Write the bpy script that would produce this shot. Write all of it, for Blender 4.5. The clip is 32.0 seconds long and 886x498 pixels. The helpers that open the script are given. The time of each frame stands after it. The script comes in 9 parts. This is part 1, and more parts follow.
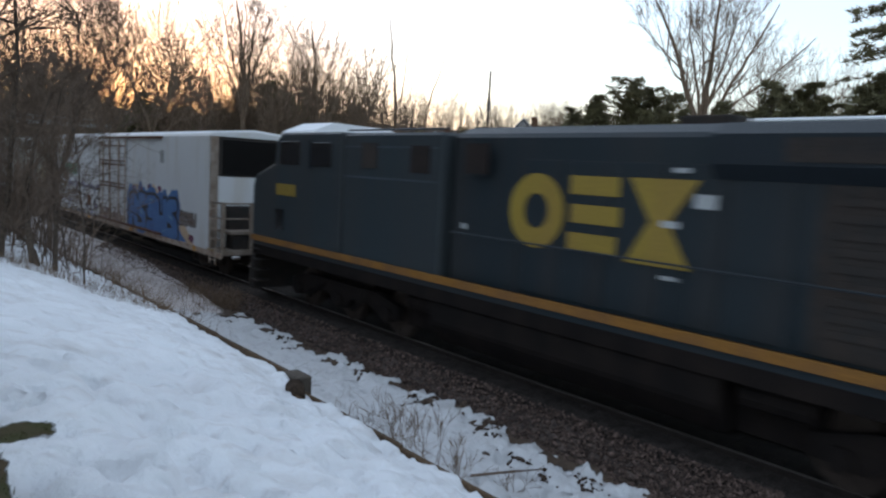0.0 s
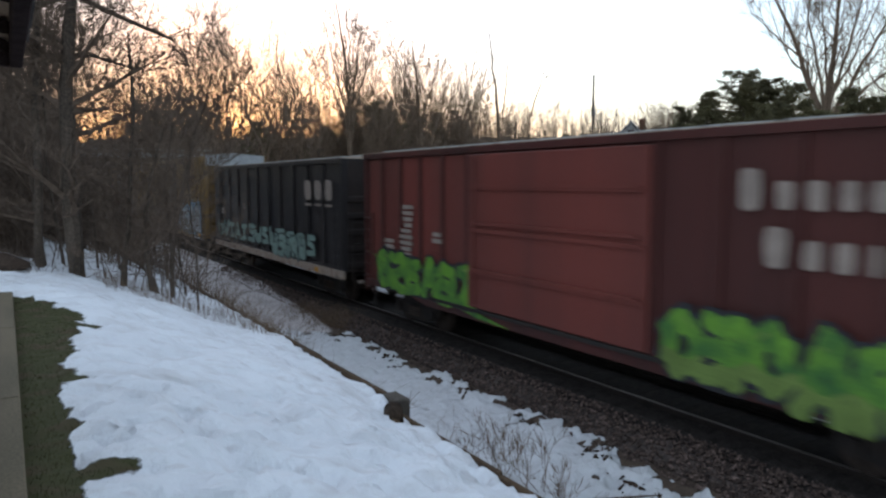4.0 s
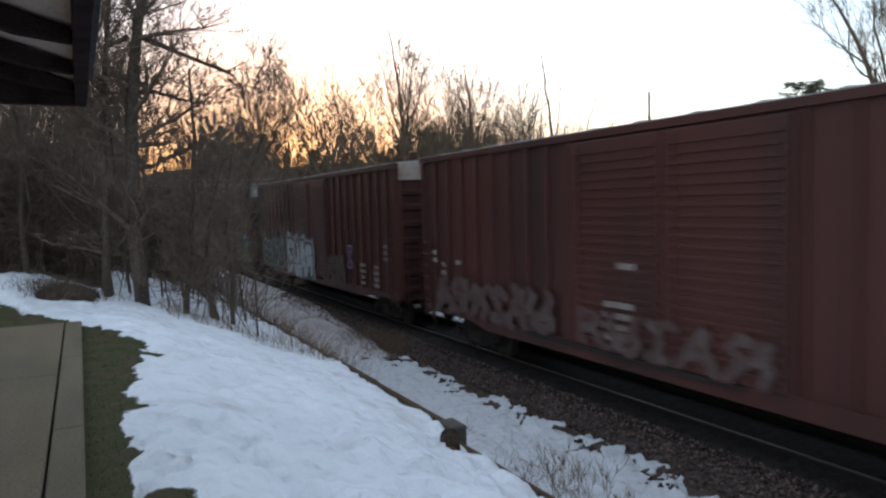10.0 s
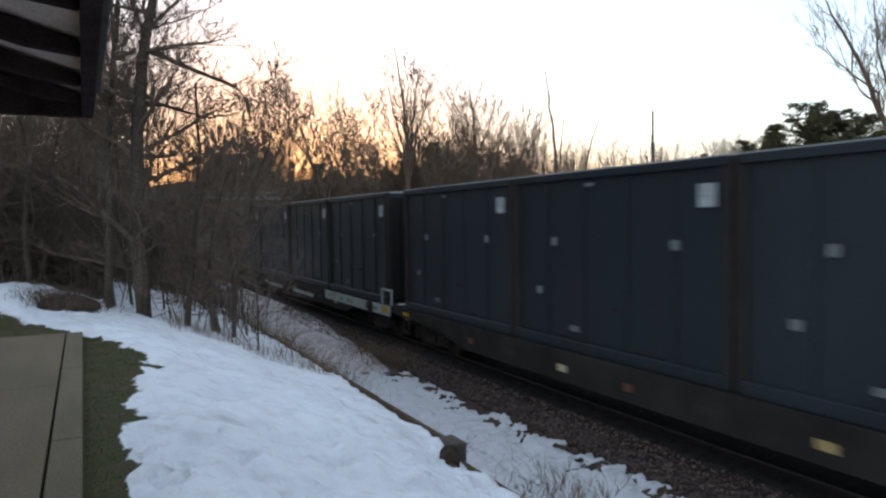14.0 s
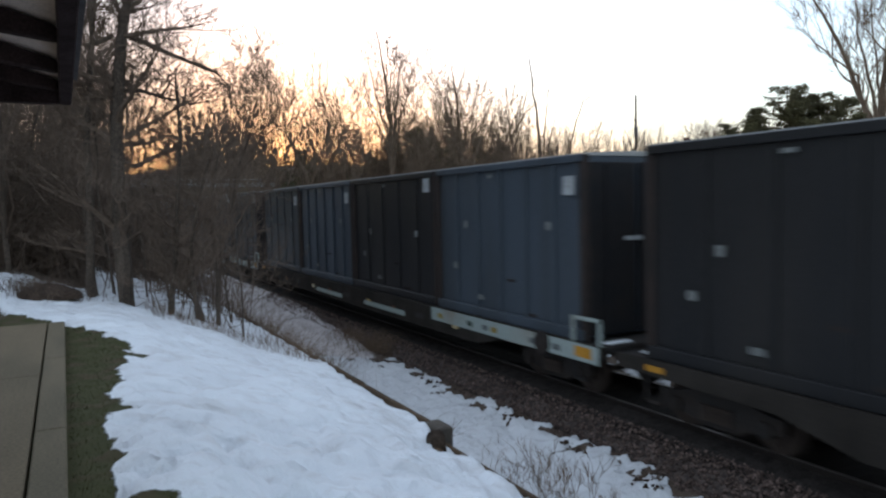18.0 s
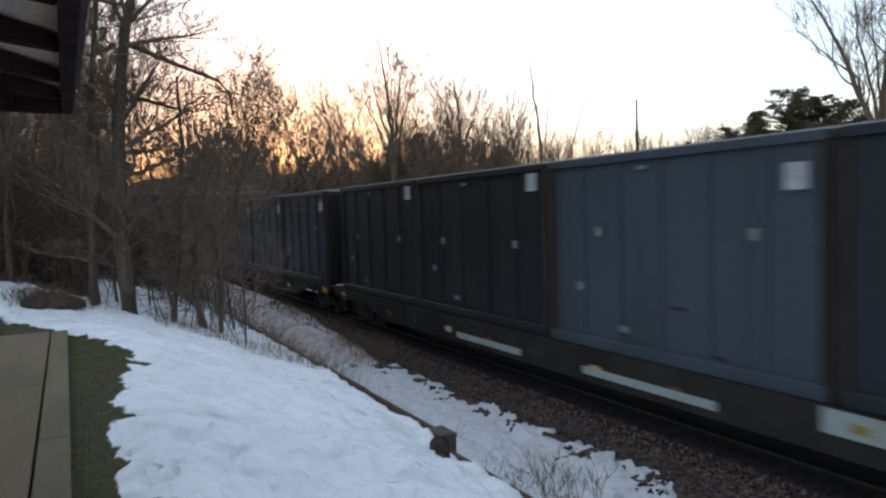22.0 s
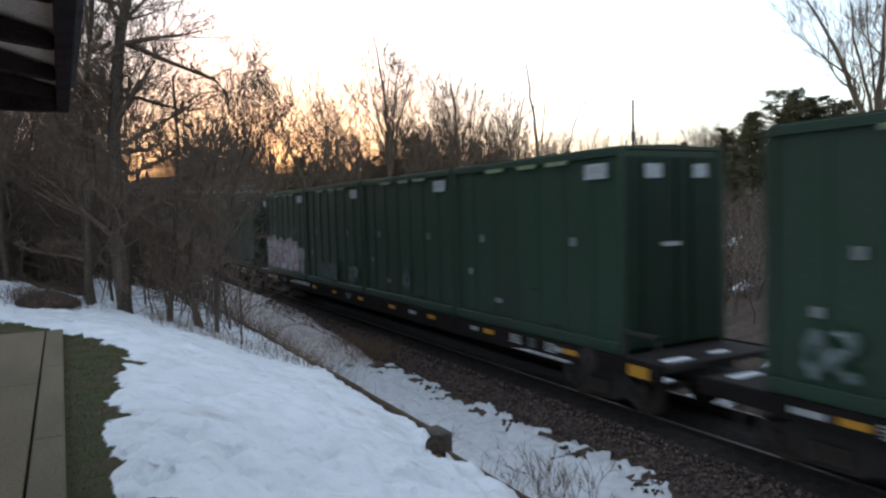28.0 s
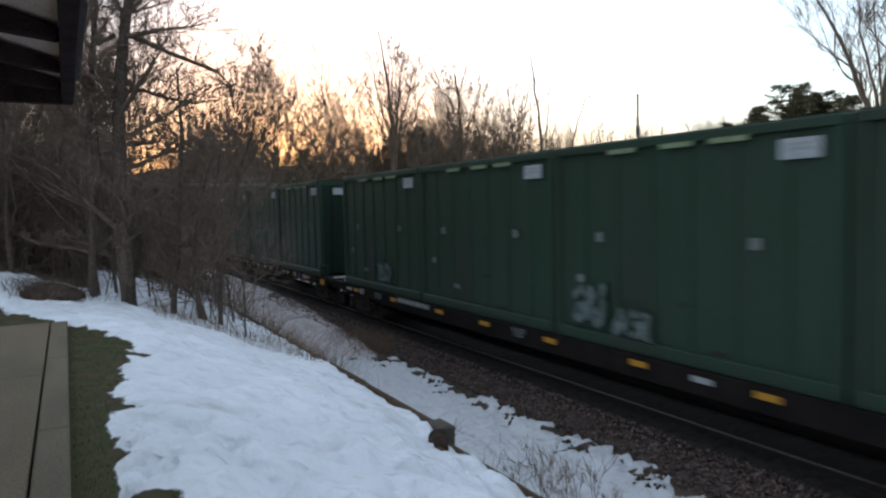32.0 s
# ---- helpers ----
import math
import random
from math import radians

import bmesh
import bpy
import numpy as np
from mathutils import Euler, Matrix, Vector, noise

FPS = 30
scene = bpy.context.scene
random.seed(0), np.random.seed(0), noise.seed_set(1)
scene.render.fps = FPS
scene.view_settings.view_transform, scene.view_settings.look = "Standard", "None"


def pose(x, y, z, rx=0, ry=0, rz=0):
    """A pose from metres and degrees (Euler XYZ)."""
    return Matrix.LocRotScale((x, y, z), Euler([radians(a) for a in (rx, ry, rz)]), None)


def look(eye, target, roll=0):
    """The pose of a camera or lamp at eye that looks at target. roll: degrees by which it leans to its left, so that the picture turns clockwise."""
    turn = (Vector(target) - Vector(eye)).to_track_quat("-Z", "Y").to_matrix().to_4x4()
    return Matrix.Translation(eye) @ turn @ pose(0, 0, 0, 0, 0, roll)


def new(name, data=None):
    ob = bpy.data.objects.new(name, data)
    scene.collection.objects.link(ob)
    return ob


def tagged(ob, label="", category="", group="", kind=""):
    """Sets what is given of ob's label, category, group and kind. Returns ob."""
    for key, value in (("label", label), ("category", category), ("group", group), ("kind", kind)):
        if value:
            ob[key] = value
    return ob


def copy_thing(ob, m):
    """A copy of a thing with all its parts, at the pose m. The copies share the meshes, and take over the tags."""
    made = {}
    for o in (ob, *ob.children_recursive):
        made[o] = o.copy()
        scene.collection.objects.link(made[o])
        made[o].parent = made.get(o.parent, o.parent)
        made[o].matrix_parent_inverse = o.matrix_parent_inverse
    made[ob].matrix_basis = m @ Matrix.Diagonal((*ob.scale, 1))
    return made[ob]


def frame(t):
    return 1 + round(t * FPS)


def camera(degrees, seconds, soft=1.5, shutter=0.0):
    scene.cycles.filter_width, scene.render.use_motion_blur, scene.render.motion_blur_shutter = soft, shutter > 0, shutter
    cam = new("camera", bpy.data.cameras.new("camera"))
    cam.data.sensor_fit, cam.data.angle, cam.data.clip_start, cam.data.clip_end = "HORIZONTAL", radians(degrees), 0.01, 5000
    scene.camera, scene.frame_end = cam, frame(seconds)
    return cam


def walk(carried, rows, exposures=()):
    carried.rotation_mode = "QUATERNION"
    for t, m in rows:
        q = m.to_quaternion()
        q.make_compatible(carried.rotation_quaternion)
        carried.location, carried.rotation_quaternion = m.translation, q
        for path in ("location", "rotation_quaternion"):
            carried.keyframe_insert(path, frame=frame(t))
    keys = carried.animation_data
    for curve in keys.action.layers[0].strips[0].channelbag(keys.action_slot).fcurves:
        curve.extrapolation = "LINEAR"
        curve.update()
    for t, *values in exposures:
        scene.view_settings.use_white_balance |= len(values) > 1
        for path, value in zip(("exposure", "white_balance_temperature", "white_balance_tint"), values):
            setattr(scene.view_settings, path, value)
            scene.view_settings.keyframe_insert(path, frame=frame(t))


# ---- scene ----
cam = camera(64.3, 32.0, soft=2.3, shutter=0.4)
PATH = [
    (0.0, -0.396, -0.147, 3.746, 83.782, -3.060, -40.390),
    (0.5, -0.389, -0.140, 3.751, 83.587, -1.868, -40.271),
    (1.0, -0.376, -0.117, 3.761, 83.377, -0.361, -39.940),
    (1.5, -0.343, -0.126, 3.771, 84.037, 0.843, -39.537),
    (2.0, -0.281, -0.169, 3.763, 84.519, 1.425, -38.160),
    (2.5, -0.213, -0.195, 3.767, 84.654, 1.296, -36.437),
    (3.0, -0.176, -0.177, 3.776, 84.635, 0.278, -35.181),
    (3.5, -0.137, -0.092, 3.768, 84.560, 0.617, -33.597),
    (4.0, -0.069, -0.045, 3.793, 84.497, 0.156, -31.763),
    (4.5, -0.013, -0.046, 3.790, 85.779, 0.095, -30.447),
    (6.5, 0.000, 0.000, 3.810, 86.367, 1.234, -29.734),
    (7.0, 0.000, 0.000, 3.810, 86.285, 1.759, -29.180),
    (7.5, 0.000, 0.000, 3.810, 86.152, 1.806, -28.676),
    (8.0, 0.000, 0.000, 3.810, 86.182, 1.307, -28.340),
    (8.5, 0.000, 0.000, 3.810, 86.310, 1.349, -28.349),
    (9.0, 0.000, 0.000, 3.810, 86.375, 1.426, -27.986),
    (9.5, 0.000, 0.000, 3.810, 86.405, 1.688, -27.650),
    (10.0, 0.000, 0.000, 3.810, 86.383, 1.611, -27.286),
    (10.5, 0.000, 0.000, 3.810, 86.387, 1.839, -26.930),
    (11.0, 0.000, 0.000, 3.810, 86.972, 1.557, -26.526),
    (11.5, 0.000, 0.000, 3.810, 87.446, 1.562, -26.644),
    (12.0, 0.000, 0.000, 3.810, 87.412, 1.174, -27.186),
    (12.5, 0.000, 0.000, 3.810, 87.412, 1.042, -27.290),
    (13.0, 0.000, 0.000, 3.810, 87.442, 0.822, -27.181),
    (13.5, 0.000, 0.000, 3.810, 87.610, 0.942, -27.154),
    (14.0, 0.000, 0.000, 3.810, 87.659, 0.847, -27.055),
    (14.5, 0.000, 0.000, 3.810, 87.595, 0.730, -27.046),
    (16.5, 0.000, 0.000, 3.810, 86.989, 0.876, -27.850),
    (17.0, 0.000, 0.000, 3.810, 86.872, 1.345, -28.021),
    (17.5, 0.000, 0.000, 3.810, 86.739, 1.463, -28.130),
    (18.0, 0.000, 0.000, 3.810, 86.461, 1.309, -28.322),
    (18.5, 0.000, 0.000, 3.810, 86.182, 1.764, -28.357),
    (19.0, 0.000, 0.000, 3.810, 86.193, 1.903, -28.439),
    (19.5, 0.000, 0.000, 3.810, 86.384, 2.135, -28.468),
    (20.0, 0.000, 0.000, 3.810, 86.457, 2.256, -28.306),
    (20.5, 0.000, 0.000, 3.810, 86.280, 1.929, -28.259),
    (21.0, 0.000, 0.000, 3.810, 86.133, 1.920, -28.243),
    (21.5, 0.000, 0.000, 3.810, 86.356, 1.834, -28.215),
    (22.0, 0.000, 0.000, 3.810, 86.927, 1.763, -28.178),
    (22.5, 0.000, 0.000, 3.810, 87.109, 1.560, -28.111),
    (23.0, 0.000, 0.000, 3.810, 86.898, 1.180, -28.119),
    (23.5, 0.000, 0.000, 3.810, 86.745, 1.497, -28.270),
    (24.0, 0.000, 0.000, 3.810, 86.390, 1.559, -28.348),
    (24.5, 0.000, 0.000, 3.810, 86.215, 1.759, -28.449),
    (25.0, 0.000, 0.000, 3.810, 86.064, 1.495, -28.483),
    (25.5, 0.000, 0.000, 3.810, 86.233, 1.682, -28.566),
    (27.5, 0.000, 0.000, 3.810, 86.943, 1.643, -28.540),
    (28.0, 0.000, 0.000, 3.810, 86.898, 1.619, -28.468),
    (28.5, 0.000, 0.000, 3.810, 86.908, 1.360, -28.435),
    (29.0, 0.000, 0.000, 3.810, 86.815, 1.463, -28.443),
    (29.5, 0.000, 0.000, 3.810, 86.371, 1.168, -28.106),
    (30.0, 0.000, 0.000, 3.810, 86.287, 1.361, -28.041),
    (30.5, 0.000, 0.000, 3.810, 86.123, 1.477, -27.990),
    (31.0, 0.000, 0.000, 3.810, 86.250, 1.475, -28.082),
    (31.5, 0.000, 0.000, 3.810, 86.332, 1.233, -28.131),
    (32.0, 0.000, 0.000, 3.810, 86.401, 1.382, -28.171),
]
walk(cam, [(t, pose(x, y, z, rx, ry, rz)) for t, x, y, z, rx, ry, rz in PATH])

# world: dusk sky, the sun just above the woods
SUN_AZ, SUN_EL = 14.0, 1.2
world = bpy.data.worlds.new("dusk_sky")
scene.world = world
world.use_nodes = True
wn = world.node_tree.nodes
sky = wn.new("ShaderNodeTexSky")
sky.sky_type = "NISHITA"
sky.sun_disc = False
sky.sun_elevation, sky.sun_rotation = radians(SUN_EL), radians(SUN_AZ)
sky.air_density, sky.dust_density, sky.ozone_density = 1.0, 1.2, 2.0
wn["Background"].inputs["Strength"].default_value = 0.50
wl = world.node_tree.links
wl.new(sky.outputs["Color"], wn["Background"].inputs["Color"])
veil = wn.new("ShaderNodeBackground")     # thin high cloud over the whole sky
veil.inputs["Color"].default_value, veil.inputs["Strength"].default_value = (0.645, 0.735, 0.855, 1), 0.93
both = wn.new("ShaderNodeAddShader")
wl.new(wn["Background"].outputs[0], both.inputs[0])
wl.new(veil.outputs[0], both.inputs[1])
wl.new(both.outputs[0], wn["World Output"].inputs["Surface"])
sun = new("sun", bpy.data.lights.new("sun", "SUN"))
sun.data.energy, sun.data.angle, sun.data.color = 0.3, radians(12), (1.0, 0.72, 0.5)
sa, se = radians(SUN_AZ), radians(SUN_EL)
sun.matrix_world = look((math.sin(sa) * math.cos(se) * 90, math.cos(sa) * math.cos(se) * 90, 60 + math.sin(se) * 90), (0, 0, 60))
scene.view_settings.exposure = 0.0


# ---- materials ----
def mat(name, col, rough=0.8, metal=0.0, var=0.3, scale=3.0, fine=60.0, bump=0.15, tint=None, stretch=(1, 1, 1), cover=0.5, spec=0.3, coords="Object"):
    """A surface with broad stains (tint, stretched), fine grain and relief."""
    m = bpy.data.materials.new(name)
    m.use_nodes = True
    n, ln = m.node_tree.nodes, m.node_tree.links
    b = n["Principled BSDF"]
    tc = n.new("ShaderNodeTexCoord")
    mp = n.new("ShaderNodeMapping")
    mp.inputs["Scale"].default_value = stretch
    ln.new(tc.outputs[coords], mp.inputs["Vector"])
    big, small = n.new("ShaderNodeTexNoise"), n.new("ShaderNodeTexNoise")
    big.inputs["Scale"].default_value, big.inputs["Detail"].default_value = scale, 6
    small.inputs["Scale"].default_value, small.inputs["Detail"].default_value = fine, 4
    ln.new(mp.outputs[0], big.inputs["Vector"])
    ln.new(tc.outputs[coords], small.inputs["Vector"])
    ramp = n.new("ShaderNodeMapRange")
    ramp.inputs["From Min"].default_value, ramp.inputs["From Max"].default_value = 1 - cover - 0.12, 1 - cover + 0.18
    ln.new(big.outputs["Fac"], ramp.inputs["Value"])
    t = tint or tuple(c * (1 - var) for c in col)
    mix = n.new("ShaderNodeMixRGB")
    mix.inputs[1].default_value, mix.inputs[2].default_value = (*col, 1), (*t, 1)
    ln.new(ramp.outputs[0], mix.inputs[0])
    gr = n.new("ShaderNodeMapRange")
    gr.inputs["From Min"].default_value, gr.inputs["From Max"].default_value = 0.3, 0.7
    gr.inputs["To Min"].default_value, gr.inputs["To Max"].default_value = 1 - var, 1 + var * 0.5
    ln.new(small.outputs["Fac"], gr.inputs["Value"])
    mul = n.new("ShaderNodeMixRGB")
    mul.blend_type = "MULTIPLY"
    mul.inputs[0].default_value = 1
    ln.new(mix.outputs[0], mul.inputs[1])
    ln.new(gr.outputs[0], mul.inputs[2])
    ln.new(mul.outputs[0], b.inputs["Base Color"])
    b.inputs["Roughness"].default_value, b.inputs["Metallic"].default_value = rough, metal
    b.inputs["Specular IOR Level"].default_value = spec
    if bump:
        bp = n.new("ShaderNodeBump")
        bp.inputs["Strength"].default_value, bp.inputs["Distance"].default_value = bump, 0.02
        ln.new(small.outputs["Fac"], bp.inputs["Height"])
        ln.new(bp.outputs[0], b.inputs["Normal"])
    return m


V = (1, 1, 0.12)
DRIP = (1.6, 1.6, 0.25)
M_CONCRETE = mat("concrete", (0.170, 0.131, 0.084), 0.9, var=0.28, scale=1.0, fine=40, stretch=(1.6, 0.4, 1), tint=(0.125, 0.100, 0.064))
M_KERB = mat("kerb_concrete", (0.168, 0.134, 0.088), 0.9, var=0.28, scale=1.3, fine=50, stretch=(2, 0.5, 1), tint=(0.128, 0.106, 0.070))
M_ROOFWOOD = mat("roof_wood", (0.050, 0.036, 0.036), 0.95, var=0.4, scale=4, fine=50, spec=0.03)
M_SOFFIT = mat("soffit", (0.78, 0.66, 0.60), 0.85, var=0.25, scale=3, fine=50)
M_TIMBER = mat("old_timber", (0.135, 0.088, 0.052), 0.95, var=0.45, scale=2.5, fine=30, stretch=(1, 0.15, 1), bump=0.5)
M_BALLAST = mat("ballast", (0.125, 0.094, 0.081), 0.95, var=0.6, scale=7, fine=34, bump=1.0)
# ballast colour with the shade under the train painted in
M_TRACKSHADE = mat("shade_dark_ballast", (0.045, 0.037, 0.033), 0.9, var=0.5, scale=6, fine=34, bump=1.0, spec=0.15)
M_TIE = mat("sleeper_wood", (0.030, 0.024, 0.021), 0.95, var=0.4, scale=5, fine=40)
M_RAIL = mat("rail_steel", (0.035, 0.026, 0.022), 0.75, 0.2, var=0.3, scale=6, fine=50)
M_RAILTOP = mat("rail_head", (0.30, 0.27, 0.25), 0.5, 0.8, var=0.1, scale=6, fine=50, bump=0)
M_BARK = mat("bark", (0.118, 0.091, 0.071), 0.95, var=0.5, scale=3, fine=24, stretch=(1, 1, 0.2), bump=0.9)
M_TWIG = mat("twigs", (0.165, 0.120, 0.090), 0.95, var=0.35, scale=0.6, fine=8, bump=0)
# far twigs: the same wood, paled in colour for the glare around them
M_GLARETWIG = mat("glare_pale_twigs", (0.235, 0.168, 0.118), 0.95, var=0.35, scale=0.6, fine=8, bump=0)
M_BRUSH = mat("brush_stems", (0.16, 0.116, 0.088), 0.95, var=0.4, scale=0.8, fine=9, bump=0)
M_DRYGRASS = mat("dry_grass", (0.20, 0.135, 0.088), 0.95, var=0.4, scale=1.2, fine=14, bump=0)
M_NEEDLE = mat("needles", (0.165, 0.148, 0.074), 0.9, var=0.45, scale=0.7, fine=10, bump=0)
M_GRASS = mat("grass_blades", (0.062, 0.064, 0.024), 0.95, var=0.4, scale=1.5, fine=20, bump=0, spec=0.05)
M_SNOWCAP = mat("snow_load", (0.82, 0.84, 0.87), 0.75, var=0.06, scale=4, fine=30, bump=0.4)
M_STEEL = mat("black_steel", (0.030, 0.028, 0.027), 0.8, 0.0, var=0.4, scale=3, fine=40, tint=(0.045, 0.035, 0.030), spec=0.15)
# dark brown: grime on fittings, and shade painted onto car ends
M_GRIMESHADE = mat("grime_and_end_shade", (0.034, 0.028, 0.026), 0.85, var=0.4, scale=2, fine=40, tint=(0.046, 0.034, 0.030), spec=0.12)
# container end paints, with the shade of the end faces put into the colour
M_ENDSHADE = mat("shaded_end", (0.017, 0.017, 0.019), 0.7, var=0.3, scale=2, fine=40, tint=(0.024, 0.021, 0.020), spec=0.12)
M_GREENENDSHADE = mat("shaded_green_end", (0.0135, 0.030, 0.0185), 0.6, var=0.3, scale=2, fine=40, tint=(0.018, 0.027, 0.019), spec=0.12)
M_SILLBLACK = mat("flatcar_sill_black", (0.0135, 0.0115, 0.0110), 0.95, var=0.4, scale=1.5, fine=40, tint=(0.022, 0.017, 0.015), spec=0.04)
M_WHEEL = mat("wheel_steel", (0.075, 0.055, 0.045), 0.7, 0.4, var=0.35, scale=5, fine=40)
M_NAVY = mat("navy_paint", (0.0175, 0.0260, 0.0320), 0.36, var=0.3, scale=1.0, fine=50, tint=(0.028, 0.030, 0.032), stretch=V, spec=0.14)
# the hood's navy again, lightened in colour for glare over the cab
M_GLARENAVY = mat("glare_lightened_navy", (0.0255, 0.0365, 0.0430), 0.4, var=0.3, scale=1.0, fine=50, tint=(0.034, 0.039, 0.042), stretch=V, spec=0.15)
M_NAVYUP = mat("navy_gloss", (0.016, 0.022, 0.028), 0.4, var=0.2, scale=1.0, fine=50, stretch=V, spec=0.15)
M_GOLD = mat("gold_paint", (0.26, 0.185, 0.028), 0.55, var=0.2, scale=1.5, fine=40, tint=(0.24, 0.155, 0.035), stretch=V)
M_YSTRIPE = mat("sill_stripe", (0.235, 0.105, 0.018), 0.6, var=0.4, scale=2, fine=30, tint=(0.17, 0.078, 0.025))
M_GLASS = mat("dark_glass", (0.015, 0.016, 0.018), 0.08, var=0.1, scale=2, fine=20, bump=0, spec=0.6)
M_WHITE = mat("white_car_paint", (0.56, 0.57, 0.58), 0.55, var=0.10, scale=0.9, fine=40, tint=(0.47, 0.44, 0.40), stretch=DRIP, cover=0.38)
M_RUSTY = mat("rusty_edge", (0.40, 0.325, 0.265), 0.85, var=0.35, scale=5, fine=40, tint=(0.20, 0.09, 0.05), cover=0.42)
M_ENDPOST = mat("dusty_tan_steel", (0.265, 0.222, 0.185), 0.85, var=0.3, scale=4, fine=40, tint=(0.17, 0.125, 0.095))
M_PEACHRUST = mat("pale_rust", (0.33, 0.22, 0.15), 0.85, var=0.3, scale=4, fine=40)
M_RUST = mat("rust", (0.17, 0.075, 0.04), 0.9, var=0.4, scale=6, fine=50, tint=(0.09, 0.045, 0.03))
M_HOPPER = mat("hopper_grey", (0.36, 0.375, 0.345), 0.6, var=0.10, scale=0.8, fine=50, tint=(0.31, 0.32, 0.30), stretch=V)
M_OCHRE = mat("ochre_stain", (0.50, 0.46, 0.38), 0.75, var=0.15, scale=1.1, fine=30, tint=(0.42, 0.28, 0.10), cover=0.5)
M_SPRED = mat("boxcar_maroon", (0.090, 0.030, 0.026), 0.36, var=0.25, scale=0.8, fine=50, tint=(0.050, 0.024, 0.022), stretch=V, spec=0.14)
M_RED = mat("boxcar_brown_red", (0.102, 0.038, 0.031), 0.36, var=0.3, scale=0.7, fine=50, tint=(0.055, 0.030, 0.026), stretch=V, spec=0.14)
M_REDLIGHT = mat("boxcar_oxide_red", (0.122, 0.042, 0.035), 0.36, var=0.25, scale=0.8, fine=50, tint=(0.07, 0.031, 0.028), stretch=V, spec=0.14)
M_REDDOOR = mat("boxcar_door_red", (0.185, 0.050, 0.040), 0.4, var=0.3, scale=0.9, fine=50, tint=(0.125, 0.042, 0.035), stretch=V, spec=0.15)
M_BLACKCAR = mat("sooty_black_paint", (0.028, 0.026, 0.028), 0.4, var=0.3, scale=0.9, fine=50, tint=(0.05, 0.04, 0.036), stretch=V, spec=0.15)
M_YELLOW = mat("boxcar_yellow", (0.29, 0.170, 0.042), 0.36, var=0.22, scale=0.8, fine=50, tint=(0.235, 0.136, 0.040), stretch=V, spec=0.14)
M_YDARK = mat("door_black", (0.014, 0.0135, 0.0135), 0.5, var=0.3, scale=1, fine=50, stretch=V, spec=0.25)
M_TANK = mat("tank_white", (0.72, 0.70, 0.66), 0.5, var=0.1, scale=0.8, fine=40, tint=(0.60, 0.52, 0.42), stretch=DRIP, cover=0.35)
M_BLUE = mat("container_navy", (0.022, 0.0275, 0.0335), 0.36, var=0.25, scale=0.7, fine=40, tint=(0.026, 0.027, 0.029), stretch=V, spec=0.14)
M_SLATE = mat("container_slate", (0.0275, 0.0345, 0.0415), 0.36, var=0.22, scale=0.8, fine=40, tint=(0.026, 0.029, 0.032), stretch=V, spec=0.14)
M_PALE = mat("container_pale_slate", (0.060, 0.074, 0.092), 0.36, var=0.2, scale=0.9, fine=40, tint=(0.046, 0.053, 0.061), stretch=V, spec=0.14)
M_COAL = mat("container_charcoal", (0.0185, 0.0185, 0.0200), 0.36, var=0.3, scale=0.7, fine=40, tint=(0.028, 0.026, 0.025), stretch=V, spec=0.14)
M_GREEN = mat("container_green", (0.0275, 0.0530, 0.0345), 0.36, var=0.25, scale=0.7, fine=40, tint=(0.032, 0.043, 0.031), stretch=V, spec=0.14)
M_LIME = mat("marker_strip", (0.23, 0.28, 0.16), 0.6, var=0.3, scale=3, fine=40)
M_PLACARD = mat("placard_white", (0.40, 0.42, 0.43), 0.5, var=0.25, scale=5, fine=40, bump=0)
M_MARK = mat("dull_marker_plate", (0.205, 0.215, 0.21), 0.6, var=0.3, scale=5, fine=40, bump=0)
M_GREYPLAC = mat("stencil_grey", (0.34, 0.345, 0.34), 0.6, var=0.2, scale=5, fine=40, bump=0)
M_CREAM = mat("stencil_cream", (0.33, 0.265, 0.225), 0.65, var=0.25, scale=3, fine=40, bump=0)
M_SILLGREY = mat("flatcar_sill_grey", (0.30, 0.345, 0.325), 0.7, var=0.2, scale=1.2, fine=40, tint=(0.27, 0.25, 0.21), cover=0.4)
M_SILLBROWN = mat("flatcar_sill_brown", (0.042, 0.036, 0.031), 0.9, spec=0.06, var=0.4, scale=1.2, fine=40)
M_ORANGE = mat("reflector_amber", (0.48, 0.22, 0.02), 0.6, var=0.15, scale=5, fine=40, bump=0)
P_BLUE = mat("paint_cobalt", (0.070, 0.175, 0.385), 0.5, var=0.25, scale=1.5, fine=30, bump=0, tint=(0.05, 0.12, 0.30))
P_BLACK = mat("paint_black", (0.03, 0.03, 0.035), 0.5, var=0.2, scale=2, fine=30, bump=0)
P_PEACH = mat("paint_peach", (0.58, 0.42, 0.28), 0.5, var=0.2, scale=2, fine=30, bump=0)
P_LILAC = mat("paint_lilac", (0.26, 0.25, 0.40), 0.5, var=0.25, scale=2, fine=30, bump=0)
P_LIME = mat("paint_lime", (0.140, 0.315, 0.035), 0.5, var=0.3, scale=2.6, fine=30, bump=0, tint=(0.045, 0.135, 0.035))
P_TEAL = mat("paint_teal", (0.055, 0.135, 0.125), 0.5, var=0.25, scale=2, fine=30, bump=0)
P_MINT = mat("paint_mint", (0.26, 0.38, 0.33), 0.6, var=0.3, scale=2, fine=30, bump=0)
P_WHITE = mat("paint_white", (0.44, 0.46, 0.475), 0.5, var=0.2, scale=2, fine=30, bump=0)
P_MAGENTA = mat("paint_magenta", (0.16, 0.04, 0.09), 0.5, var=0.25, scale=2, fine=30, bump=0)
P_PINK = mat("paint_pink", (0.50, 0.13, 0.17), 0.5, var=0.25, scale=2, fine=30, bump=0)
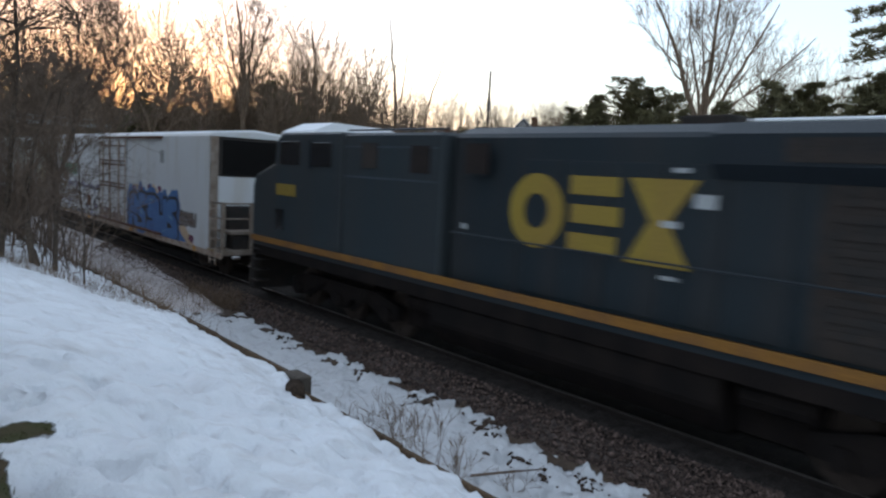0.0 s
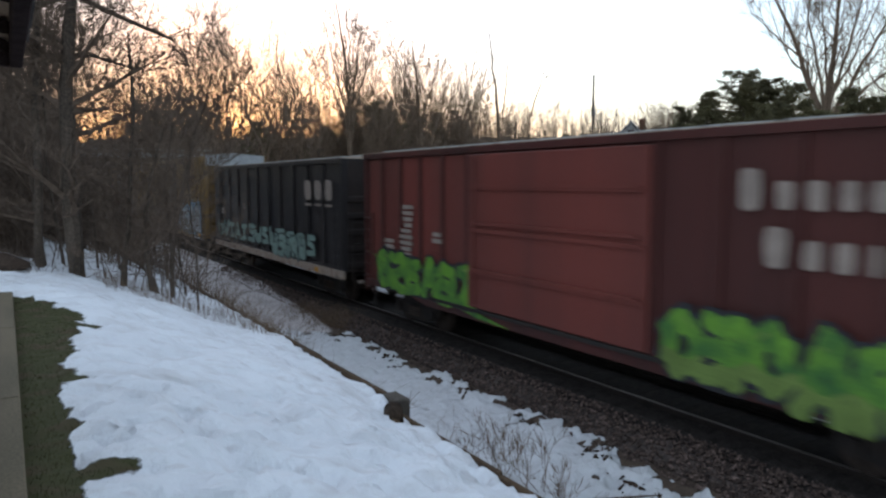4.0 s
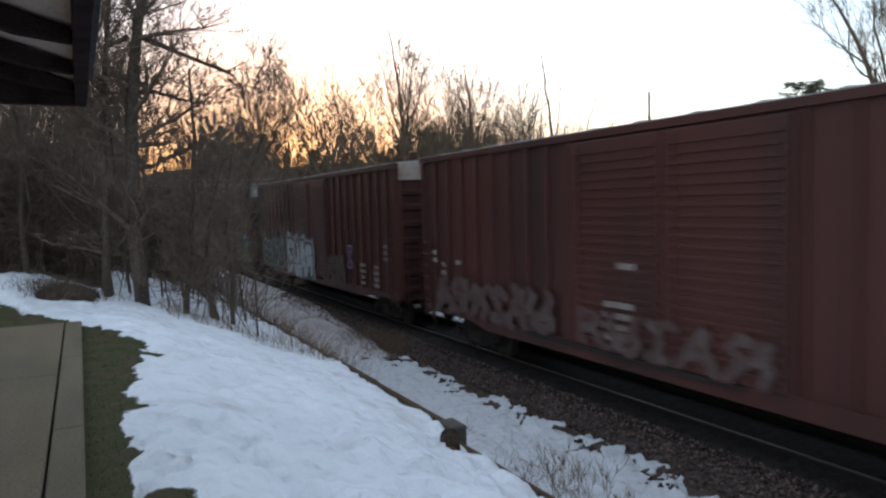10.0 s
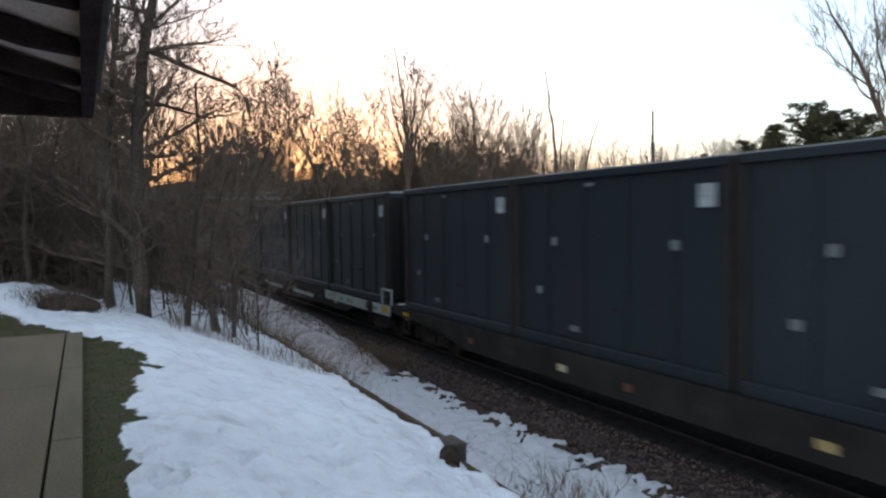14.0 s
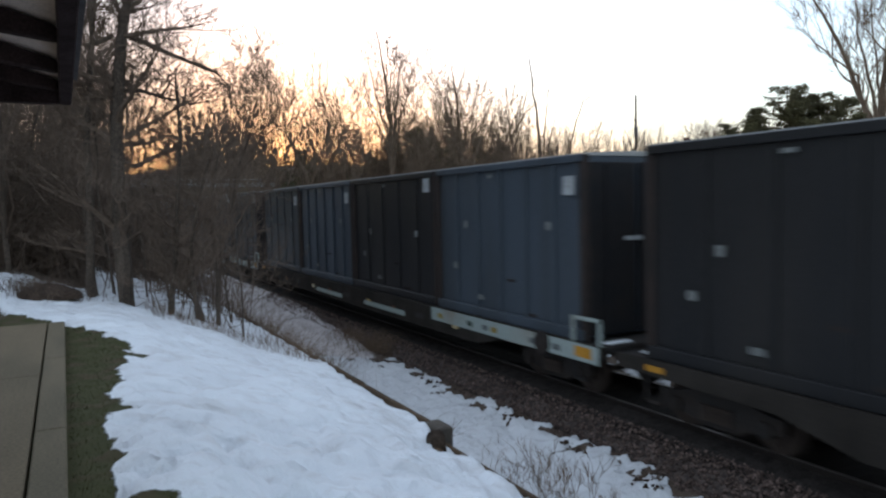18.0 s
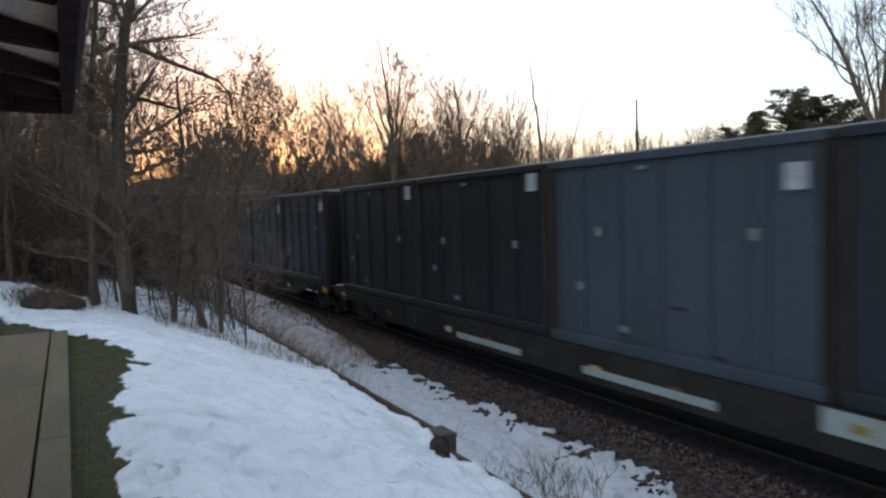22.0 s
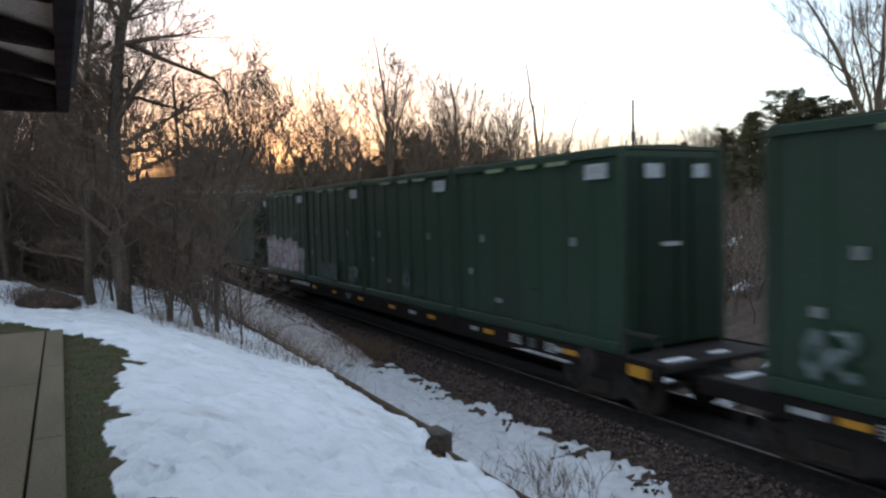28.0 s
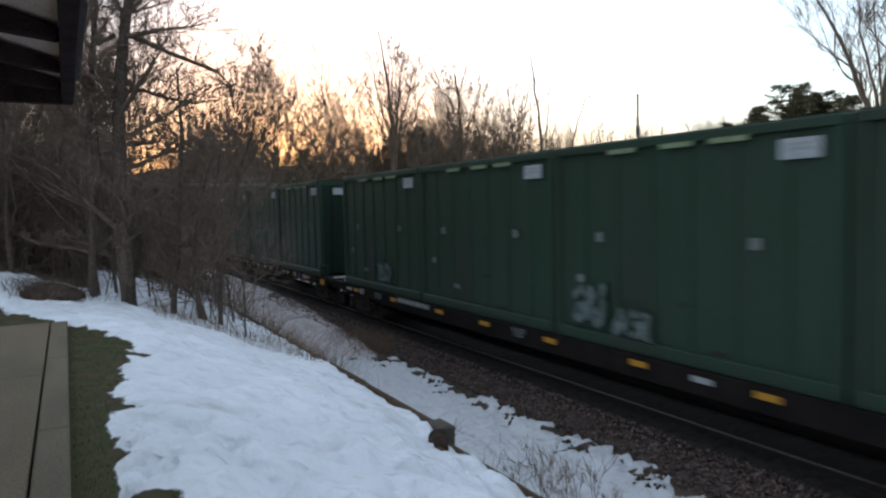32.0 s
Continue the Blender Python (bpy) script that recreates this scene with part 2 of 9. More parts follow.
P_GREEN = mat("paint_green", (0.045, 0.155, 0.075), 0.5, var=0.25, scale=2, fine=30, bump=0)
P_OLIVE = mat("paint_olive_green", (0.17, 0.25, 0.06), 0.5, var=0.25, scale=2, fine=30, bump=0)
P_SKY = mat("paint_sky_blue", (0.17, 0.30, 0.43), 0.5, var=0.25, scale=2, fine=30, bump=0)
P_DUSKBLUE = mat("paint_dusk_blue", (0.085, 0.105, 0.25), 0.6, var=0.25, scale=2, fine=30, bump=0)
P_OCHRE = mat("paint_dull_ochre", (0.150, 0.098, 0.030), 0.65, var=0.35, scale=2, fine=30, bump=0)
P_FADEDRED = mat("paint_faded_red", (0.235, 0.068, 0.050), 0.6, var=0.3, scale=2, fine=30, bump=0)
P_RED = mat("paint_red", (0.33, 0.055, 0.045), 0.5, var=0.2, scale=2, fine=30, bump=0)
P_FADED = mat("paint_faded_grey", (0.26, 0.22, 0.20), 0.6, var=0.35, scale=2, fine=25, bump=0, tint=(0.16, 0.11, 0.09))
P_BRANDGREEN = mat("paint_leaf_green", (0.045, 0.27, 0.17), 0.5, var=0.2, scale=2, fine=30, bump=0)
P_DULLBLUE = mat("paint_dull_blue", (0.085, 0.095, 0.175), 0.6, var=0.3, scale=2, fine=30, bump=0)
P_DARKGREEN = mat("paint_dark_green", (0.03, 0.062, 0.045), 0.6, var=0.35, scale=2, fine=30, bump=0, tint=(0.05, 0.04, 0.03))
P_GREYWHITE = mat("paint_grey_white", (0.30, 0.32, 0.335), 0.6, var=0.25, scale=2, fine=30, bump=0)
M_SLUSH = mat("wet_slush", (0.56, 0.51, 0.50), 0.8, var=0.2, scale=1.1, fine=16, bump=0.6, tint=(0.36, 0.31, 0.29), cover=0.45)
P_SCRAWL = mat("paint_faint_scrawl", (0.125, 0.158, 0.155), 0.7, var=0.4, scale=3, fine=25, bump=0, tint=(0.055, 0.075, 0.066))
M_STENCILDARK = mat("stencil_dark", (0.13, 0.14, 0.14), 0.7, var=0.3, scale=5, fine=40, bump=0)
M_HOUSE = mat("house_siding", (0.60, 0.60, 0.62), 0.8, var=0.15, scale=2, fine=10)
M_HOUSE_B = mat("house_siding_blue", (0.30, 0.34, 0.38), 0.8, var=0.15, scale=2, fine=10)
M_SHINGLE = mat("roof_shingle", (0.11, 0.10, 0.10), 0.9, var=0.3, scale=2, fine=12)
M_CARPAINT = mat("car_paint", (0.12, 0.13, 0.15), 0.35, var=0.15, scale=2, fine=20, bump=0)
M_POLE = mat("pole_wood", (0.12, 0.09, 0.075), 0.9, var=0.3, scale=2, fine=20)


def ground_material():
    """Snow, dead leaves, turf and grey slush, shared out by the sheet's own masks and broken by noise."""
    m = bpy.data.materials.new("winter_ground")
    m.use_nodes = True
    n, ln = m.node_tree.nodes, m.node_tree.links
    b = n["Principled BSDF"]
    tc = n.new("ShaderNodeTexCoord")

    def tex(scale, detail=5, stretch=None):
        t = n.new("ShaderNodeTexNoise")
        t.inputs["Scale"].default_value, t.inputs["Detail"].default_value = scale, detail
        if stretch:
            mp = n.new("ShaderNodeMapping")
            mp.inputs["Scale"].default_value = stretch
            ln.new(tc.outputs["Object"], mp.inputs["Vector"])
            ln.new(mp.outputs["Vector"], t.inputs["Vector"])
            return t.outputs["Fac"]
        ln.new(tc.outputs["Object"], t.inputs["Vector"])
        return t.outputs["Fac"]

    def mixed(fac, a, c):
        x = n.new("ShaderNodeMixRGB")
        ln.new(fac, x.inputs[0])
        for i, v in ((1, a), (2, c)):
            if isinstance(v, tuple):
                x.inputs[i].default_value = (*v, 1)
            else:
                ln.new(v, x.inputs[i])
        return x.outputs[0]

    def rng(v, lo, hi):
        r = n.new("ShaderNodeMapRange")
        r.inputs["From Min"].default_value, r.inputs["From Max"].default_value = lo, hi
        ln.new(v, r.inputs["Value"])
        return r.outputs[0]

    def attr(name):
        a = n.new("ShaderNodeAttribute")
        a.attribute_name = name
        return a.outputs["Fac"]

    def add(a, c, k):
        x = n.new("ShaderNodeMath")
        x.operation = "MULTIPLY_ADD"
        ln.new(c, x.inputs[0])
        x.inputs[1].default_value = k
        ln.new(a, x.inputs[2])
        return x.outputs[0]

    broad, mid, fine, grain, lump, swell, nub = tex(0.7), tex(5), tex(28), tex(120, 3), tex(9, 2), tex(3.6, 1), tex(19, 2)
    cell = n.new("ShaderNodeTexVoronoi")
    cell.feature = "SMOOTH_F1"
    cell.inputs["Scale"].default_value, cell.inputs["Smoothness"].default_value = 3.4, 0.8
    warp = n.new("ShaderNodeMapping")
    warp.inputs["Scale"].default_value = (0.8, 1.35, 1)
    ln.new(tc.outputs["Object"], warp.inputs["Vector"])
    ln.new(warp.outputs[0], cell.inputs["Vector"])
    dimple = rng(cell.outputs["Distance"], 0.06, 0.42)
    streak, smear = tex(4.5, 5, (1, 2.6, 1)), tex(1.6, 4, (1, 2.2, 1))
    litter = mixed(rng(mid, 0.35, 0.65), (0.075, 0.054, 0.041), (0.125, 0.09, 0.066))
    litter = mixed(rng(fine, 0.4, 0.62), litter, (0.075, 0.055, 0.042))
    turf = mixed(rng(fine, 0.35, 0.65), (0.047, 0.049, 0.019), (0.060, 0.058, 0.023))
    turf = mixed(rng(swell, 0.48, 0.68), turf, (0.078, 0.058, 0.034))
    base = mixed(rng(add(attr("turf"), mid, 0.25), 0.55, 0.7), litter, turf)
    slush = mixed(rng(mid, 0.35, 0.65), (0.62, 0.57, 0.56), (0.47, 0.42, 0.40))
    base = mixed(rng(add(attr("slush"), mid, 0.4), 0.6, 0.8), base, slush)
    snow = mixed(rng(broad, 0.35, 0.7), (0.78, 0.80, 0.83), (0.72, 0.735, 0.765))
    snow = mixed(rng(smear, 0.50, 0.78), snow, (0.61, 0.60, 0.605))
    snow = mixed(rng(streak, 0.58, 0.82), snow, (0.60, 0.58, 0.58))
    snow = mixed(rng(grain, 0.62, 0.8), snow, (0.62, 0.60, 0.58))
    # snow turns greyer beyond the timber edge
    snow = mixed(rng(add(attr("ditch_grey"), mid, 0.9), 0.8, 1.7), snow, (0.58, 0.58, 0.59))
    fac = rng(add(add(attr("snow"), streak, 0.8), fine, 0.3), 0.98, 1.12)
    ln.new(mixed(fac, base, snow), b.inputs["Base Color"])
    b.inputs["Roughness"].default_value = 0.85
    b.inputs["Specular IOR Level"].default_value = 0.2
    bp = n.new("ShaderNodeBump")
    bp.inputs["Strength"].default_value, bp.inputs["Distance"].default_value = 0.62, 0.08
    hollow = add(add(add(add(dimple, lump, 0.55), swell, 1.5), fine, 0.10), nub, 0.35)
    cut = n.new("ShaderNodeMath")
    cut.operation = "MULTIPLY"
    ln.new(hollow, cut.inputs[0])
    ln.new(rng(fac, -0.12, 1.0), cut.inputs[1])
    ln.new(cut.outputs[0], bp.inputs["Height"])
    ln.new(bp.outputs[0], b.inputs["Normal"])
    return m


M_GROUND = ground_material()


# ---- mesh helpers ----
class Shape:
    """Vertices and faces of one part."""

    def __init__(self):
        self.v, self.f = [], []

    def box(self, x0, x1, y0, y1, z0, z1):
        k = len(self.v)
        self.v += [(x, y, z) for z in (z0, z1) for y in (y0, y1) for x in (x0, x1)]
        self.f += [tuple(k + i for i in q) for q in ((0, 2, 3, 1), (4, 5, 7, 6), (0, 1, 5, 4), (2, 6, 7, 3), (0, 4, 6, 2), (1, 3, 7, 5))]
        return self

    def tube(self, pts, radii, n=6, cap=True):
        k = len(self.v)
        pts = [Vector(p) for p in pts]
        for i, p in enumerate(pts):
            d = (pts[min(i + 1, len(pts) - 1)] - pts[max(i - 1, 0)])
            d = d.normalized() if d.length > 1e-9 else Vector((0, 0, 1))
            a = d.orthogonal().normalized() if abs(d.z) < 0.999 else Vector((1, 0, 0))
            c = d.cross(a)
            r = radii[i] if isinstance(radii, (list, tuple)) else radii
            for j in range(n):
                w = 2 * math.pi * j / n
                self.v.append(tuple(p + (a * math.cos(w) + c * math.sin(w)) * r))
        for i in range(len(pts) - 1):
            for j in range(n):
                q, s = k + i * n + j, k + i * n + (j + 1) % n
                self.f.append((q, s, s + n, q + n))
        if cap:
            self.f.append(tuple(k + j for j in reversed(range(n))))
            self.f.append(tuple(k + (len(pts) - 1) * n + j for j in range(n)))
        return self

    def along(self, profile, y0, y1):
        """A profile of (x, z), drawn out from y0 to y1."""
        k, n = len(self.v), len(profile)
        self.v += [(x, y, z) for y in (y0, y1) for x, z in profile]
        self.f += [(k + i, k + (i + 1) % n, k + n + (i + 1) % n, k + n + i) for i in range(n)]
        self.f += [tuple(k + i for i in reversed(range(n))), tuple(k + n + i for i in range(n))]
        return self

    def across(self, profile, x0, x1):
        """A profile of (y, z), drawn out from x0 to x1."""
        k, n = len(self.v), len(profile)
        self.v += [(x, y, z) for x in (x0, x1) for y, z in profile]
        self.f += [(k + i, k + (i + 1) % n, k + n + (i + 1) % n, k + n + i) for i in range(n)]
        self.f += [tuple(k + i for i in range(n)), tuple(k + n + i for i in reversed(range(n)))]
        return self

    def mesh(self, name, material, smooth=False, bevel=0.0):
        me = bpy.data.meshes.new(name)
        me.from_pydata(self.v, [], self.f)
        bm = bmesh.new()
        bm.from_mesh(me)
        if len(self.f) < 60000:
            bmesh.ops.recalc_face_normals(bm, faces=bm.faces)
        if bevel:
            es = [e for e in bm.edges if len(e.link_faces) == 2 and e.calc_face_angle(0) > 0.6]
            bmesh.ops.bevel(bm, geom=es, offset=bevel, segments=1, affect="EDGES")
        bm.to_mesh(me)
        bm.free()
        me.materials.append(material)
        if smooth:
            me.polygons.foreach_set("use_smooth", [True] * len(me.polygons))
            if smooth == "auto":
                me.set_sharp_from_angle(angle=0.55)
        return me


def part(name, shape, material, parent=None, label="", smooth=False, bevel=0.0, at=None):
    """One mesh object, under a thing or a part where a parent is given."""
    ob = new(name, shape.mesh(name, material, smooth, bevel) if isinstance(shape, Shape) else shape)
    if parent:
        ob.parent = parent
    if at is not None:
        ob.matrix_basis = at
    return tagged(ob, label)


def thing(name, label, category, group="", at=None):
    ob = tagged(new(name), label, category, group)
    ob.empty_display_size = 0.2
    if at is not None:
        ob.matrix_basis = at
    return ob


def S():
    return Shape()


# ---- ground ----
PROFILE = [(-400, 6.0), (-60, 3.2), (-12, 2.4), (-6, 2.2), (-0.9, 2.17), (-0.05, 2.14), (0.5, 2.12), (1.0, 2.02), (2.2, 1.62), (3.4, 1.16), (4.0, 0.98), (4.15, 0.55), (4.6, 0.1), (5.4, -0.28), (6.3, -0.45), (7.7, -0.42), (8.2, -0.5), (11.2, -0.5), (11.55, -0.22), (12.5, -0.12), (13.2, 0.15), (20, 1.45), (27, 2.75), (34, 3.3), (60, 3.7), (120, 6.0), (400, 16.0), (1500, 30.0)]


def lerp_profile(x):
    for (x0, z0), (x1, z1) in zip(PROFILE, PROFILE[1:]):
        if x <= x1:
            return z0 + (z1 - z0) * (x - x0) / (x1 - x0)
    return PROFILE[-1][1]


def nz(x, y, s, k=0.0):
    return noise.noise(Vector((x * s + k, y * s - k * 0.7, k)))


def smooth01(v, a, b):
    v = min(1, max(0, (v - a) / (b - a)))
    return v * v * (3 - 2 * v)


def snow_amount(x, y):
    """How much snow lies: one deep, nought bare."""
    j = 0.16 * nz(x, y, 1.7, 3) + 0.09 * nz(x, y, 5.0, 9) + 0.05 * nz(x, y, 12, 2)
    if x < 4.1:
        edge = 0.12 + 0.115 * max(0, y - 5.2) if y < 10 else 0.672 - 0.45 * (y - 10)
        a = smooth01(x - edge + 0.9 * j, -0.16, 0.20)
        for u, v, ru_, rv_ in ((0.28, 4.36, 0.30, 0.10), (0.68, 9.17, 0.30, 0.13), (0.2, 5.18, 0.14, 0.09), (0.36, 6.48, 0.16, 0.10)):
            a *= smooth01(math.hypot((x - u) / ru_, (y - v - 0.1 * (x - u)) / rv_), 0.55, 1.3)
        if y > 13.2 - 0.35 * x:
            patch = 0.5 + 0.9 * nz(x, y, 0.35, 5) + 0.5 * nz(x, y, 1.1, 6)
            if x > 0.6:
                patch += 0.35
            if 0.5 < x < 3.8 and y < 24:
                patch += 0.6
            a *= smooth01(patch, 0.3, 0.55) if y > 17 - 0.35 * x else smooth01(patch, -0.25, 0.05)
        if x < 0.5 and y > 15.0:
            a *= 1 - smooth01(y + 2 * j - 0.8 * x, 16.4, 17.6)
        if x < 0.2:
            a *= smooth01(y + 1.5 * j - (11.75 + 2.6 * min(0.45, max(0, -x)) + 0.9 * max(0, -x - 0.45)), -0.1, 0.12)
        if x < -0.9 and y < 12.5:
            a = 0
        return a
    if x < 9:
        a = 1 - smooth01(x + 5.0 * j + 0.35 * nz(x, y, 0.5, 8), 7.6, 7.8)
        if y > 17.5:
            a *= 1 - smooth01(y + 6 * j + (x - 6) * 1.0, 18.5, 20.5)
        spots = nz(x, y, 1.1, 21) + 0.6 * nz(x, y, 3.7, 22)
        if x > 6.6:
            a *= 1 - smooth01(spots, 0.52, 0.66)
        return a
    if x < 11.3:
        return 0.0
    if x < 14.2:
        return smooth01(0.52 + 0.75 * nz(x, y, 0.8, 61) + 0.5 * nz(x, y * 0.4, 2.6, 62) - 0.6 * smooth01(x, 12.2, 13.0), 0.25, 0.45)
    patch = nz(x * 0.5, y * 1.2, 0.33, 15) + 0.5 * nz(x, y, 0.9, 16)
    return smooth01(patch, 0.42, 0.58)


def ground_height(x, y):
    z = lerp_profile(x)
    far = max(0, abs(y - 15) - 60) / 300
    z += far * 4 * (0.4 + nz(x, y, 0.006, 4))
    if x < 0.6 and y > 12.6:
        z += 0.62 * smooth01(y, 12.6, 17.5) * smooth01(-x, -0.6, 1.4)
    z += 5 * smooth01(y, 88, 150) + 8 * smooth01(y, 140, 260)
    if x > 2.8 and y < 8.2:
        z -= 0.16 * smooth01(x, 2.8, 3.8) * (1 - smooth01(x, 4.1, 4.8)) * (1 - smooth01(y, 7.4, 8.1))
    s = snow_amount(x, y) if -8 < x < 60 and -6 < y < 90 else 0
    rough = 0.06 * nz(x, y, 0.9, 1) + 0.05 * nz(x, y, 2.6, 2) + 0.028 * nz(x, y, 6, 3)
    if -0.9 < x < 9 and y < 30:
        dent = smooth01(nz(x * 1.0, y * 1.3, 2.3, 31), 0.02, 0.6) * 0.5 + smooth01(nz(x * 0.8, y * 1.3, 4.2, 37), -0.05, 0.6) * 0.34 + (0.35 if x > 4.3 else 0.16) * (0.5 + nz(x, y * 1.2, 6.5, 41))
        if x > 4.3:
            z += s * (0.10 * abs(nz(x, y, 2.1, 51)) + 0.07 * abs(nz(x, y, 4.6, 52)))
        low = 1 - smooth01(y, 5.5, 8.5)
        z += rough * (1 if x > 1 else 0.4 + 0.5 * low * s) + 0.08 * s - (0.18 + 0.19 * low) * dent * s
    else:
        z += 2.5 * rough * (1 if abs(x - 10) > 3 else 0) + 0.05 * s
    if x < -0.05 and y < 12.2:
        z = min(z, 2.12)
    return z


def steps(*spans):
    out = []
    for a, b, d in spans:
        k = max(1, round((b - a) / d))
        out += [a + (b - a) * i / k for i in range(k)]
    return out + [spans[-1][1]]


GX = steps((-1500, -300, 200), (-300, -60, 40), (-60, -8, 4), (-8, -1.2, 0.5), (-1.2, 8.2, 0.085), (8.2, 11.0, 0.7), (11.0, 14.2, 0.16), (14.2, 40, 0.7), (40, 120, 6), (120, 400, 40), (400, 1500, 180))
GY = steps((-1500, -300, 200), (-300, -30, 30), (-30, -6, 2), (-6, 2.4, 0.15), (2.4, 13, 0.085), (13, 24, 0.16), (24, 60, 0.8), (60, 140, 6), (140, 400, 30), (400, 1500, 150))
gv, gs, gt, gl, go = [], [], [], [], []
for y in GY:
    for x in GX:
        gv.append((x, y, ground_height(x, y)))
        gs.append(snow_amount(x, y) if -8 < x < 60 and -6 < y < 90 else (0.35 if x > 60 else 0.0))
        go.append(smooth01(x, 4.0, 4.4))
        gt.append(1.0 if -1.6 < x < 1.2 and y < 14.2 else 0.0)
        gl.append(smooth01(x, 4.7, 5.4) * (1 - smooth01(x, 7.4, 7.9)) * smooth01(y + 3 * nz(x, y, 0.6, 8), 17.5, 19.5))
w = len(GX)
gf = [(j * w + i, j * w + i + 1, j * w + w + i + 1, j * w + w + i) for j in range(len(GY) - 1) for i in range(w - 1)]
gm = bpy.data.meshes.new("ground")
gm.from_pydata(gv, [], gf)
for nm, vals in (("snow", gs), ("turf", gt), ("slush", gl), ("ditch_grey", go)):
    gm.attributes.new(nm, "FLOAT", "POINT").data.foreach_set("value", vals)
gm.materials.append(M_GROUND)
gm.polygons.foreach_set("use_smooth", [True] * len(gm.polygons))
tagged(new("ground", gm), "snowy slope running down to a ditch beside the track", "ground", kind="structure")

# platform slab, its kerb and the shelter roof over it
plat = tagged(thing("platform", "worn grey-brown concrete station platform", "platform"), kind="structure")
for y0, y1 in ((-6, 0.3), (0.31, 4.2), (4.21, 8.1), (8.11, 12.0)):
    part("slab", S().box(-4.5, -0.285, y0, y1, 1.9, 2.2), M_CONCRETE, plat, bevel=0.008)
kerb = tagged(thing("kerb", "concrete kerb along the platform edge", "kerb"), kind="structure")
for i in range(6):
    part("kerb_stone", S().box(-0.265, -0.055, -6 + i * 3.0, -6 + i * 3.0 + 2.988, 1.85, 2.2), M_KERB, kerb, bevel=0.012)
roof = thing("shelter_roof", "dark brown timber shelter roof with open rafters", "roof")
SL = 0.3
part("roof_deck", S().along([(0.08, 4.98), (0.08, 5.03), (-3.3, 5.03 + 3.38 * SL), (-3.3, 4.98 + 3.38 * SL)], -6, 7.30), M_SOFFIT, roof, "pale boarded soffit")
part("fascia", S().box(0.02, 0.12, -6, 7.34, 4.80, 5.08), M_ROOFWOOD, roof, bevel=0.01)
part("fascia", S().across([(7.24, 4.80), (7.24, 5.08), (7.34, 5.08), (7.34, 4.80)], -3.3, 0.02), M_ROOFWOOD, roof)
part("shingles", S().along([(0.18, 5.04), (0.18, 5.09), (-3.4, 5.09 + 3.58 * SL), (-3.4, 5.04 + 3.58 * SL)], -6.1, 7.42), M_SHINGLE, roof)
for y in (-4.6, -3.3, -2.0, -0.7, 0.5, 1.7, 2.85, 4.0, 5.1, 6.2, 7.1):
    part("rafter", S().along([(0.02, 4.89), (0.02, 4.98), (-3.0, 4.98 + 3.02 * SL), (-3.0, 5.56), (-1.7, 5.25), (-0.75, 5.06), (-0.3, 4.93)], y - 0.06, y + 0.06), M_ROOFWOOD, roof, bevel=0.012)
    part("bracket", S().tube([(-0.5, y - 0.05, 5.06), (-0.95, y - 0.30, 5.10), (-1.5, y - 0.55, 5.22)], 0.04, 6), M_ROOFWOOD, roof)
for y in (-5.0, -1.6, 1.8, 5.2):
    part("roof_post", S().box(-2.9, -2.74, y - 0.08, y + 0.08, 2.2, 5.66), M_ROOFWOOD, roof)

# timber retaining edge
edge = thing("retaining_wall", "weathered timber retaining edge along the snowy bank", "retaining wall")
for y0, y1, z1, dx in ((8.05, 10.4, 1.06, 0.0), (10.42, 12.9, 1.07, 0.01), (12.92, 16.0, 1.06, 0.0), (16.02, 20.0, 1.05, 0.02), (3.0, 5.5, 0.88, -0.03), (5.52, 8.0, 0.90, -0.02)):
    part("timber", S().box(4.04 + dx, 4.11 + dx, y0, y1, z1 - 0.24, z1 - 0.045), M_TIMBER, edge, bevel=0.015)
    part("timber", S().box(4.03 + dx, 4.16 + dx, y0 + 0.03, y1 - 0.02, z1 - 0.46, z1 - 0.25), M_TIMBER, edge, bevel=0.015)
M_LOG = mat("log_bark", (0.060, 0.042, 0.030), 0.95, var=0.5, scale=6, fine=35, bump=0.9, spec=0.1)
M_POST = mat("post_wood", (0.105, 0.088, 0.072), 0.9, var=0.35, scale=4, fine=40, stretch=(1, 1, 0.2), bump=0.4)
block = thing("timber_post", "squared grey post jutting from the bank edge", "post")
part("post", S().box(3.95, 4.17, 7.6, 7.98, 0.2, 1.05), M_POST, block, bevel=0.02)
log = thing("log", "dark round log butt lying against the post", "log")
part("bark_body", S().tube([(3.76, 7.27, 0.87), (3.80, 7.36, 0.90), (3.93, 7.62, 0.93)], [0.115, 0.125, 0.12], 14), M_LOG, log, smooth=True)
part("cut_end", S().tube([(3.745, 7.245, 0.865), (3.765, 7.285, 0.872)], [0.085, 0.1], 12), M_TIMBER, log, "weathered sawn end")

# ---- track ----
TX = 10.0
bed_shape = S().along([(8.0, -0.62), (8.05, -0.46), (8.75, -0.178), (11.3, -0.178), (11.75, -0.45), (11.75, -0.62)], -120, 260)
bed = tagged(part("ballast_bed", bed_shape, M_BALLAST), "dark grey crushed stone ballast under the track", "ballast", kind="structure")
# dark strip along the rails, standing in for shade below the cars
crown = S().along([(8.58, -0.247), (8.80, -0.13), (9.16, -0.065), (9.175, -0.172), (11.28, -0.172), (11.28, -0.2), (8.58, -0.27)], -120, 260)
tagged(part("track_crown", crown, M_TRACKSHADE), "ballast between and beside the rails, darkened for the train's shade", "ballast", kind="structure")
track = tagged(thing("railway_track", "single railway track of worn steel rails on wooden sleepers", "track"), kind="structure")
tie = S().box(-1.3, 1.3, -0.115, 0.115, -0.34, -0.165).mesh("sleeper", M_TIE, bevel=0.01)
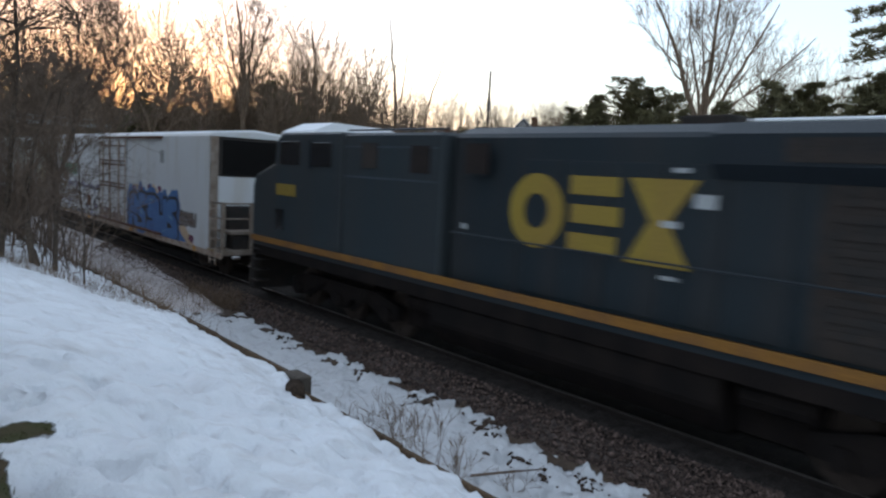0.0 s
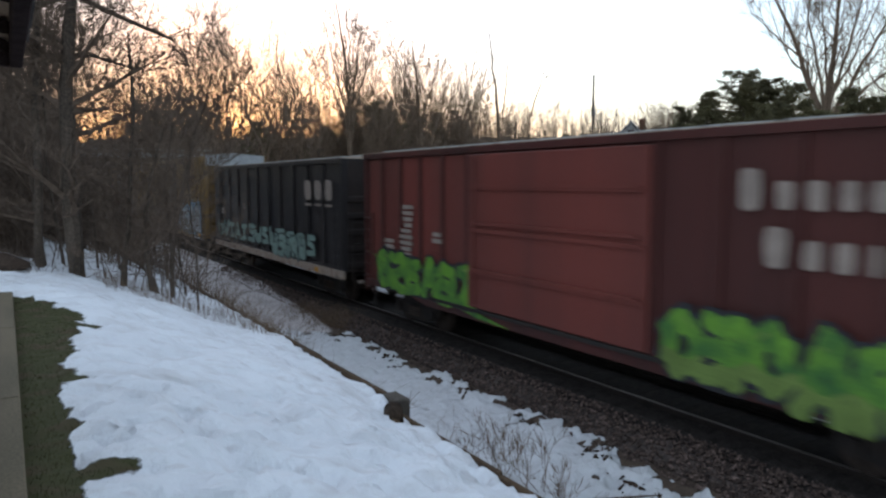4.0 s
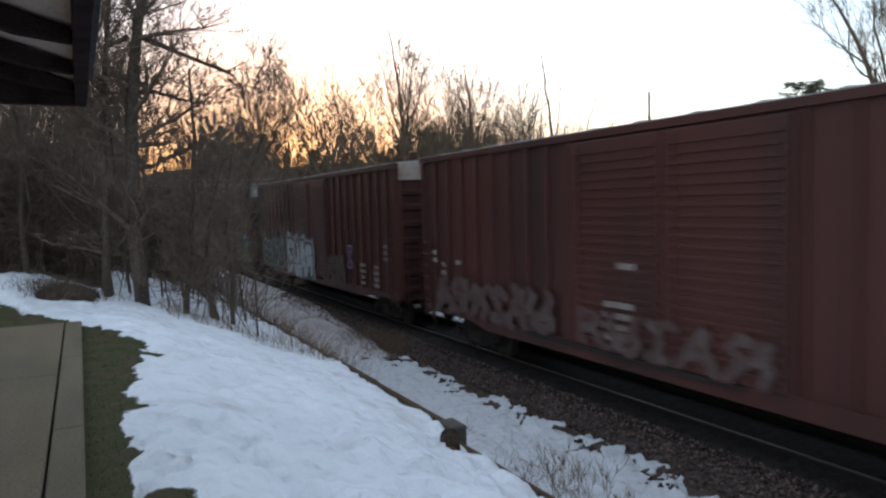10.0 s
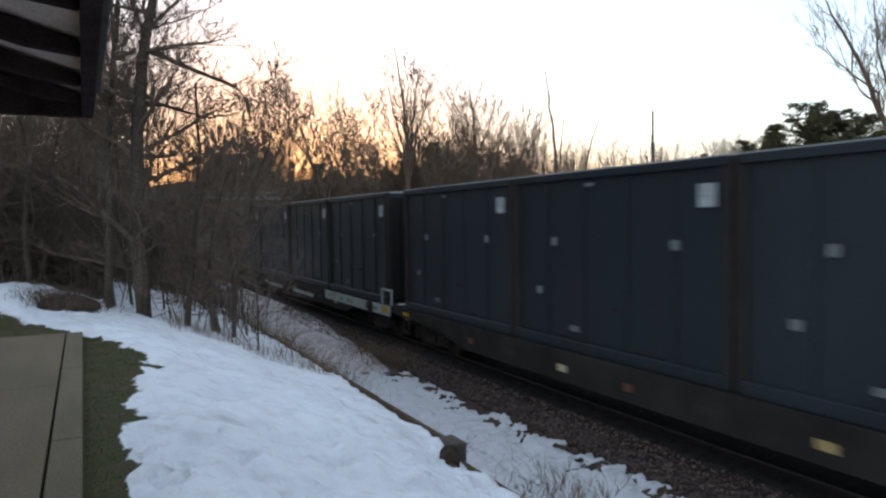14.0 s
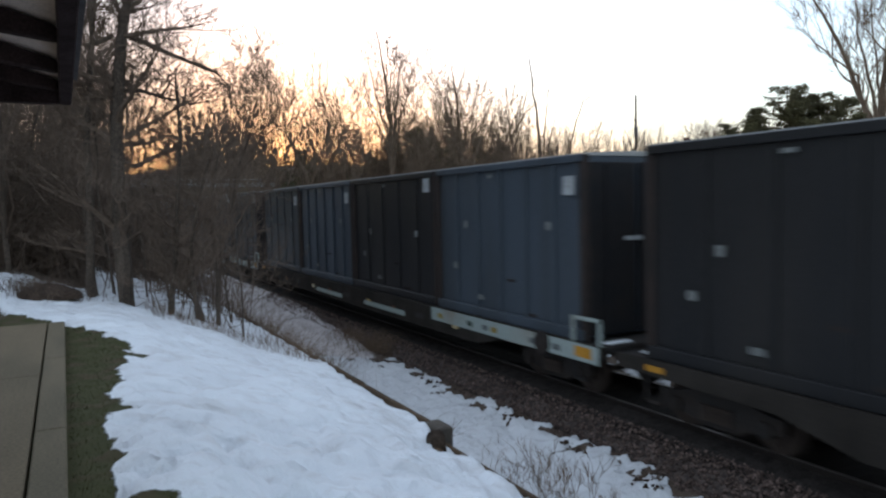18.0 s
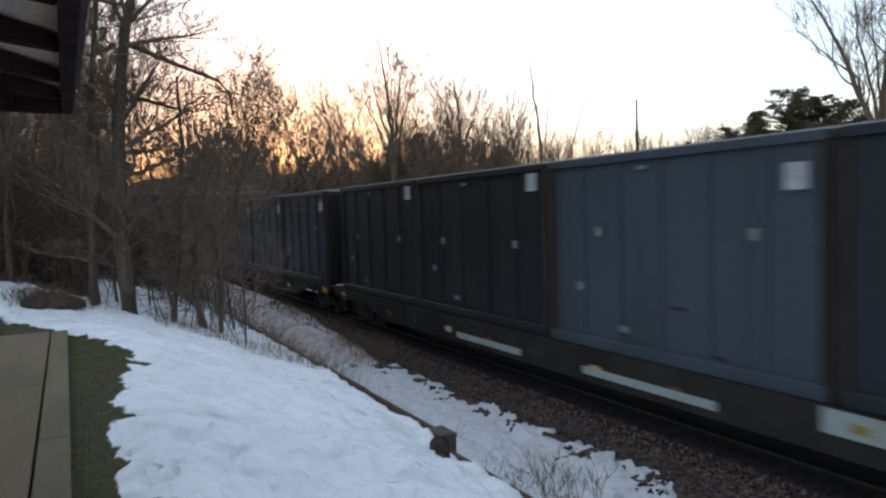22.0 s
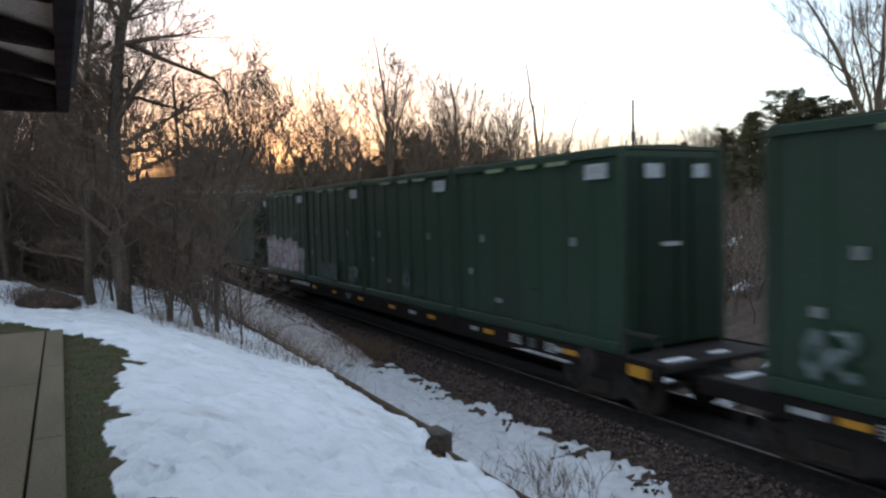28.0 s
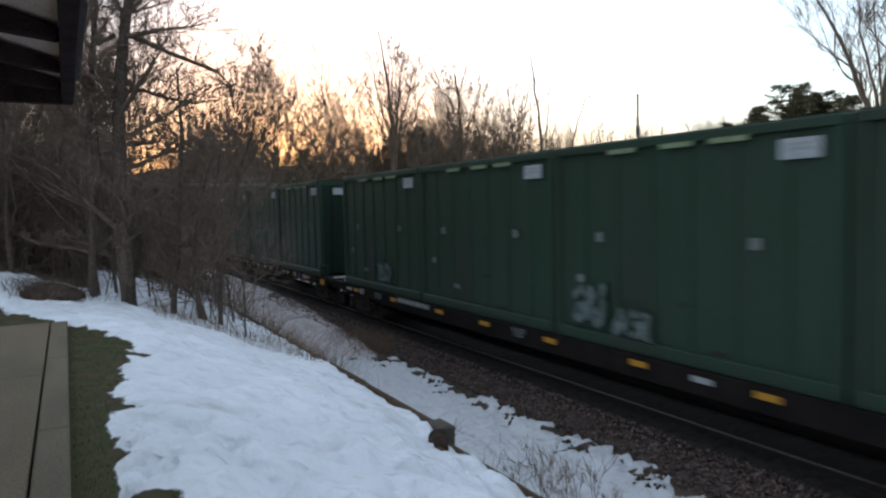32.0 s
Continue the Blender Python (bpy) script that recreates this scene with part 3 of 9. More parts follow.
for i in range(180):
    part("sleeper", tie, None, track, at=pose(TX + 0.03 * nz(i, 0, 0.9), -6 + 0.52 * i, 0, 0, 0, 0.8 * nz(i, 3, 0.7)))
for sx in (-1, 1):
    c = TX + sx * 0.7525
    part("rail", S().along([(c - 0.07, -0.17), (c + 0.07, -0.17), (c + 0.07, -0.155), (c + 0.012, -0.13), (c + 0.012, -0.045), (c + 0.036, -0.035), (c + 0.036, -0.004), (c - 0.036, -0.004), (c - 0.036, -0.035), (c - 0.012, -0.045), (c - 0.012, -0.13), (c - 0.07, -0.155)], -120, 260), M_RAIL, track)
    part("rail_head", S().box(c - 0.030, c + 0.030, -120, 260, -0.006, 0.0), M_RAILTOP, track, "polished running surface")

M_STONES = mat("broken_stone", (0.140, 0.104, 0.090), 0.95, var=0.4, scale=7, fine=34, bump=0.6)
nt = M_STONES.node_tree
geo, shade, tone = nt.nodes.new("ShaderNodeNewGeometry"), nt.nodes.new("ShaderNodeValToRGB"), nt.nodes.new("ShaderNodeMixRGB")
shade.color_ramp.elements[0].color, shade.color_ramp.elements[1].color = (0.40, 0.36, 0.34, 1), (1.6, 1.5, 1.45, 1)
shade.color_ramp.elements.new(0.6).color = (0.85, 0.78, 0.74, 1)
tone.blend_type = "MULTIPLY"
tone.inputs[0].default_value = 1
bs = nt.nodes["Principled BSDF"].inputs["Base Color"]
nt.links.new(bs.links[0].from_socket, tone.inputs[1])
nt.links.new(geo.outputs["Random Per Island"], shade.inputs[0])
nt.links.new(shade.outputs[0], tone.inputs[2])
nt.links.new(tone.outputs[0], bs)
rnd = random.Random(5)
stones, stone_meshes, singles = S(), [], 0
for _ in range(8):
    one = S()
    one.v = [tuple(c * rnd.uniform(0.6, 1.2) + rnd.uniform(-0.3, 0.3) for c in d) for d in ((1, 0, 0), (-1, 0, 0), (0, 1, 0), (0, -1, 0), (0, 0, 0.8), (0, 0, -0.8))]
    one.f = [(a, b, c) for a in (0, 1) for b in (2, 3) for c in (4, 5)]
    stone_meshes.append(one.mesh("stone", M_STONES))
for i in range(12000):
    y = 3.5 + 30 * rnd.random() ** 1.6
    x = 7.75 + 1.25 * rnd.random() ** 0.9
    z = -0.44 + 0.26 * smooth01(x, 8.0, 8.75) + 0.02
    if x < 8.0:
        z = ground_height(x, y) + 0.005
        if snow_amount(x, y) > 0.4:
            continue
    r = rnd.uniform(0.016, 0.045)
    if y < 6.2 and x > 8.0 and singles < 300:
        part("stone", stone_meshes[singles % 8], None, bed, at=pose(x, y, z, 0, 0, rnd.uniform(0, 360)) @ Matrix.Diagonal((r, r, r, 1)))
        singles += 1
        continue
    k = len(stones.v)
    for d in ((1, 0, 0), (-1, 0, 0), (0, 1, 0), (0, -1, 0), (0, 0, 1), (0, 0, -1)):
        q = r * rnd.uniform(0.6, 1.2)
        stones.v.append((x + d[0] * q + rnd.uniform(-0.3, 0.3) * r, y + d[1] * q + rnd.uniform(-0.3, 0.3) * r, z + d[2] * q * 0.8))
    stones.f += [(k + a, k + b, k + c) for a in (0, 1) for b in (2, 3) for c in (4, 5)]
tagged(part("ballast_stones", stones, M_STONES), "loose angular ballast stones on the shoulder", "stones", kind="stuff")

# grey slush lying over the ballast shoulder further on
GY2 = steps((18.6, 40, 0.2), (40, 70, 1.0))
sl = S()
for y in GY2:
    edge_x = 7.75 + 0.45 * smooth01(y, 18.6, 21.5) + 0.75 * smooth01(y, 21, 32) + 0.10 * nz(0, y, 1.3, 5) + 0.06 * nz(0, y, 4.0, 6)
    for k in range(7):
        x = 7.3 + (edge_x - 7.3) * k / 6
        bed_z = -0.46 + 0.26 * min(1, max(0, (x - 8.05) / 0.7)) if x > 8.0 else ground_height(x, y)
        sl.v.append((x, y, bed_z + (0.035 if 0 < k < 6 else -0.01) + 0.012 * nz(x, y, 4, 7)))
n_ = len(GY2)
sl.f = [(i * 7 + k, i * 7 + k + 1, i * 7 + k + 8, i * 7 + k + 7) for i in range(n_ - 1) for k in range(6)]
tagged(part("slush_bank", sl, M_SLUSH, smooth=True), "grey wet slush beside the track", "snow", kind="structure")


# ---- train ----
def speed_way(t):
    """How far the train has come at t seconds: it gathers a little speed."""
    if t <= 9:
        return 15.3 * t
    if t <= 27:
        return 137.7 + 15.3 * (t - 9) + 0.01944 * (t - 9) ** 2
    return 419.4 + 16.0 * (t - 27)


MOVERS = []      # (thing, place along the track at the start)


def wheelset_mesh(r):
    s = S()
    s.tube([(-0.95, 0, 0), (0.95, 0, 0)], 0.08, 10)
    for sx in (-1, 1):
        a = sx * 0.7
        s.tube([(a, 0, 0), (a + sx * 0.035, 0, 0), (a + sx * 0.035, 0, 0), (a + sx * 0.12, 0, 0)], [r + 0.025, r + 0.025, r, r - 0.005], 20)
        s.tube([(a + sx * 0.12, 0, 0), (a + sx * 0.125, 0, 0)], [r * 0.8, r * 0.8], 20)
        s.tube([(a + sx * 0.12, 0, 0), (a + sx * 0.22, 0, 0)], [0.16, 0.12], 10)
        for k in range(4):
            w = k * math.pi / 2
            s.tube([(a + sx * 0.13, 0.3 * r / 0.42 * math.cos(w), 0.3 * r / 0.42 * math.sin(w)), (a + sx * 0.14, 0.3 * r / 0.42 * math.cos(w), 0.3 * r / 0.42 * math.sin(w))], 0.05, 6)
    return s.mesh("wheelset", M_WHEEL)


def bogie_meshes():
    prof = [(-1.15, 0.40), (-1.15, 0.60), (-0.75, 0.66), (-0.45, 0.86), (0.45, 0.86), (0.75, 0.66), (1.15, 0.60), (1.15, 0.40), (0.95, 0.36), (0.55, 0.28), (0.38, 0.2), (-0.38, 0.2), (-0.55, 0.28), (-0.95, 0.36)]
    side = S().across(prof, -0.07, 0.07)
    for y in (-0.86, 0.86):
        side.tube([(-0.04, y, 0.42), (0.14, y, 0.42)], 0.13, 10)
    spring = S().tube([(0, 0, 0.3), (0, 0, 0.55)], 0.075, 8)
    bol = S().box(-1.1, 1.1, -0.2, 0.2, 0.55, 0.84)
    return side.mesh("side_frame", M_STEEL), spring.mesh("spring", M_WHEEL), bol.mesh("bolster", M_STEEL)


WHEEL_42, WHEEL_50 = wheelset_mesh(0.42), wheelset_mesh(0.52)
SIDE_M, SPRING_M, BOLSTER_M = bogie_meshes()
COUPLER_M = S().box(-0.09, 0.09, -0.42, 0.0, 0.74, 0.94).box(-0.16, 0.16, -0.62, -0.38, 0.68, 0.98).mesh("coupler", M_STEEL, bevel=0.03)
HOSE_M = S().tube([(0.25, -0.1, 0.75), (0.28, -0.25, 0.5), (0.2, -0.42, 0.42)], 0.03, 6).mesh("brake_hose", M_STEEL)


def bogie(car, y):
    b = new("bogie")
    b.parent = car
    b.matrix_basis = pose(0, y, 0)
    for sx in (-1, 1):
        part("side_frame", SIDE_M, None, b, at=pose(sx * 1.02, 0, 0, 0, 0, 0 if sx > 0 else 180))
        for dy in (-0.2, 0, 0.2):
            part("spring", SPRING_M, None, b, at=pose(sx * 1.12, dy, 0))
    part("bolster", BOLSTER_M, None, b)
    for dy in (-0.86, 0.86):
        part("wheelset", WHEEL_42, None, b, at=pose(0, dy, 0.42))
    return b


def running_gear(car, half, inset=2.0, sill=(0.75, 1.05)):
    for sy in (-1, 1):
        bogie(car, sy * (half - inset))
    part("centre_sill", S().box(-0.3, 0.3, -half, half, sill[0] - 0.05, sill[1]), M_STEEL, car)
    part("coupler", COUPLER_M, None, car, at=pose(0, -half, 0))
    part("coupler", COUPLER_M, None, car, at=pose(0, half, 0, 0, 0, 180))
    part("brake_hose", HOSE_M, None, car, at=pose(0, -half, 0))
    part("brake_hose", HOSE_M, None, car, at=pose(0, half, 0, 0, 0, 180))
    part("air_tank", S().tube([(-0.75, 0.6, 0.72), (-0.75, 2.2, 0.72)], 0.2, 10), M_STEEL, car)
    part("brake_rod", S().tube([(-0.45, -half + 2.2, 0.5), (-0.4, 0, 0.55), (-0.45, half - 2.2, 0.5)], 0.025, 5), M_STEEL, car)


def ladder_mesh(h, w, n):
    s = S()
    for y in (-w / 2, w / 2):
        s.box(-0.03, 0.0, y - 0.02, y + 0.02, 0, h)
    for i in range(n):
        s.tube([(-0.05, -w / 2, 0.15 + i * (h - 0.3) / (n - 1)), (-0.05, w / 2, 0.15 + i * (h - 0.3) / (n - 1))], 0.014, 5)
    return s


def bars(car, x, y, z, w, n, h=0.05, gap=0.09, material=None, seed=1, name="stencil_line"):
    """Lettering too blurred to read: plain bars on the car's side, each a part."""
    r = random.Random(seed)
    for i in range(n):
        ww = w * r.uniform(0.6, 1)
        part(name, S().box(x - 0.006, x + 0.004, y - ww / 2, y + ww / 2, z - i * gap - h, z - i * gap), material or M_CREAM, car)


def blob(cy, cz, ry, rz, wob, r, n=22, squarish=0.55):
    """A lumpy rounded outline of (y, z)."""
    ph = [r.uniform(0, 6.28) for _ in range(3)]
    out = []
    for i in range(n):
        a = 2 * math.pi * i / n
        c, s = math.cos(a), math.sin(a)
        q = (abs(c) ** (2 / squarish / 2) + abs(s) ** (2 / squarish / 2)) ** (-squarish)
        k = q * (1 + wob * (math.sin(2 * a + ph[0]) + 0.6 * math.sin(3 * a + ph[1]) + 0.4 * math.sin(5 * a + ph[2])))
        out.append((cy + ry * k * c, cz + rz * k * s))
    return out


def flat(s, outline, x):
    """A thin painted patch at x, facing the bank."""
    k = len(s.v)
    s.v += [(x, y, z) for y, z in outline]
    s.f.append(tuple(range(k, k + len(outline))))
    return s


def painted(name, f, ys, zs, x, material, parent, label=""):
    """A flat painted shape at x: the region of the grid where f is above nought, with a smooth outline."""
    v, faces, seen = [], [], {}

    def corner(i, j):
        if (i, j) not in seen:
            seen[i, j] = len(v)
            v.append((x, ys[i], zs[j]))
        return seen[i, j]

    def cut(i, j, k, m):
        key = (min((i, j), (k, m)), max((i, j), (k, m)))
        if key not in seen:
            (p, q), (u, w) = key
            t = f[p, q] / (f[p, q] - f[u, w])
            seen[key] = len(v)
            v.append((x, ys[p] + (ys[u] - ys[p]) * t, zs[q] + (zs[w] - zs[q]) * t))
        return seen[key]

    for i in range(len(ys) - 1):
        for j in range(len(zs) - 1):
            ring = ((i, j), (i + 1, j), (i + 1, j + 1), (i, j + 1))
            ins = [f[c] > 0 for c in ring]
            if not any(ins):
                continue
            poly = []
            for k in range(4):
                c, d = ring[k], ring[(k + 1) % 4]
                if ins[k]:
                    poly.append(corner(*c))
                if ins[k] != ins[(k + 1) % 4]:
                    poly.append(cut(*c, *d))
            if len(poly) > 2:
                faces.append(tuple(poly))
    if not faces:
        return None
    me = bpy.data.meshes.new(name)
    me.from_pydata(v, [], faces)
    me.materials.append(material)
    return part(name, me, None, parent, label)


# skeletons of fat letters, as runs in a unit box; none is a real character
GLYPHS = (
    (((0.40, 0.35), (0.1, 0.5), (-0.35, 0.35), (-0.4, -0.3), (-0.05, -0.5), (0.4, -0.35)), ((-0.2, 0.0), (0.35, -0.02), (0.4, -0.35))),
    (((0.38, 0.42), (-0.3, 0.45), (-0.38, 0.12), (0.3, -0.05), (0.38, -0.42), (-0.38, -0.48)),),
    (((-0.38, -0.5), (-0.38, 0.4), (0.1, 0.5), (0.4, 0.25), (0.05, 0.0), (-0.35, 0.0)), ((0.05, 0.0), (0.42, -0.5))),
    (((-0.4, 0.5), (-0.35, -0.35), (0.0, -0.5), (0.36, -0.35), (0.4, 0.5)), ((-0.35, -0.1), (0.36, -0.12))),
    (((-0.4, -0.5), (-0.05, 0.5), (0.1, 0.5), (0.42, -0.5)), ((-0.25, -0.12), (0.28, -0.14))),
    (((-0.38, -0.48), (-0.38, 0.48), (0.38, 0.45)), ((-0.38, 0.02), (0.28, 0.05)), ((-0.38, -0.46), (0.40, -0.44))),
    (((-0.4, 0.46), (0.4, 0.44)), ((0.0, 0.45), (0.02, -0.46)), ((-0.3, -0.45), (0.34, -0.48))),
    (((0.0, 0.48), (-0.38, 0.2), (-0.36, -0.28), (0.0, -0.48), (0.38, -0.24), (0.36, 0.24), (0.0, 0.48)),),
)


def graffiti(car, x, y0, y1, z0, z1, fill, line, seed, letters=5, glow=None, inner=None, label="spray-painted lettering", lower=None, fat=1.0, ragged=0.0):
    """Fat painted letters side by side, each with an edge of another colour, a core and a shine; they spell nothing.
    lower: a second colour for the feet of the letters. fat: how far the strokes fill the letter. ragged: how far the paint's edge wanders."""
    r = random.Random(seed)
    w, hh = (y1 - y0) / letters, z1 - z0
    step = max(0.028, min(w, hh) / 17)
    wd = min(w * 0.34, hh * 0.27) * fat
    pad = wd * 1.3
    last = -1
    clouds = []
    for i in range(letters):
        cy = y0 + (i + 0.5) * w + r.uniform(-0.06, 0.06) * w
        kind = r.choice([k for k in range(len(GLYPHS)) if k != last])
        last = kind
        tall, lean, wide = r.uniform(0.72, 0.92), r.uniform(-0.16, 0.16), r.uniform(0.92, 1.12)
        flip = r.choice((-1, 1))
        drop = r.uniform(-0.05, 0.05) * hh
        ys = np.arange(cy - w * 0.62 - pad, cy + w * 0.62 + pad, step)
        zs = np.arange(z0 - pad + drop, z1 + pad + drop, step)
        gy, gz = np.meshgrid(ys, zs, indexing="ij")
        wob = ragged * wd * (np.sin(gy * 11 + seed) * np.sin(gz * 13 + i) + 0.5 * np.sin(gy * 27 + i) * np.sin(gz * 23 + seed))
        f = np.full(gy.shape, -9.0)
        runs = []
        for run in GLYPHS[kind]:
            pts = [(cy + (flip * u * wide + v * lean + r.uniform(-0.05, 0.05)) * w * 0.86, z0 + drop + hh * (0.5 + (v + r.uniform(-0.04, 0.04)) * tall)) for u, v in run]
            runs.append(pts)
            for (a, b), (c, d) in zip(pts, pts[1:]):
                t = np.clip(((gy - a) * (c - a) + (gz - b) * (d - b)) / max(1e-6, (c - a) ** 2 + (d - b) ** 2), 0, 1)
                f = np.maximum(f, wd / 2 - np.hypot(gy - a - t * (c - a), gz - b - t * (d - b)))
        f = np.minimum(f + wob, gz - z0 + 0.02 + wd * 0.25)
        off = 0.0012 * (i % 4)
        edge = painted("letter", np.minimum(f + wd * 0.22, gz - z0 + 0.06), ys, zs, x - 0.010 - off, line, car, label)
        if edge is None:
            continue
        clouds += [seg for pts in runs for seg in zip(pts, pts[1:])]
        painted("letter_fill", f - wd * 0.02, ys, zs, x - 0.017 - off, fill, edge)
        if lower:
            painted("letter_foot", np.minimum(f - wd * 0.02, z0 + drop + hh * 0.36 + 0.06 * np.sin(gy * 9) - gz), ys, zs, x - 0.022 - off, lower, edge)
        run = runs[0]
        k = r.randrange(len(run) - 1)
        (a, b), (c, d) = run[k], run[k + 1]
        t = np.clip(((gy - a) * (c - a) + (gz - b) * (d - b)) / max(1e-6, (c - a) ** 2 + (d - b) ** 2), 0.15, 0.75)
        painted("letter_shine", wd * 0.10 - np.hypot(gy - a - t * (c - a), gz - b - wd * 0.12 - t * (d - b)), ys, zs, x - 0.027 - off, inner or P_WHITE, edge)
    if glow and clouds:
        ys = np.arange(y0 - pad * 2, y1 + pad * 2, 0.06)
        zs = np.arange(z0 - pad * 1.2, z1 + pad * 1.2, 0.06)
        gy, gz = np.meshgrid(ys, zs, indexing="ij")
        body = np.full(gy.shape, -9.0)
        for (a, b), (c, d) in clouds:
            t = np.clip(((gy - a) * (c - a) + (gz - b) * (d - b)) / max(1e-6, (c - a) ** 2 + (d - b) ** 2), 0, 1)
            body = np.maximum(body, wd * 1.12 - np.hypot(gy - a - t * (c - a), gz - b - t * (d - b)))
        body = body + 0.22 * wd * (np.sin(gy * 5 + seed) + 0.6 * np.sin(gy * 11 + gz * 6))
        body = np.minimum(body, gz - z0 + 0.07)
        painted("paint_cloud", body, ys, zs, x - 0.004, glow, car, "broad sprayed ground colour")


def car_at(name, label, p0, p1, category="railway car", group="cars of the goods train"):
    c = thing(name, label, category, group, pose(TX, (p0 + p1) / 2, 0))
    MOVERS.append((c, (p0 + p1) / 2))
    return c, (p1 - p0) / 2


def boxcar(label, p0, p1, paint, roof_z, doors, endcap=None, posts=14, side_x=1.5, door_paint=None, louvre=False, ends=None, sill_z=0.95, door_ribs=True):
    """A steel boxcar with outside posts, corrugated ends, sliding doors and a ribbed roof. doors: (y0, y1) in the car's space."""
    car, h = car_at("boxcar", label, p0, p1)
    running_gear(car, h, 2.1)
    x = side_x
    part("body", S().box(-x, x, -h + 0.06, h - 0.06, sill_z, roof_z - 0.02), paint, car, bevel=0.03)
    d0, d1 = min(d[0] for d in doors), max(d[1] for d in doors)
    ys = [-h + 0.12 + (d0 + h - 0.2) * i / (posts // 2) for i in range(posts // 2 + 1)] + [d1 + 0.1 + (h - d1 - 0.2) * i / (posts // 2) for i in range(posts // 2 + 1)]
    pm = S()
    pm.box(-0.07, 0.0, -0.055, 0.055, sill_z + 0.05, roof_z - 0.16)
    pm = pm.mesh("side_post", paint, bevel=0.015)
    for y in ys:
        part("side_post", pm, None, car, at=pose(-x, y, 0))
        part("side_post", pm, None, car, at=pose(x, y, 0, 0, 0, 180))
    for sx in (-1, 1):
        part("side_sill", S().across([(-h + 0.05, sill_z + 0.14), (h - 0.05, sill_z + 0.14), (h - 0.05, sill_z - 0.02), (h - 2.6, sill_z - 0.02), (h - 3.4, sill_z - 0.16), (-h + 3.4, sill_z - 0.16), (-h + 2.6, sill_z - 0.02), (-h + 0.05, sill_z - 0.02)], sx * (x + 0.03) - 0.03, sx * (x + 0.03) + 0.03), paint, car)
        part("eave_rail", S().box(sx * (x + 0.03) - 0.05, sx * (x + 0.03) + 0.05, -h, h, roof_z - 0.15, roof_z - 0.02), paint, car)
    # roof with cross ribs
    part("roof", S().along([(-x - 0.06, roof_z - 0.03), (-x - 0.06, roof_z), (0, roof_z + 0.13), (x + 0.06, roof_z), (x + 0.06, roof_z - 0.03)], -h, h), M_RUSTY if endcap is None else M_GREYPLAC, car, "weathered galvanised roof")
    rr = S().along([(-x - 0.03, roof_z), (-x - 0.03, roof_z + 0.03), (0, roof_z + 0.16), (x + 0.03, roof_z + 0.03), (x + 0.03, roof_z), (0, roof_z + 0.12)], -0.05, 0.05).mesh("roof_rib", M_GREYPLAC)
    n = round(2 * h / 1.25)
    for i in range(1, n):
        part("roof_rib", rr, None, car, at=pose(0, -h + 2 * h * i / n, 0))
    # ends: a sheet with corrugations, coloured dark for grime and shade, and the pale warning band on tall cars
    for sy in (-1, 1):
        part("end_sheet", S().box(-x + 0.13, x - 0.13, sy * (h - 0.055) - 0.01, sy * (h - 0.055) + 0.01, sill_z, roof_z - (0.5 if endcap else 0.1)), ends or paint, car)
        for z in (1.25, 1.75, 2.25, 2.75, 3.25, 3.75, 4.2):
            if z < roof_z - 0.75:
                part("end_corrugation", S().across([(0, z - 0.13), (0.07, z - 0.06), (0.07, z + 0.06), (0, z + 0.13)], -x + 0.12, x - 0.12), ends or paint, car, at=pose(0, sy * (h - 0.06), 0) @ Matrix.Diagonal((1, sy, 1, 1)))
        part("corner_post", S().box(-x - 0.03, -x + 0.13, min(sy * h, sy * (h - 0.16)), max(sy * h, sy * (h - 0.16)), sill_z, roof_z - 0.04), paint, car, bevel=0.02)
        part("corner_post", S().box(x - 0.13, x + 0.03, min(sy * h, sy * (h - 0.16)), max(sy * h, sy * (h - 0.16)), sill_z, roof_z - 0.04), paint, car, bevel=0.02)
        if endcap:
            part("warning_band", S().box(-x + 0.02, x - 0.02, sy * (h + 0.005) - 0.02, sy * (h + 0.005) + 0.02, roof_z - 0.52, roof_z - 0.02), endcap, car, "pale excess-height warning band")
            s = S().box(-0.75, 0.35, sy * (h + 0.03) - 0.004, sy * (h + 0.03) + 0.004, roof_z - 0.3, roof_z - 0.24)
            part("stencil", s, M_GREYPLAC, car)
    for k, (xx, zz, ww) in enumerate(((0.1, roof_z - 0.95, 0.7), (0.1, roof_z - 1.08, 0.62), (0.05, roof_z - 1.5, 0.45), (0.05, roof_z - 1.62, 0.6), (0.05, roof_z - 2.0, 0.75), (0.05, roof_z - 2.13, 0.6))):
        part("stencil_line", S().box(xx - ww / 2, xx + ww / 2, -h - 0.028, -h - 0.02, zz, zz + 0.07), P_FADED, car)
    # ladders and grab irons by the ends
    lm = ladder_mesh(2.2, 0.42, 7).mesh("ladder", paint)
    for sy in (-1, 1):
        part("ladder", lm, None, car, at=pose(-x - 0.05, sy * (h - 0.35), 0.75))
        part("ladder", lm, None, car, at=pose(x + 0.05, sy * (h - 0.35), 0.75, 0, 0, 180))
        part("end_ladder", ladder_mesh(1.9, 0.42, 6).mesh("end_ladder", paint), None, car, at=pose(-x + 0.45, sy * (h + 0.05), 0.8, 0, 0, 90 * sy))
        part("step", S().box(-x - 0.02, -x + 0.02, sy * (h - 0.35) - 0.22, sy * (h - 0.35) + 0.22, 0.4, 0.44).box(-x - 0.02, -x + 0.02, sy * (h - 0.35) - 0.22, sy * (h - 0.35) - 0.18, 0.4, 0.9), M_STEEL, car)
    part("brake_wheel", S().tube([(0.7, -h - 0.12, 3.2), (0.7, -h - 0.15, 3.2)], 0.26, 14), M_STEEL, car)
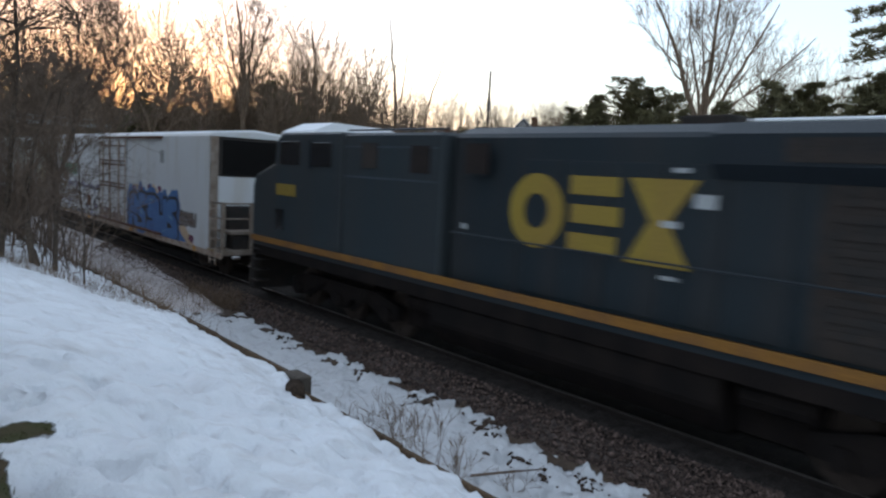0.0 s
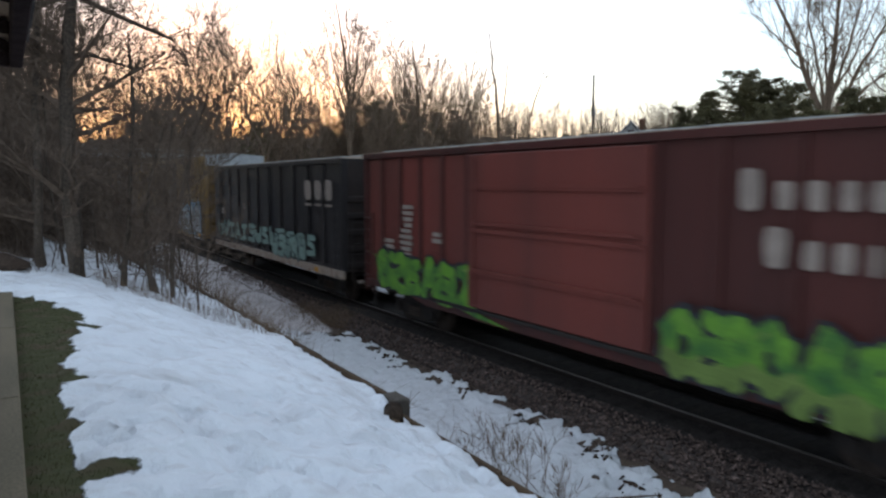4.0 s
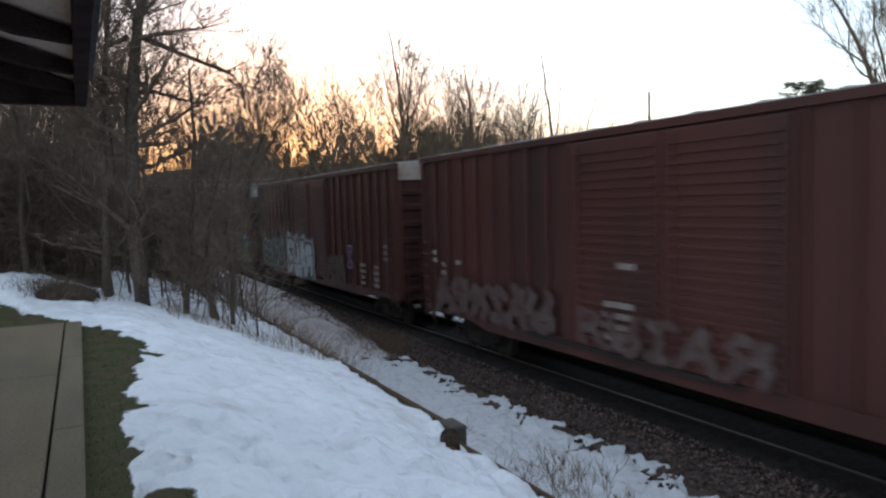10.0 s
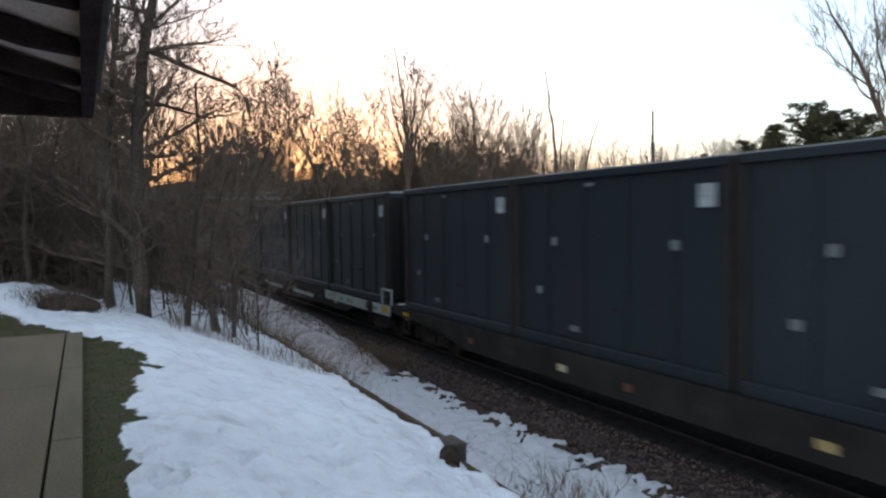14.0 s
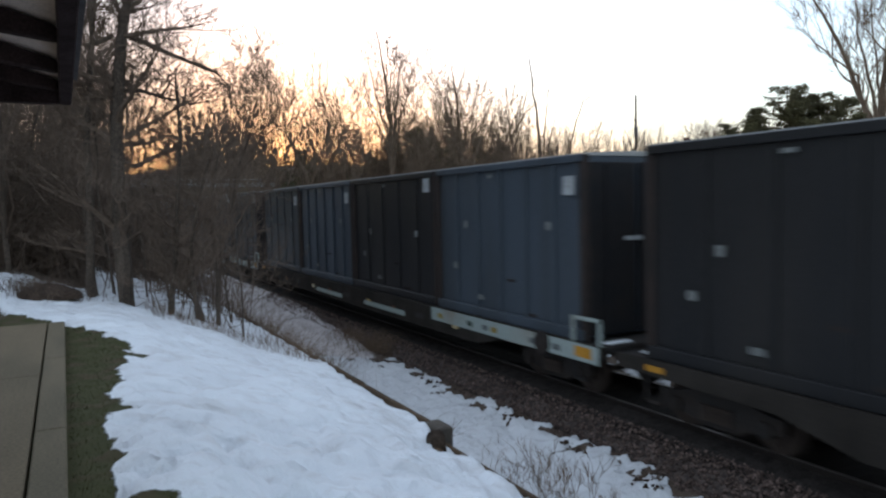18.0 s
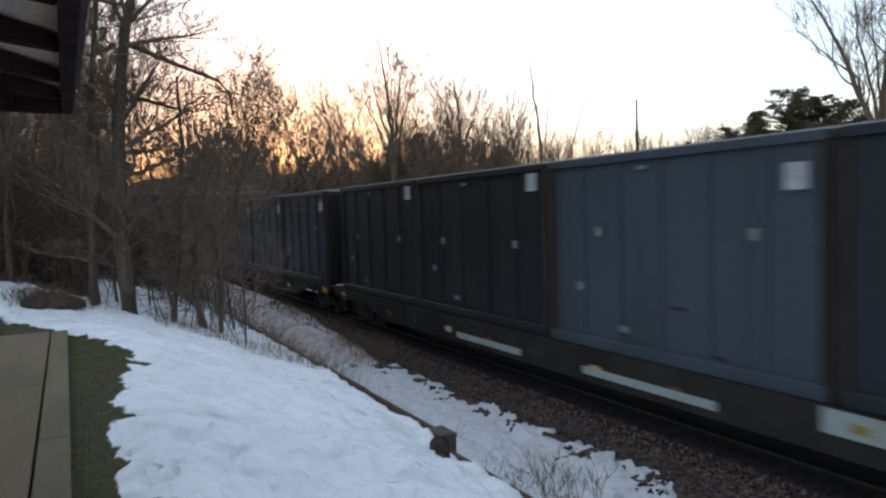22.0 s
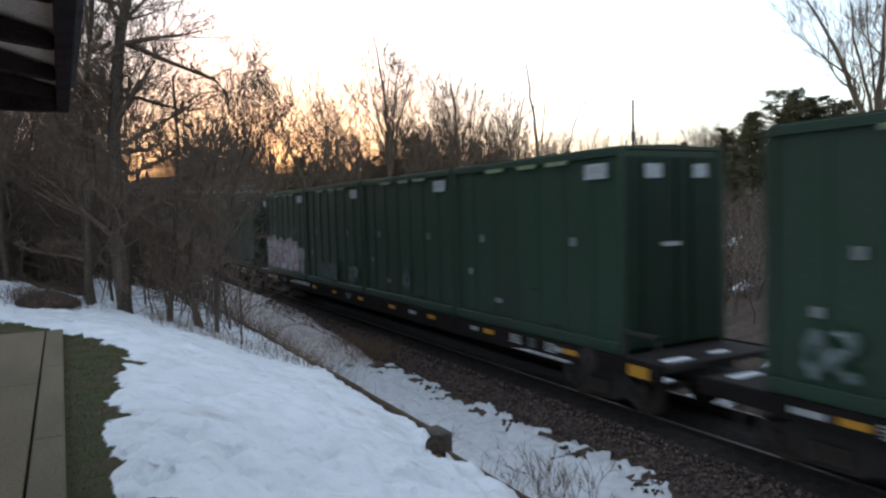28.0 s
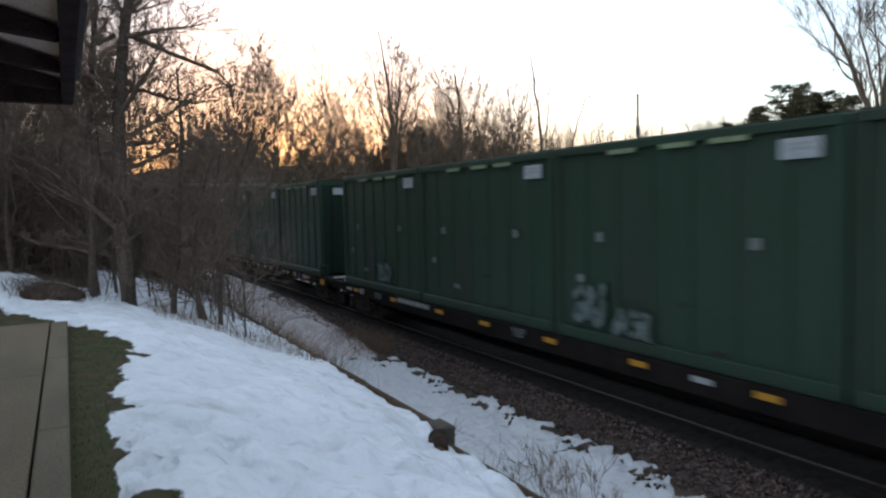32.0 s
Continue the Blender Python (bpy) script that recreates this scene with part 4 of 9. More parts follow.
    # doors
    for d0, d1 in doors:
        dp = door_paint or paint
        for sx in (-1, 1):
            door = part("door", S().box(sx * (x + 0.06) - 0.04, sx * (x + 0.06) + 0.04, d0 + 0.02, d1 - 0.02, sill_z + 0.12, roof_z - 0.2), dp, car, bevel=0.015)
            if louvre:
                nl = 22
                for i in range(nl):
                    z = sill_z + 0.3 + (roof_z - sill_z - 0.7) * i / (nl - 1)
                    part("corrugation", S().across([(d0 + 0.12, z - 0.035), (d0 + 0.12, z + 0.035), (d1 - 0.12, z + 0.035), (d1 - 0.12, z - 0.035)], min(sx * (x + 0.1), sx * (x + 0.13)), max(sx * (x + 0.1), sx * (x + 0.13))), dp, door)
            elif door_ribs:
                for i in range(1, 4):
                    z = sill_z + (roof_z - sill_z) * i / 4
                    part("door_rib", S().box(min(sx * (x + 0.10), sx * (x + 0.14)), max(sx * (x + 0.10), sx * (x + 0.14)), d0 + 0.1, d1 - 0.1, z - 0.04, z + 0.04), dp, door)
            part("door_rod", S().tube([(sx * (x + 0.14), d1 - 0.3, sill_z + 0.2), (sx * (x + 0.14), d1 - 0.3, roof_z - 0.3)], 0.025, 6), dp, door)
    part("door_rail", S().box(-x - 0.12, -x, d0 - 1.6, max(d[1] for d in doors) + 1.6, sill_z + 0.03, sill_z + 0.1), M_STEEL, car)
    return car, h


def plank_rail(car, y0, y1, z, x, m):
    part("side_rail", S().box(-x - 0.055, -x, y0, y1, z - 0.03, z + 0.03), m, car)


M_INTAKE = mat("intake_mesh", (0.02, 0.013, 0.011), 0.9, var=0.4, scale=4, fine=60)


# locomotive, cab towards the following cars
def locomotive():
    car, h = car_at("locomotive", "dark blue diesel locomotive with gold lettering and yellow sill stripe", -3.4, 18.6, "locomotive")
    for sy in (-1, 1):
        b = new("bogie")
        b.parent = car
        b.matrix_basis = pose(0, sy * (h - 4.3), 0)
        s = S()
        for sx in (-1, 1):
            s.across([(-2.35, 0.45), (-2.35, 0.75), (-1.6, 0.95), (1.6, 0.95), (2.35, 0.75), (2.35, 0.45), (1.7, 0.38), (1.3, 0.62), (0.5, 0.62), (0.3, 0.36), (-0.3, 0.36), (-0.5, 0.62), (-1.3, 0.62), (-1.7, 0.38)], sx * 1.1 - 0.09, sx * 1.1 + 0.09)
            for y in (-2.0, 0, 2.0):
                s.tube([(sx * 1.05, y, 0.52), (sx * 1.28, y, 0.52)], 0.17, 10)
            for y in (-1.0, 1.0):
                s.tube([(sx * 1.2, y - 0.3, 0.85), (sx * 1.25, y + 0.35, 0.4)], 0.06, 6)
        part("side_frame", s, M_SILLBLACK, b)
        part("bolster", S().box(-1.0, 1.0, -1.2, 1.2, 0.7, 1.15), M_SILLBLACK, b)
        for dy in (-2.0, 0, 2.0):
            part("wheelset", WHEEL_50, None, b, at=pose(0, dy, 0.52))
    part("frame", S().box(-1.5, 1.5, -h + 0.3, h - 0.1, 1.2, 1.46), M_SILLBLACK, car)
    part("sill_stripe", S().box(-1.56, -1.5, -h + 0.3, h - 0.1, 1.58, 1.73), M_YSTRIPE, car, "yellow frame stripe")
    part("sill_stripe", S().box(1.5, 1.56, -h + 0.3, h - 0.1, 1.47, 1.66), M_YSTRIPE, car, "yellow frame stripe")
    part("deck", S().box(-1.5, 1.5, -h + 0.3, h - 0.1, 1.46, 1.62), M_NAVY, car)
    tank = [(-1.45, 1.2), (1.45, 1.2), (1.45, 0.75), (1.1, 0.3), (-1.1, 0.3), (-1.45, 0.75)]
    part("fuel_tank", S().along(tank, -3.2, 3.0), M_SILLBLACK, car, bevel=0.05)
    # added dark blocks, keeping the gaps beside the tank from showing bright snow
    for y in (-4.4, 3.05):
        part("battery_box", S().box(-0.9, 0.9, y, y + 1.3, 0.35, 1.2), M_SILLBLACK, car, bevel=0.02)
    for y in (-3.9, 3.4):
        part("air_tank", S().tube([(-1.12, y - 0.5, 1.0), (-1.12, y + 0.5, 1.0)], 0.19, 10), M_SILLBLACK, car)
    # cab: nose, side, windows
    cab = [(h - 4.7, 1.62), (h - 4.7, 4.55), (h - 1.75, 4.55), (h - 1.45, 4.35), (h - 1.35, 3.75), (h - 0.25, 3.40), (h - 0.12, 3.1), (h - 0.12, 1.62)]
    part("cab", S().across(cab, -1.53, 1.53), M_GLARENAVY, car, bevel=0.05)
    part("cab_roof_snow", S().along([(-1.5, 4.5), (-1.44, 4.6), (-0.85, 4.84), (0.85, 4.80), (1.44, 4.6), (1.5, 4.5)], h - 3.2, h - 1.65), M_SNOWCAP, car, "snow lying on the cab roof")
    part("cab_window", S().box(-1.555, -1.535, h - 2.75, h - 1.7, 3.72, 4.32), M_GLASS, car, bevel=0.006)
    part("cab_window", S().box(-1.555, -1.535, h - 4.25, h - 3.25, 3.72, 4.3), M_GLASS, car, bevel=0.006)
    part("window_frame", S().box(-1.57, -1.53, h - 3.3, h - 3.2, 3.65, 4.36), M_NAVYUP, car)
    part("windscreen", S().across([(h - 1.43, 4.33), (h - 1.33, 3.78), (h - 1.31, 3.78), (h - 1.41, 4.33)], -1.2, 1.2), M_GLASS, car)
    part("nose_door", S().box(-0.35, 0.35, h - 0.12, h - 0.09, 1.7, 3.0), M_NAVYUP, car)
    part("side_hatch", S().box(-1.56, -1.53, h - 1.95, h - 1.55, 2.0, 2.55), M_GLASS, car)
    # number as plain bars
    s = S()
    for i in range(4):
        s.box(-1.55, -1.532, h - 2.55 + i * 0.27, h - 2.34 + i * 0.27, 2.92, 3.22)
    part("number_panel", s, M_GOLD, car)
    # equipment section behind the cab and the long hood
    part("equipment_cabin", S().box(-1.52, 1.52, h - 8.3, h - 4.75, 1.62, 4.52), M_GLARENAVY, car, bevel=0.06)
    part("air_intake", S().box(-1.54, -1.5, h - 6.1, h - 5.5, 3.75, 4.3), M_STEEL, car)
    part("air_intake", S().box(-1.54, -1.5, h - 7.9, h - 7.3, 3.7, 4.25), M_INTAKE, car)
    part("air_intake", S().box(-1.535, -1.5, h - 9.55, h - 8.95, 3.75, 4.3), M_INTAKE, car)
    hood = part("hood", S().box(-1.3, 1.3, -h + 1.2, h - 8.35, 1.62, 4.5), M_NAVY, car, bevel=0.08)
    part("hood_upper", S().along([(-1.33, 3.85), (-1.5, 4.05), (-1.5, 4.45), (-1.2, 4.62), (1.2, 4.62), (1.5, 4.45), (1.5, 4.05), (1.33, 3.85)], -h + 0.9, -h + 8.2), M_NAVYUP, car, "flared radiator housing")
    part("radiator_snow", S().box(-1.1, 1.1, -h + 1.2, -h + 7.9, 4.62, 4.68), M_SNOWCAP, car, bevel=0.02)
    part("radiator_grille", S().box(-1.515, -1.49, -h + 1.3, -h + 7.2, 4.1, 4.4), M_STEEL, car)
    part("hood_roof", S().along([(-1.2, 4.5), (-0.9, 4.64), (0.9, 4.64), (1.2, 4.5)], -h + 7.6, h - 8.4), M_NAVYUP, car)
    part("exhaust_stack", S().box(-0.4, 0.4, -2.5, -1.6, 4.6, 4.82), M_STEEL, car, bevel=0.02)
    dm = S().box(-0.02, 0.0, -0.42, 0.42, 0, 2.3).mesh("hood_door", M_NAVY, bevel=0.012)
    for i in range(11):
        part("hood_door", dm, None, hood, at=pose(-1.3, -h + 1.8 + i * 0.95, 1.75))
    part("grille_backing", S().box(-1.328, -1.3, -h + 1.3, -h + 6.8, 1.75, 3.84), M_STEEL, car, "dark panel behind the radiator grille")
    gl = S()
    for i in range(9):
        gl.box(-1.350, -1.3, -h + 1.5, -h + 6.6, 2.0 + i * 0.2, 2.1 + i * 0.2)
    part("dynamic_brake_grille", gl, M_STEEL, car)
    # big gold emblem of plain shapes on the hood side
    gx = -1.335
    ring = S()
    for k in range(28):
        q, w = math.tau * k / 28, math.tau * (k + 1) / 28
        flat(ring, [(0.40 + a * math.cos(c), 3.18 + b * math.sin(c)) for a, b, c in ((0.62, 0.64, q), (0.62, 0.64, w), (0.27, 0.30, w), (0.27, 0.30, q))], gx)
    part("emblem_ring", ring, M_GOLD, car, "gold ring of a plain emblem")
    for dy, z in ((0.0, 3.66), (-0.04, 3.2), (0.0, 2.74)):
        part("emblem_bar", flat(S(), [(-0.32 + dy, z + 0.15), (-1.28 + dy, z + 0.15), (-1.28 + dy, z - 0.15), (-0.32 + dy, z - 0.15)], gx), M_GOLD, car, "gold bar of a plain emblem")
    part("emblem_wedge", flat(S(), [(-1.45, 3.82), (-2.6, 3.82), (-2.15, 3.18), (-1.85, 3.18)], gx - 0.004), M_GOLD, car, "gold wedge of a plain emblem")
    part("emblem_wedge", flat(S(), [(-1.45, 2.54), (-2.55, 2.54), (-2.15, 3.2), (-1.85, 3.2)], gx - 0.006), M_GOLD, car, "gold wedge of a plain emblem")
    for y, z, a, b in ((-2.30, 3.95, 0.26, 0.07), (-2.71, 3.53, 0.32, 0.2), (-2.18, 3.17, 0.28, 0.1), (-2.24, 2.39, 0.3, 0.06), (2.2, 2.75, 0.14, 0.1)):
        part("placard", S().box(-1.345, -1.325, y - a / 2, y + a / 2, z - b / 2, z + b / 2), M_PLACARD, car)
    # handrails, steps, snow plough
    hr = S().tube([(-1.5, -h + 0.6, 2.62), (-1.5, h - 8.6, 2.62)], 0.018, 6)
    part("handrail", hr, M_SLATE, car)
    pm = S().tube([(0, 0, 1.6), (0, 0, 2.64)], 0.016, 6).mesh("stanchion", M_NAVYUP)
    for i in range(8):
        part("stanchion", pm, None, car, at=pose(-1.5, -h + 0.8 + i * 1.55, 0))
    for sy in (-1, 1):
        for k in range(4):
            part("step", S().box(-1.55, -1.15, sy * (h - 0.35) - 0.25, sy * (h - 0.35) + 0.25, 0.42 + k * 0.3, 0.45 + k * 0.3), M_STEEL, car)
        part("plough", S().across([(sy * h, 0.15), (sy * (h + 0.25), 0.2), (sy * (h + 0.1), 0.8), (sy * h, 1.25), (sy * (h - 0.15), 1.25), (sy * (h - 0.15), 0.15)], -1.45, 1.45), M_STEEL, car)
        part("coupler", COUPLER_M, None, car, at=pose(0, sy * h, 0, 0, 0, 0 if sy < 0 else 180))
    part("roof_rail", S().tube([(-1.3, h - 4.6, 4.6), (-1.3, h - 8.2, 4.6)], 0.02, 5), M_PALE, car)
    part("trim_line", S().box(-1.53, -1.522, h - 8.2, h - 4.8, 3.52, 3.56).box(-1.53, -1.522, h - 8.2, h - 4.8, 4.2, 4.23), M_PALE, car)
    for xx in (-0.9, 0.9):
        part("headlight", S().tube([(xx, h - 0.12, 1.85), (xx, h - 0.06, 1.85)], 0.1, 10), M_PLACARD, car)
    return car


locomotive()


# white refrigerator car
def reefer():
    car, h = car_at("refrigerator_car", "white refrigerator car with rust-edged plug door and blue graffiti", 20.6, 42.1)
    running_gear(car, h, 2.3)
    f = -h + 1.05
    x = 1.52
    part("body", S().along([(-x, 0.85), (-x, 4.5), (-x + 0.1, 4.6), (0, 4.72), (x - 0.1, 4.6), (x, 4.5), (x, 0.85)], f, h), M_WHITE, car, bevel=0.02)
    part("roof_snow", S().along([(-x + 0.08, 4.58), (-x + 0.15, 4.66), (0, 4.78), (x - 0.15, 4.66), (x - 0.08, 4.58)], f + 0.02, h - 0.02), M_SNOWCAP, car, "thin snow on the roof")
    part("side_sill", S().box(-x - 0.02, -x + 0.04, -h, h, 0.72, 0.9), M_RUSTY, car)
    part("side_sill", S().box(x - 0.04, x + 0.02, -h, h, 0.72, 0.9), M_RUSTY, car)
    # machinery end
    part("end_grille_panel", S().box(-1.22, 1.22, f - 0.03, f, 3.24, 4.50), M_STEEL, car, "dark louvred cooling grille")
    sl = S().box(-1.1, 1.12, -0.015, 0.015, 0, 0.045).mesh("louvre", M_YDARK)
    for i in range(17):
        part("louvre", sl, None, car, at=pose(0, f - 0.045, 3.32 + i * 0.065, 25))
    part("end_panel", S().box(-1.2, 1.2, f - 0.025, f, 2.35, 3.22), M_WHITE, car, bevel=0.008)
    part("machine_housing", S().box(-1.0, 1.1, f - 0.35, f, 1.5, 2.3), M_STEEL, car, bevel=0.02)
    for xx in (-1.37, 1.37):
        part("end_frame", S().box(xx - 0.14, xx + 0.14, f - 0.04, f, 1.0, 4.5), M_ENDPOST, car, bevel=0.01)
    part("end_deck", S().box(-x, x, -h, f, 0.82, 0.98), M_ENDPOST, car)
    part("ochre_patch", S().box(-x - 0.012, -x - 0.002, f - 0.45, f + 0.05, 0.80, 0.96), M_GOLD, car, "ochre paint on the deck's corner")
    part("upper_deck", S().box(-1.2, 1.42, -h + 0.06, f - 0.04, 1.46, 1.56), M_ENDPOST, car, bevel=0.01)
    part("engine_case", S().box(-1.1, 1.35, -h + 0.14, f - 0.36, 0.98, 1.46), M_STEEL, car, bevel=0.02)
    part("deck_snow", S().box(0.2, 1.0, -h + 0.10, -h + 0.32, 1.56, 1.59), M_SNOWCAP, car, bevel=0.012)
    for xx in (-1.44, -0.5, 0.48, 1.44):
        part("end_post", S().box(xx - 0.06, xx + 0.06, -h + 0.05, -h + 0.17, 0.98, 2.46), M_ENDPOST, car, bevel=0.01)
    part("end_post", S().box(-1.5, -1.39, f - 0.2, f - 0.1, 0.98, 2.46), M_ENDPOST, car, bevel=0.01)
    for z in (1.95, 2.43):
        part("end_rail", S().tube([(-1.44, -h + 0.11, z), (1.44, -h + 0.11, z)], 0.028, 6), M_ENDPOST, car)
        part("end_rail", S().tube([(-1.44, -h + 0.11, z), (-1.44, f, z)], 0.028, 6), M_ENDPOST, car)
    for z in (1.25, 1.55):
        part("step_bar", S().box(-1.5, -1.38, -h + 0.1, f - 0.1, z, z + 0.05), M_ENDPOST, car)
    ladder = part("ladder", S().box(-x - 0.05, -x - 0.02, f - 0.70, f - 0.66, 0.5, 2.4), M_RUSTY, car)
    part("stile", S().box(-x - 0.05, -x - 0.02, f - 0.24, f - 0.20, 0.5, 2.4), M_RUSTY, ladder)
    for k in range(6):
        part("rung", S().tube([(-x - 0.06, f - 0.68, 0.65 + 0.32 * k), (-x - 0.06, f - 0.22, 0.65 + 0.32 * k)], 0.016, 5), M_RUSTY, ladder)
    part("fuel_tank", S().tube([(-0.5, -4.5, 0.55), (-0.5, -2.5, 0.55)], 0.3, 12), M_STEEL, car)
    # plug door
    d0, d1 = -1.4, 2.35
    door = part("plug_door", S().box(-x - 0.07, -x, d0, d1, 1.0, 4.4), M_WHITE, car, "plug door with rusty rods", bevel=0.02)
    for z in (4.12, 3.5, 3.34, 2.56, 2.42):
        part("door_bar", S().box(-x - 0.11, -x - 0.07, d0 + 0.12, d1 - 0.12, z - 0.03, z + 0.02), M_RUST, door)
    for y in (d0 + 0.05, d1 - 0.05):
        part("door_edge", S().box(-x - 0.085, -x - 0.069, y - 0.06, y + 0.06, 1.02, 4.38), M_RUSTY, door)
    for y, z in ((-0.5, 1.9), (1.2, 1.8)):
        part("door_panel", S().box(-x - 0.095, -x - 0.07, y - 0.5, y + 0.5, z - 0.45, z + 0.45), M_WHITE, door, bevel=0.01)
    part("kick_plate", S().box(-x - 0.09, -x - 0.068, d0 + 0.1, d1 - 0.1, 1.02, 1.3), M_RUSTY, door)
    for y in (-0.6, 0.7, 1.7):
        part("locking_rod", S().tube([(-x - 0.11, y, 1.05), (-x - 0.11, y, 4.35)], 0.035, 6), M_RUSTY, door)
    part("door_rail", S().box(-x - 0.12, -x, -5.5, d1 + 0.1, 4.42, 4.49), M_RUST, car)
    part("door_rail", S().box(-x - 0.10, -x, -5.5, d1 + 0.1, 0.93, 1.0), M_RUST, car)
    for y in (-5.45, 2.55):
        part("vent_plate", S().box(-x - 0.03, -x, y - 0.16, y + 0.16, 3.55, 4.0), M_GREYPLAC, car)
    part("vent_plate", S().box(-x - 0.03, -x, 4.0, 4.6, 1.35, 1.8), M_RUST, car)
    # faded green wordmark as plain shapes
    for ya, yb, za, zb in ((10.0, 9.38, 3.28, 3.5), (9.86, 9.58, 2.62, 3.25), (9.5, 9.3, 2.65, 3.2), (9.22, 8.86, 2.68, 3.2), (8.8, 8.4, 2.5, 3.2), (8.34, 8.2, 2.68, 3.2), (8.12, 7.8, 2.7, 3.22), (7.74, 7.42, 2.66, 3.22), (7.34, 7.04, 2.66, 3.22), (6.98, 6.62, 2.64, 3.22)):
        s = S()
        flat(s, blob((ya + yb) / 2, (za + zb) / 2, (ya - yb) / 2 + 0.01, (zb - za) / 2, 0.02, random.Random(round(ya * 9)), 18, 0.3), -x - 0.004)
        part("wordmark_block", s, P_BRANDGREEN, car, "plain block of a faded green wordmark")
    for k, y in enumerate((9.9, 9.3, 8.4)):
        bars(car, -x, y, 2.5 - 0.2 * (k % 2), 0.6, 7, 0.05, 0.14, M_GREYPLAC, k)
    graffiti(car, -x, -7.0, -1.7, 0.9, 2.25, P_BLUE, P_BLACK, 4, 5, P_BLUE, P_SKY, fat=1.25)
    for q in (blob(-2.7, 2.42, 0.6, 0.22, 0.1, random.Random(2)), [(-3.7, 2.25), (-4.5, 2.75), (-5.7, 2.25)], [(-6.6, 2.0), (-7.3, 1.75), (-8.6, 0.9), (-6.4, 0.9)], blob(-1.3, 1.05, 0.5, 0.2, 0.1, random.Random(4))):
        s = S()
        flat(s, q, -x - 0.003)
        part("paint_dab", s, P_PEACH, car, "peach-coloured spray paint")
    for k, (y, z, a, b) in enumerate(((-2.2, 2.5, 0.14, 0.12), (-3.2, 2.52, 0.12, 0.1), (-5.2, 2.6, 0.2, 0.1), (-1.25, 1.35, 0.22, 0.16), (-8.3, 1.1, 0.2, 0.15), (-4.0, 2.62, 0.16, 0.07))):
        s = S()
        flat(s, blob(y, z, a, b, 0.1, random.Random(k), 12), -x - 0.0055)
        part("paint_dab", s, P_MAGENTA, car, "wine-red dab of spray paint")
    s = S()
    flat(s, [(-6.3, 1.7), (-7.9, 0.92), (-5.6, 0.9)], -x - 0.006)
    part("paint_dab", s, P_BLUE, car, "blue tail of the lettering")
    graffiti(car, -x, -8.7, -7.2, 1.5, 1.95, P_FADED, P_BLACK, 14, 4)
    graffiti(car, -x, 2.5, 8.0, 0.95, 2.15, M_WHITE, P_BLACK, 31, 6, P_LILAC, P_LILAC, fat=0.95, ragged=0.12)
    graffiti(car, -x - 0.09, -0.9, 2.2, 1.0, 1.5, P_FADED, P_MAGENTA, 15, 5, None, P_PEACH, fat=0.6)
    for y in (8.9, -8.6, 4.3, -1.9):
        part("reflector", S().box(-x - 0.03, -x - 0.02, y - 0.14, y + 0.14, 0.74, 0.88), M_ORANGE, car)


reefer()


# grey covered hopper with bulging sides
def hopper_material():
    """Grey paint with ochre dribbles towards the leading end."""
    m = mat("hopper_side_grey", (0.385, 0.405, 0.375), 0.6, var=0.08, scale=0.8, fine=50, tint=(0.335, 0.35, 0.325), stretch=V, bump=0.05)
    n, ln = m.node_tree.nodes, m.node_tree.links
    bsdf = n["Principled BSDF"]
    base = bsdf.inputs["Base Color"].links[0].from_socket
    tc, sep = n.new("ShaderNodeTexCoord"), n.new("ShaderNodeSeparateXYZ")
    ln.new(tc.outputs["Object"], sep.inputs[0])
    mp, t = n.new("ShaderNodeMapping"), n.new("ShaderNodeTexNoise")
    mp.inputs["Scale"].default_value = (1, 1, 0.35)
    t.inputs["Scale"].default_value, t.inputs["Detail"].default_value = 1.5, 5
    ln.new(tc.outputs["Object"], mp.inputs["Vector"])
    ln.new(mp.outputs[0], t.inputs["Vector"])
    near, blot, fac, mix = n.new("ShaderNodeMapRange"), n.new("ShaderNodeMapRange"), n.new("ShaderNodeMath"), n.new("ShaderNodeMixRGB")
    near.inputs["From Min"].default_value, near.inputs["From Max"].default_value = -7.0, -3.0
    near.inputs["To Min"].default_value, near.inputs["To Max"].default_value = 1.0, 0.12
    ln.new(sep.outputs["Y"], near.inputs["Value"])
    blot.inputs["From Min"].default_value, blot.inputs["From Max"].default_value = 0.44, 0.60
    ln.new(t.outputs["Fac"], blot.inputs["Value"])
    fac.operation = "MULTIPLY"
    ln.new(near.outputs[0], fac.inputs[0])
    ln.new(blot.outputs[0], fac.inputs[1])
    ln.new(fac.outputs[0], mix.inputs[0])
    ln.new(base, mix.inputs[1])
    mix.inputs[2].default_value = (0.40, 0.29, 0.13, 1)
    ln.new(mix.outputs[0], bsdf.inputs["Base Color"])
    return m


M_HOPPERSIDE = hopper_material()


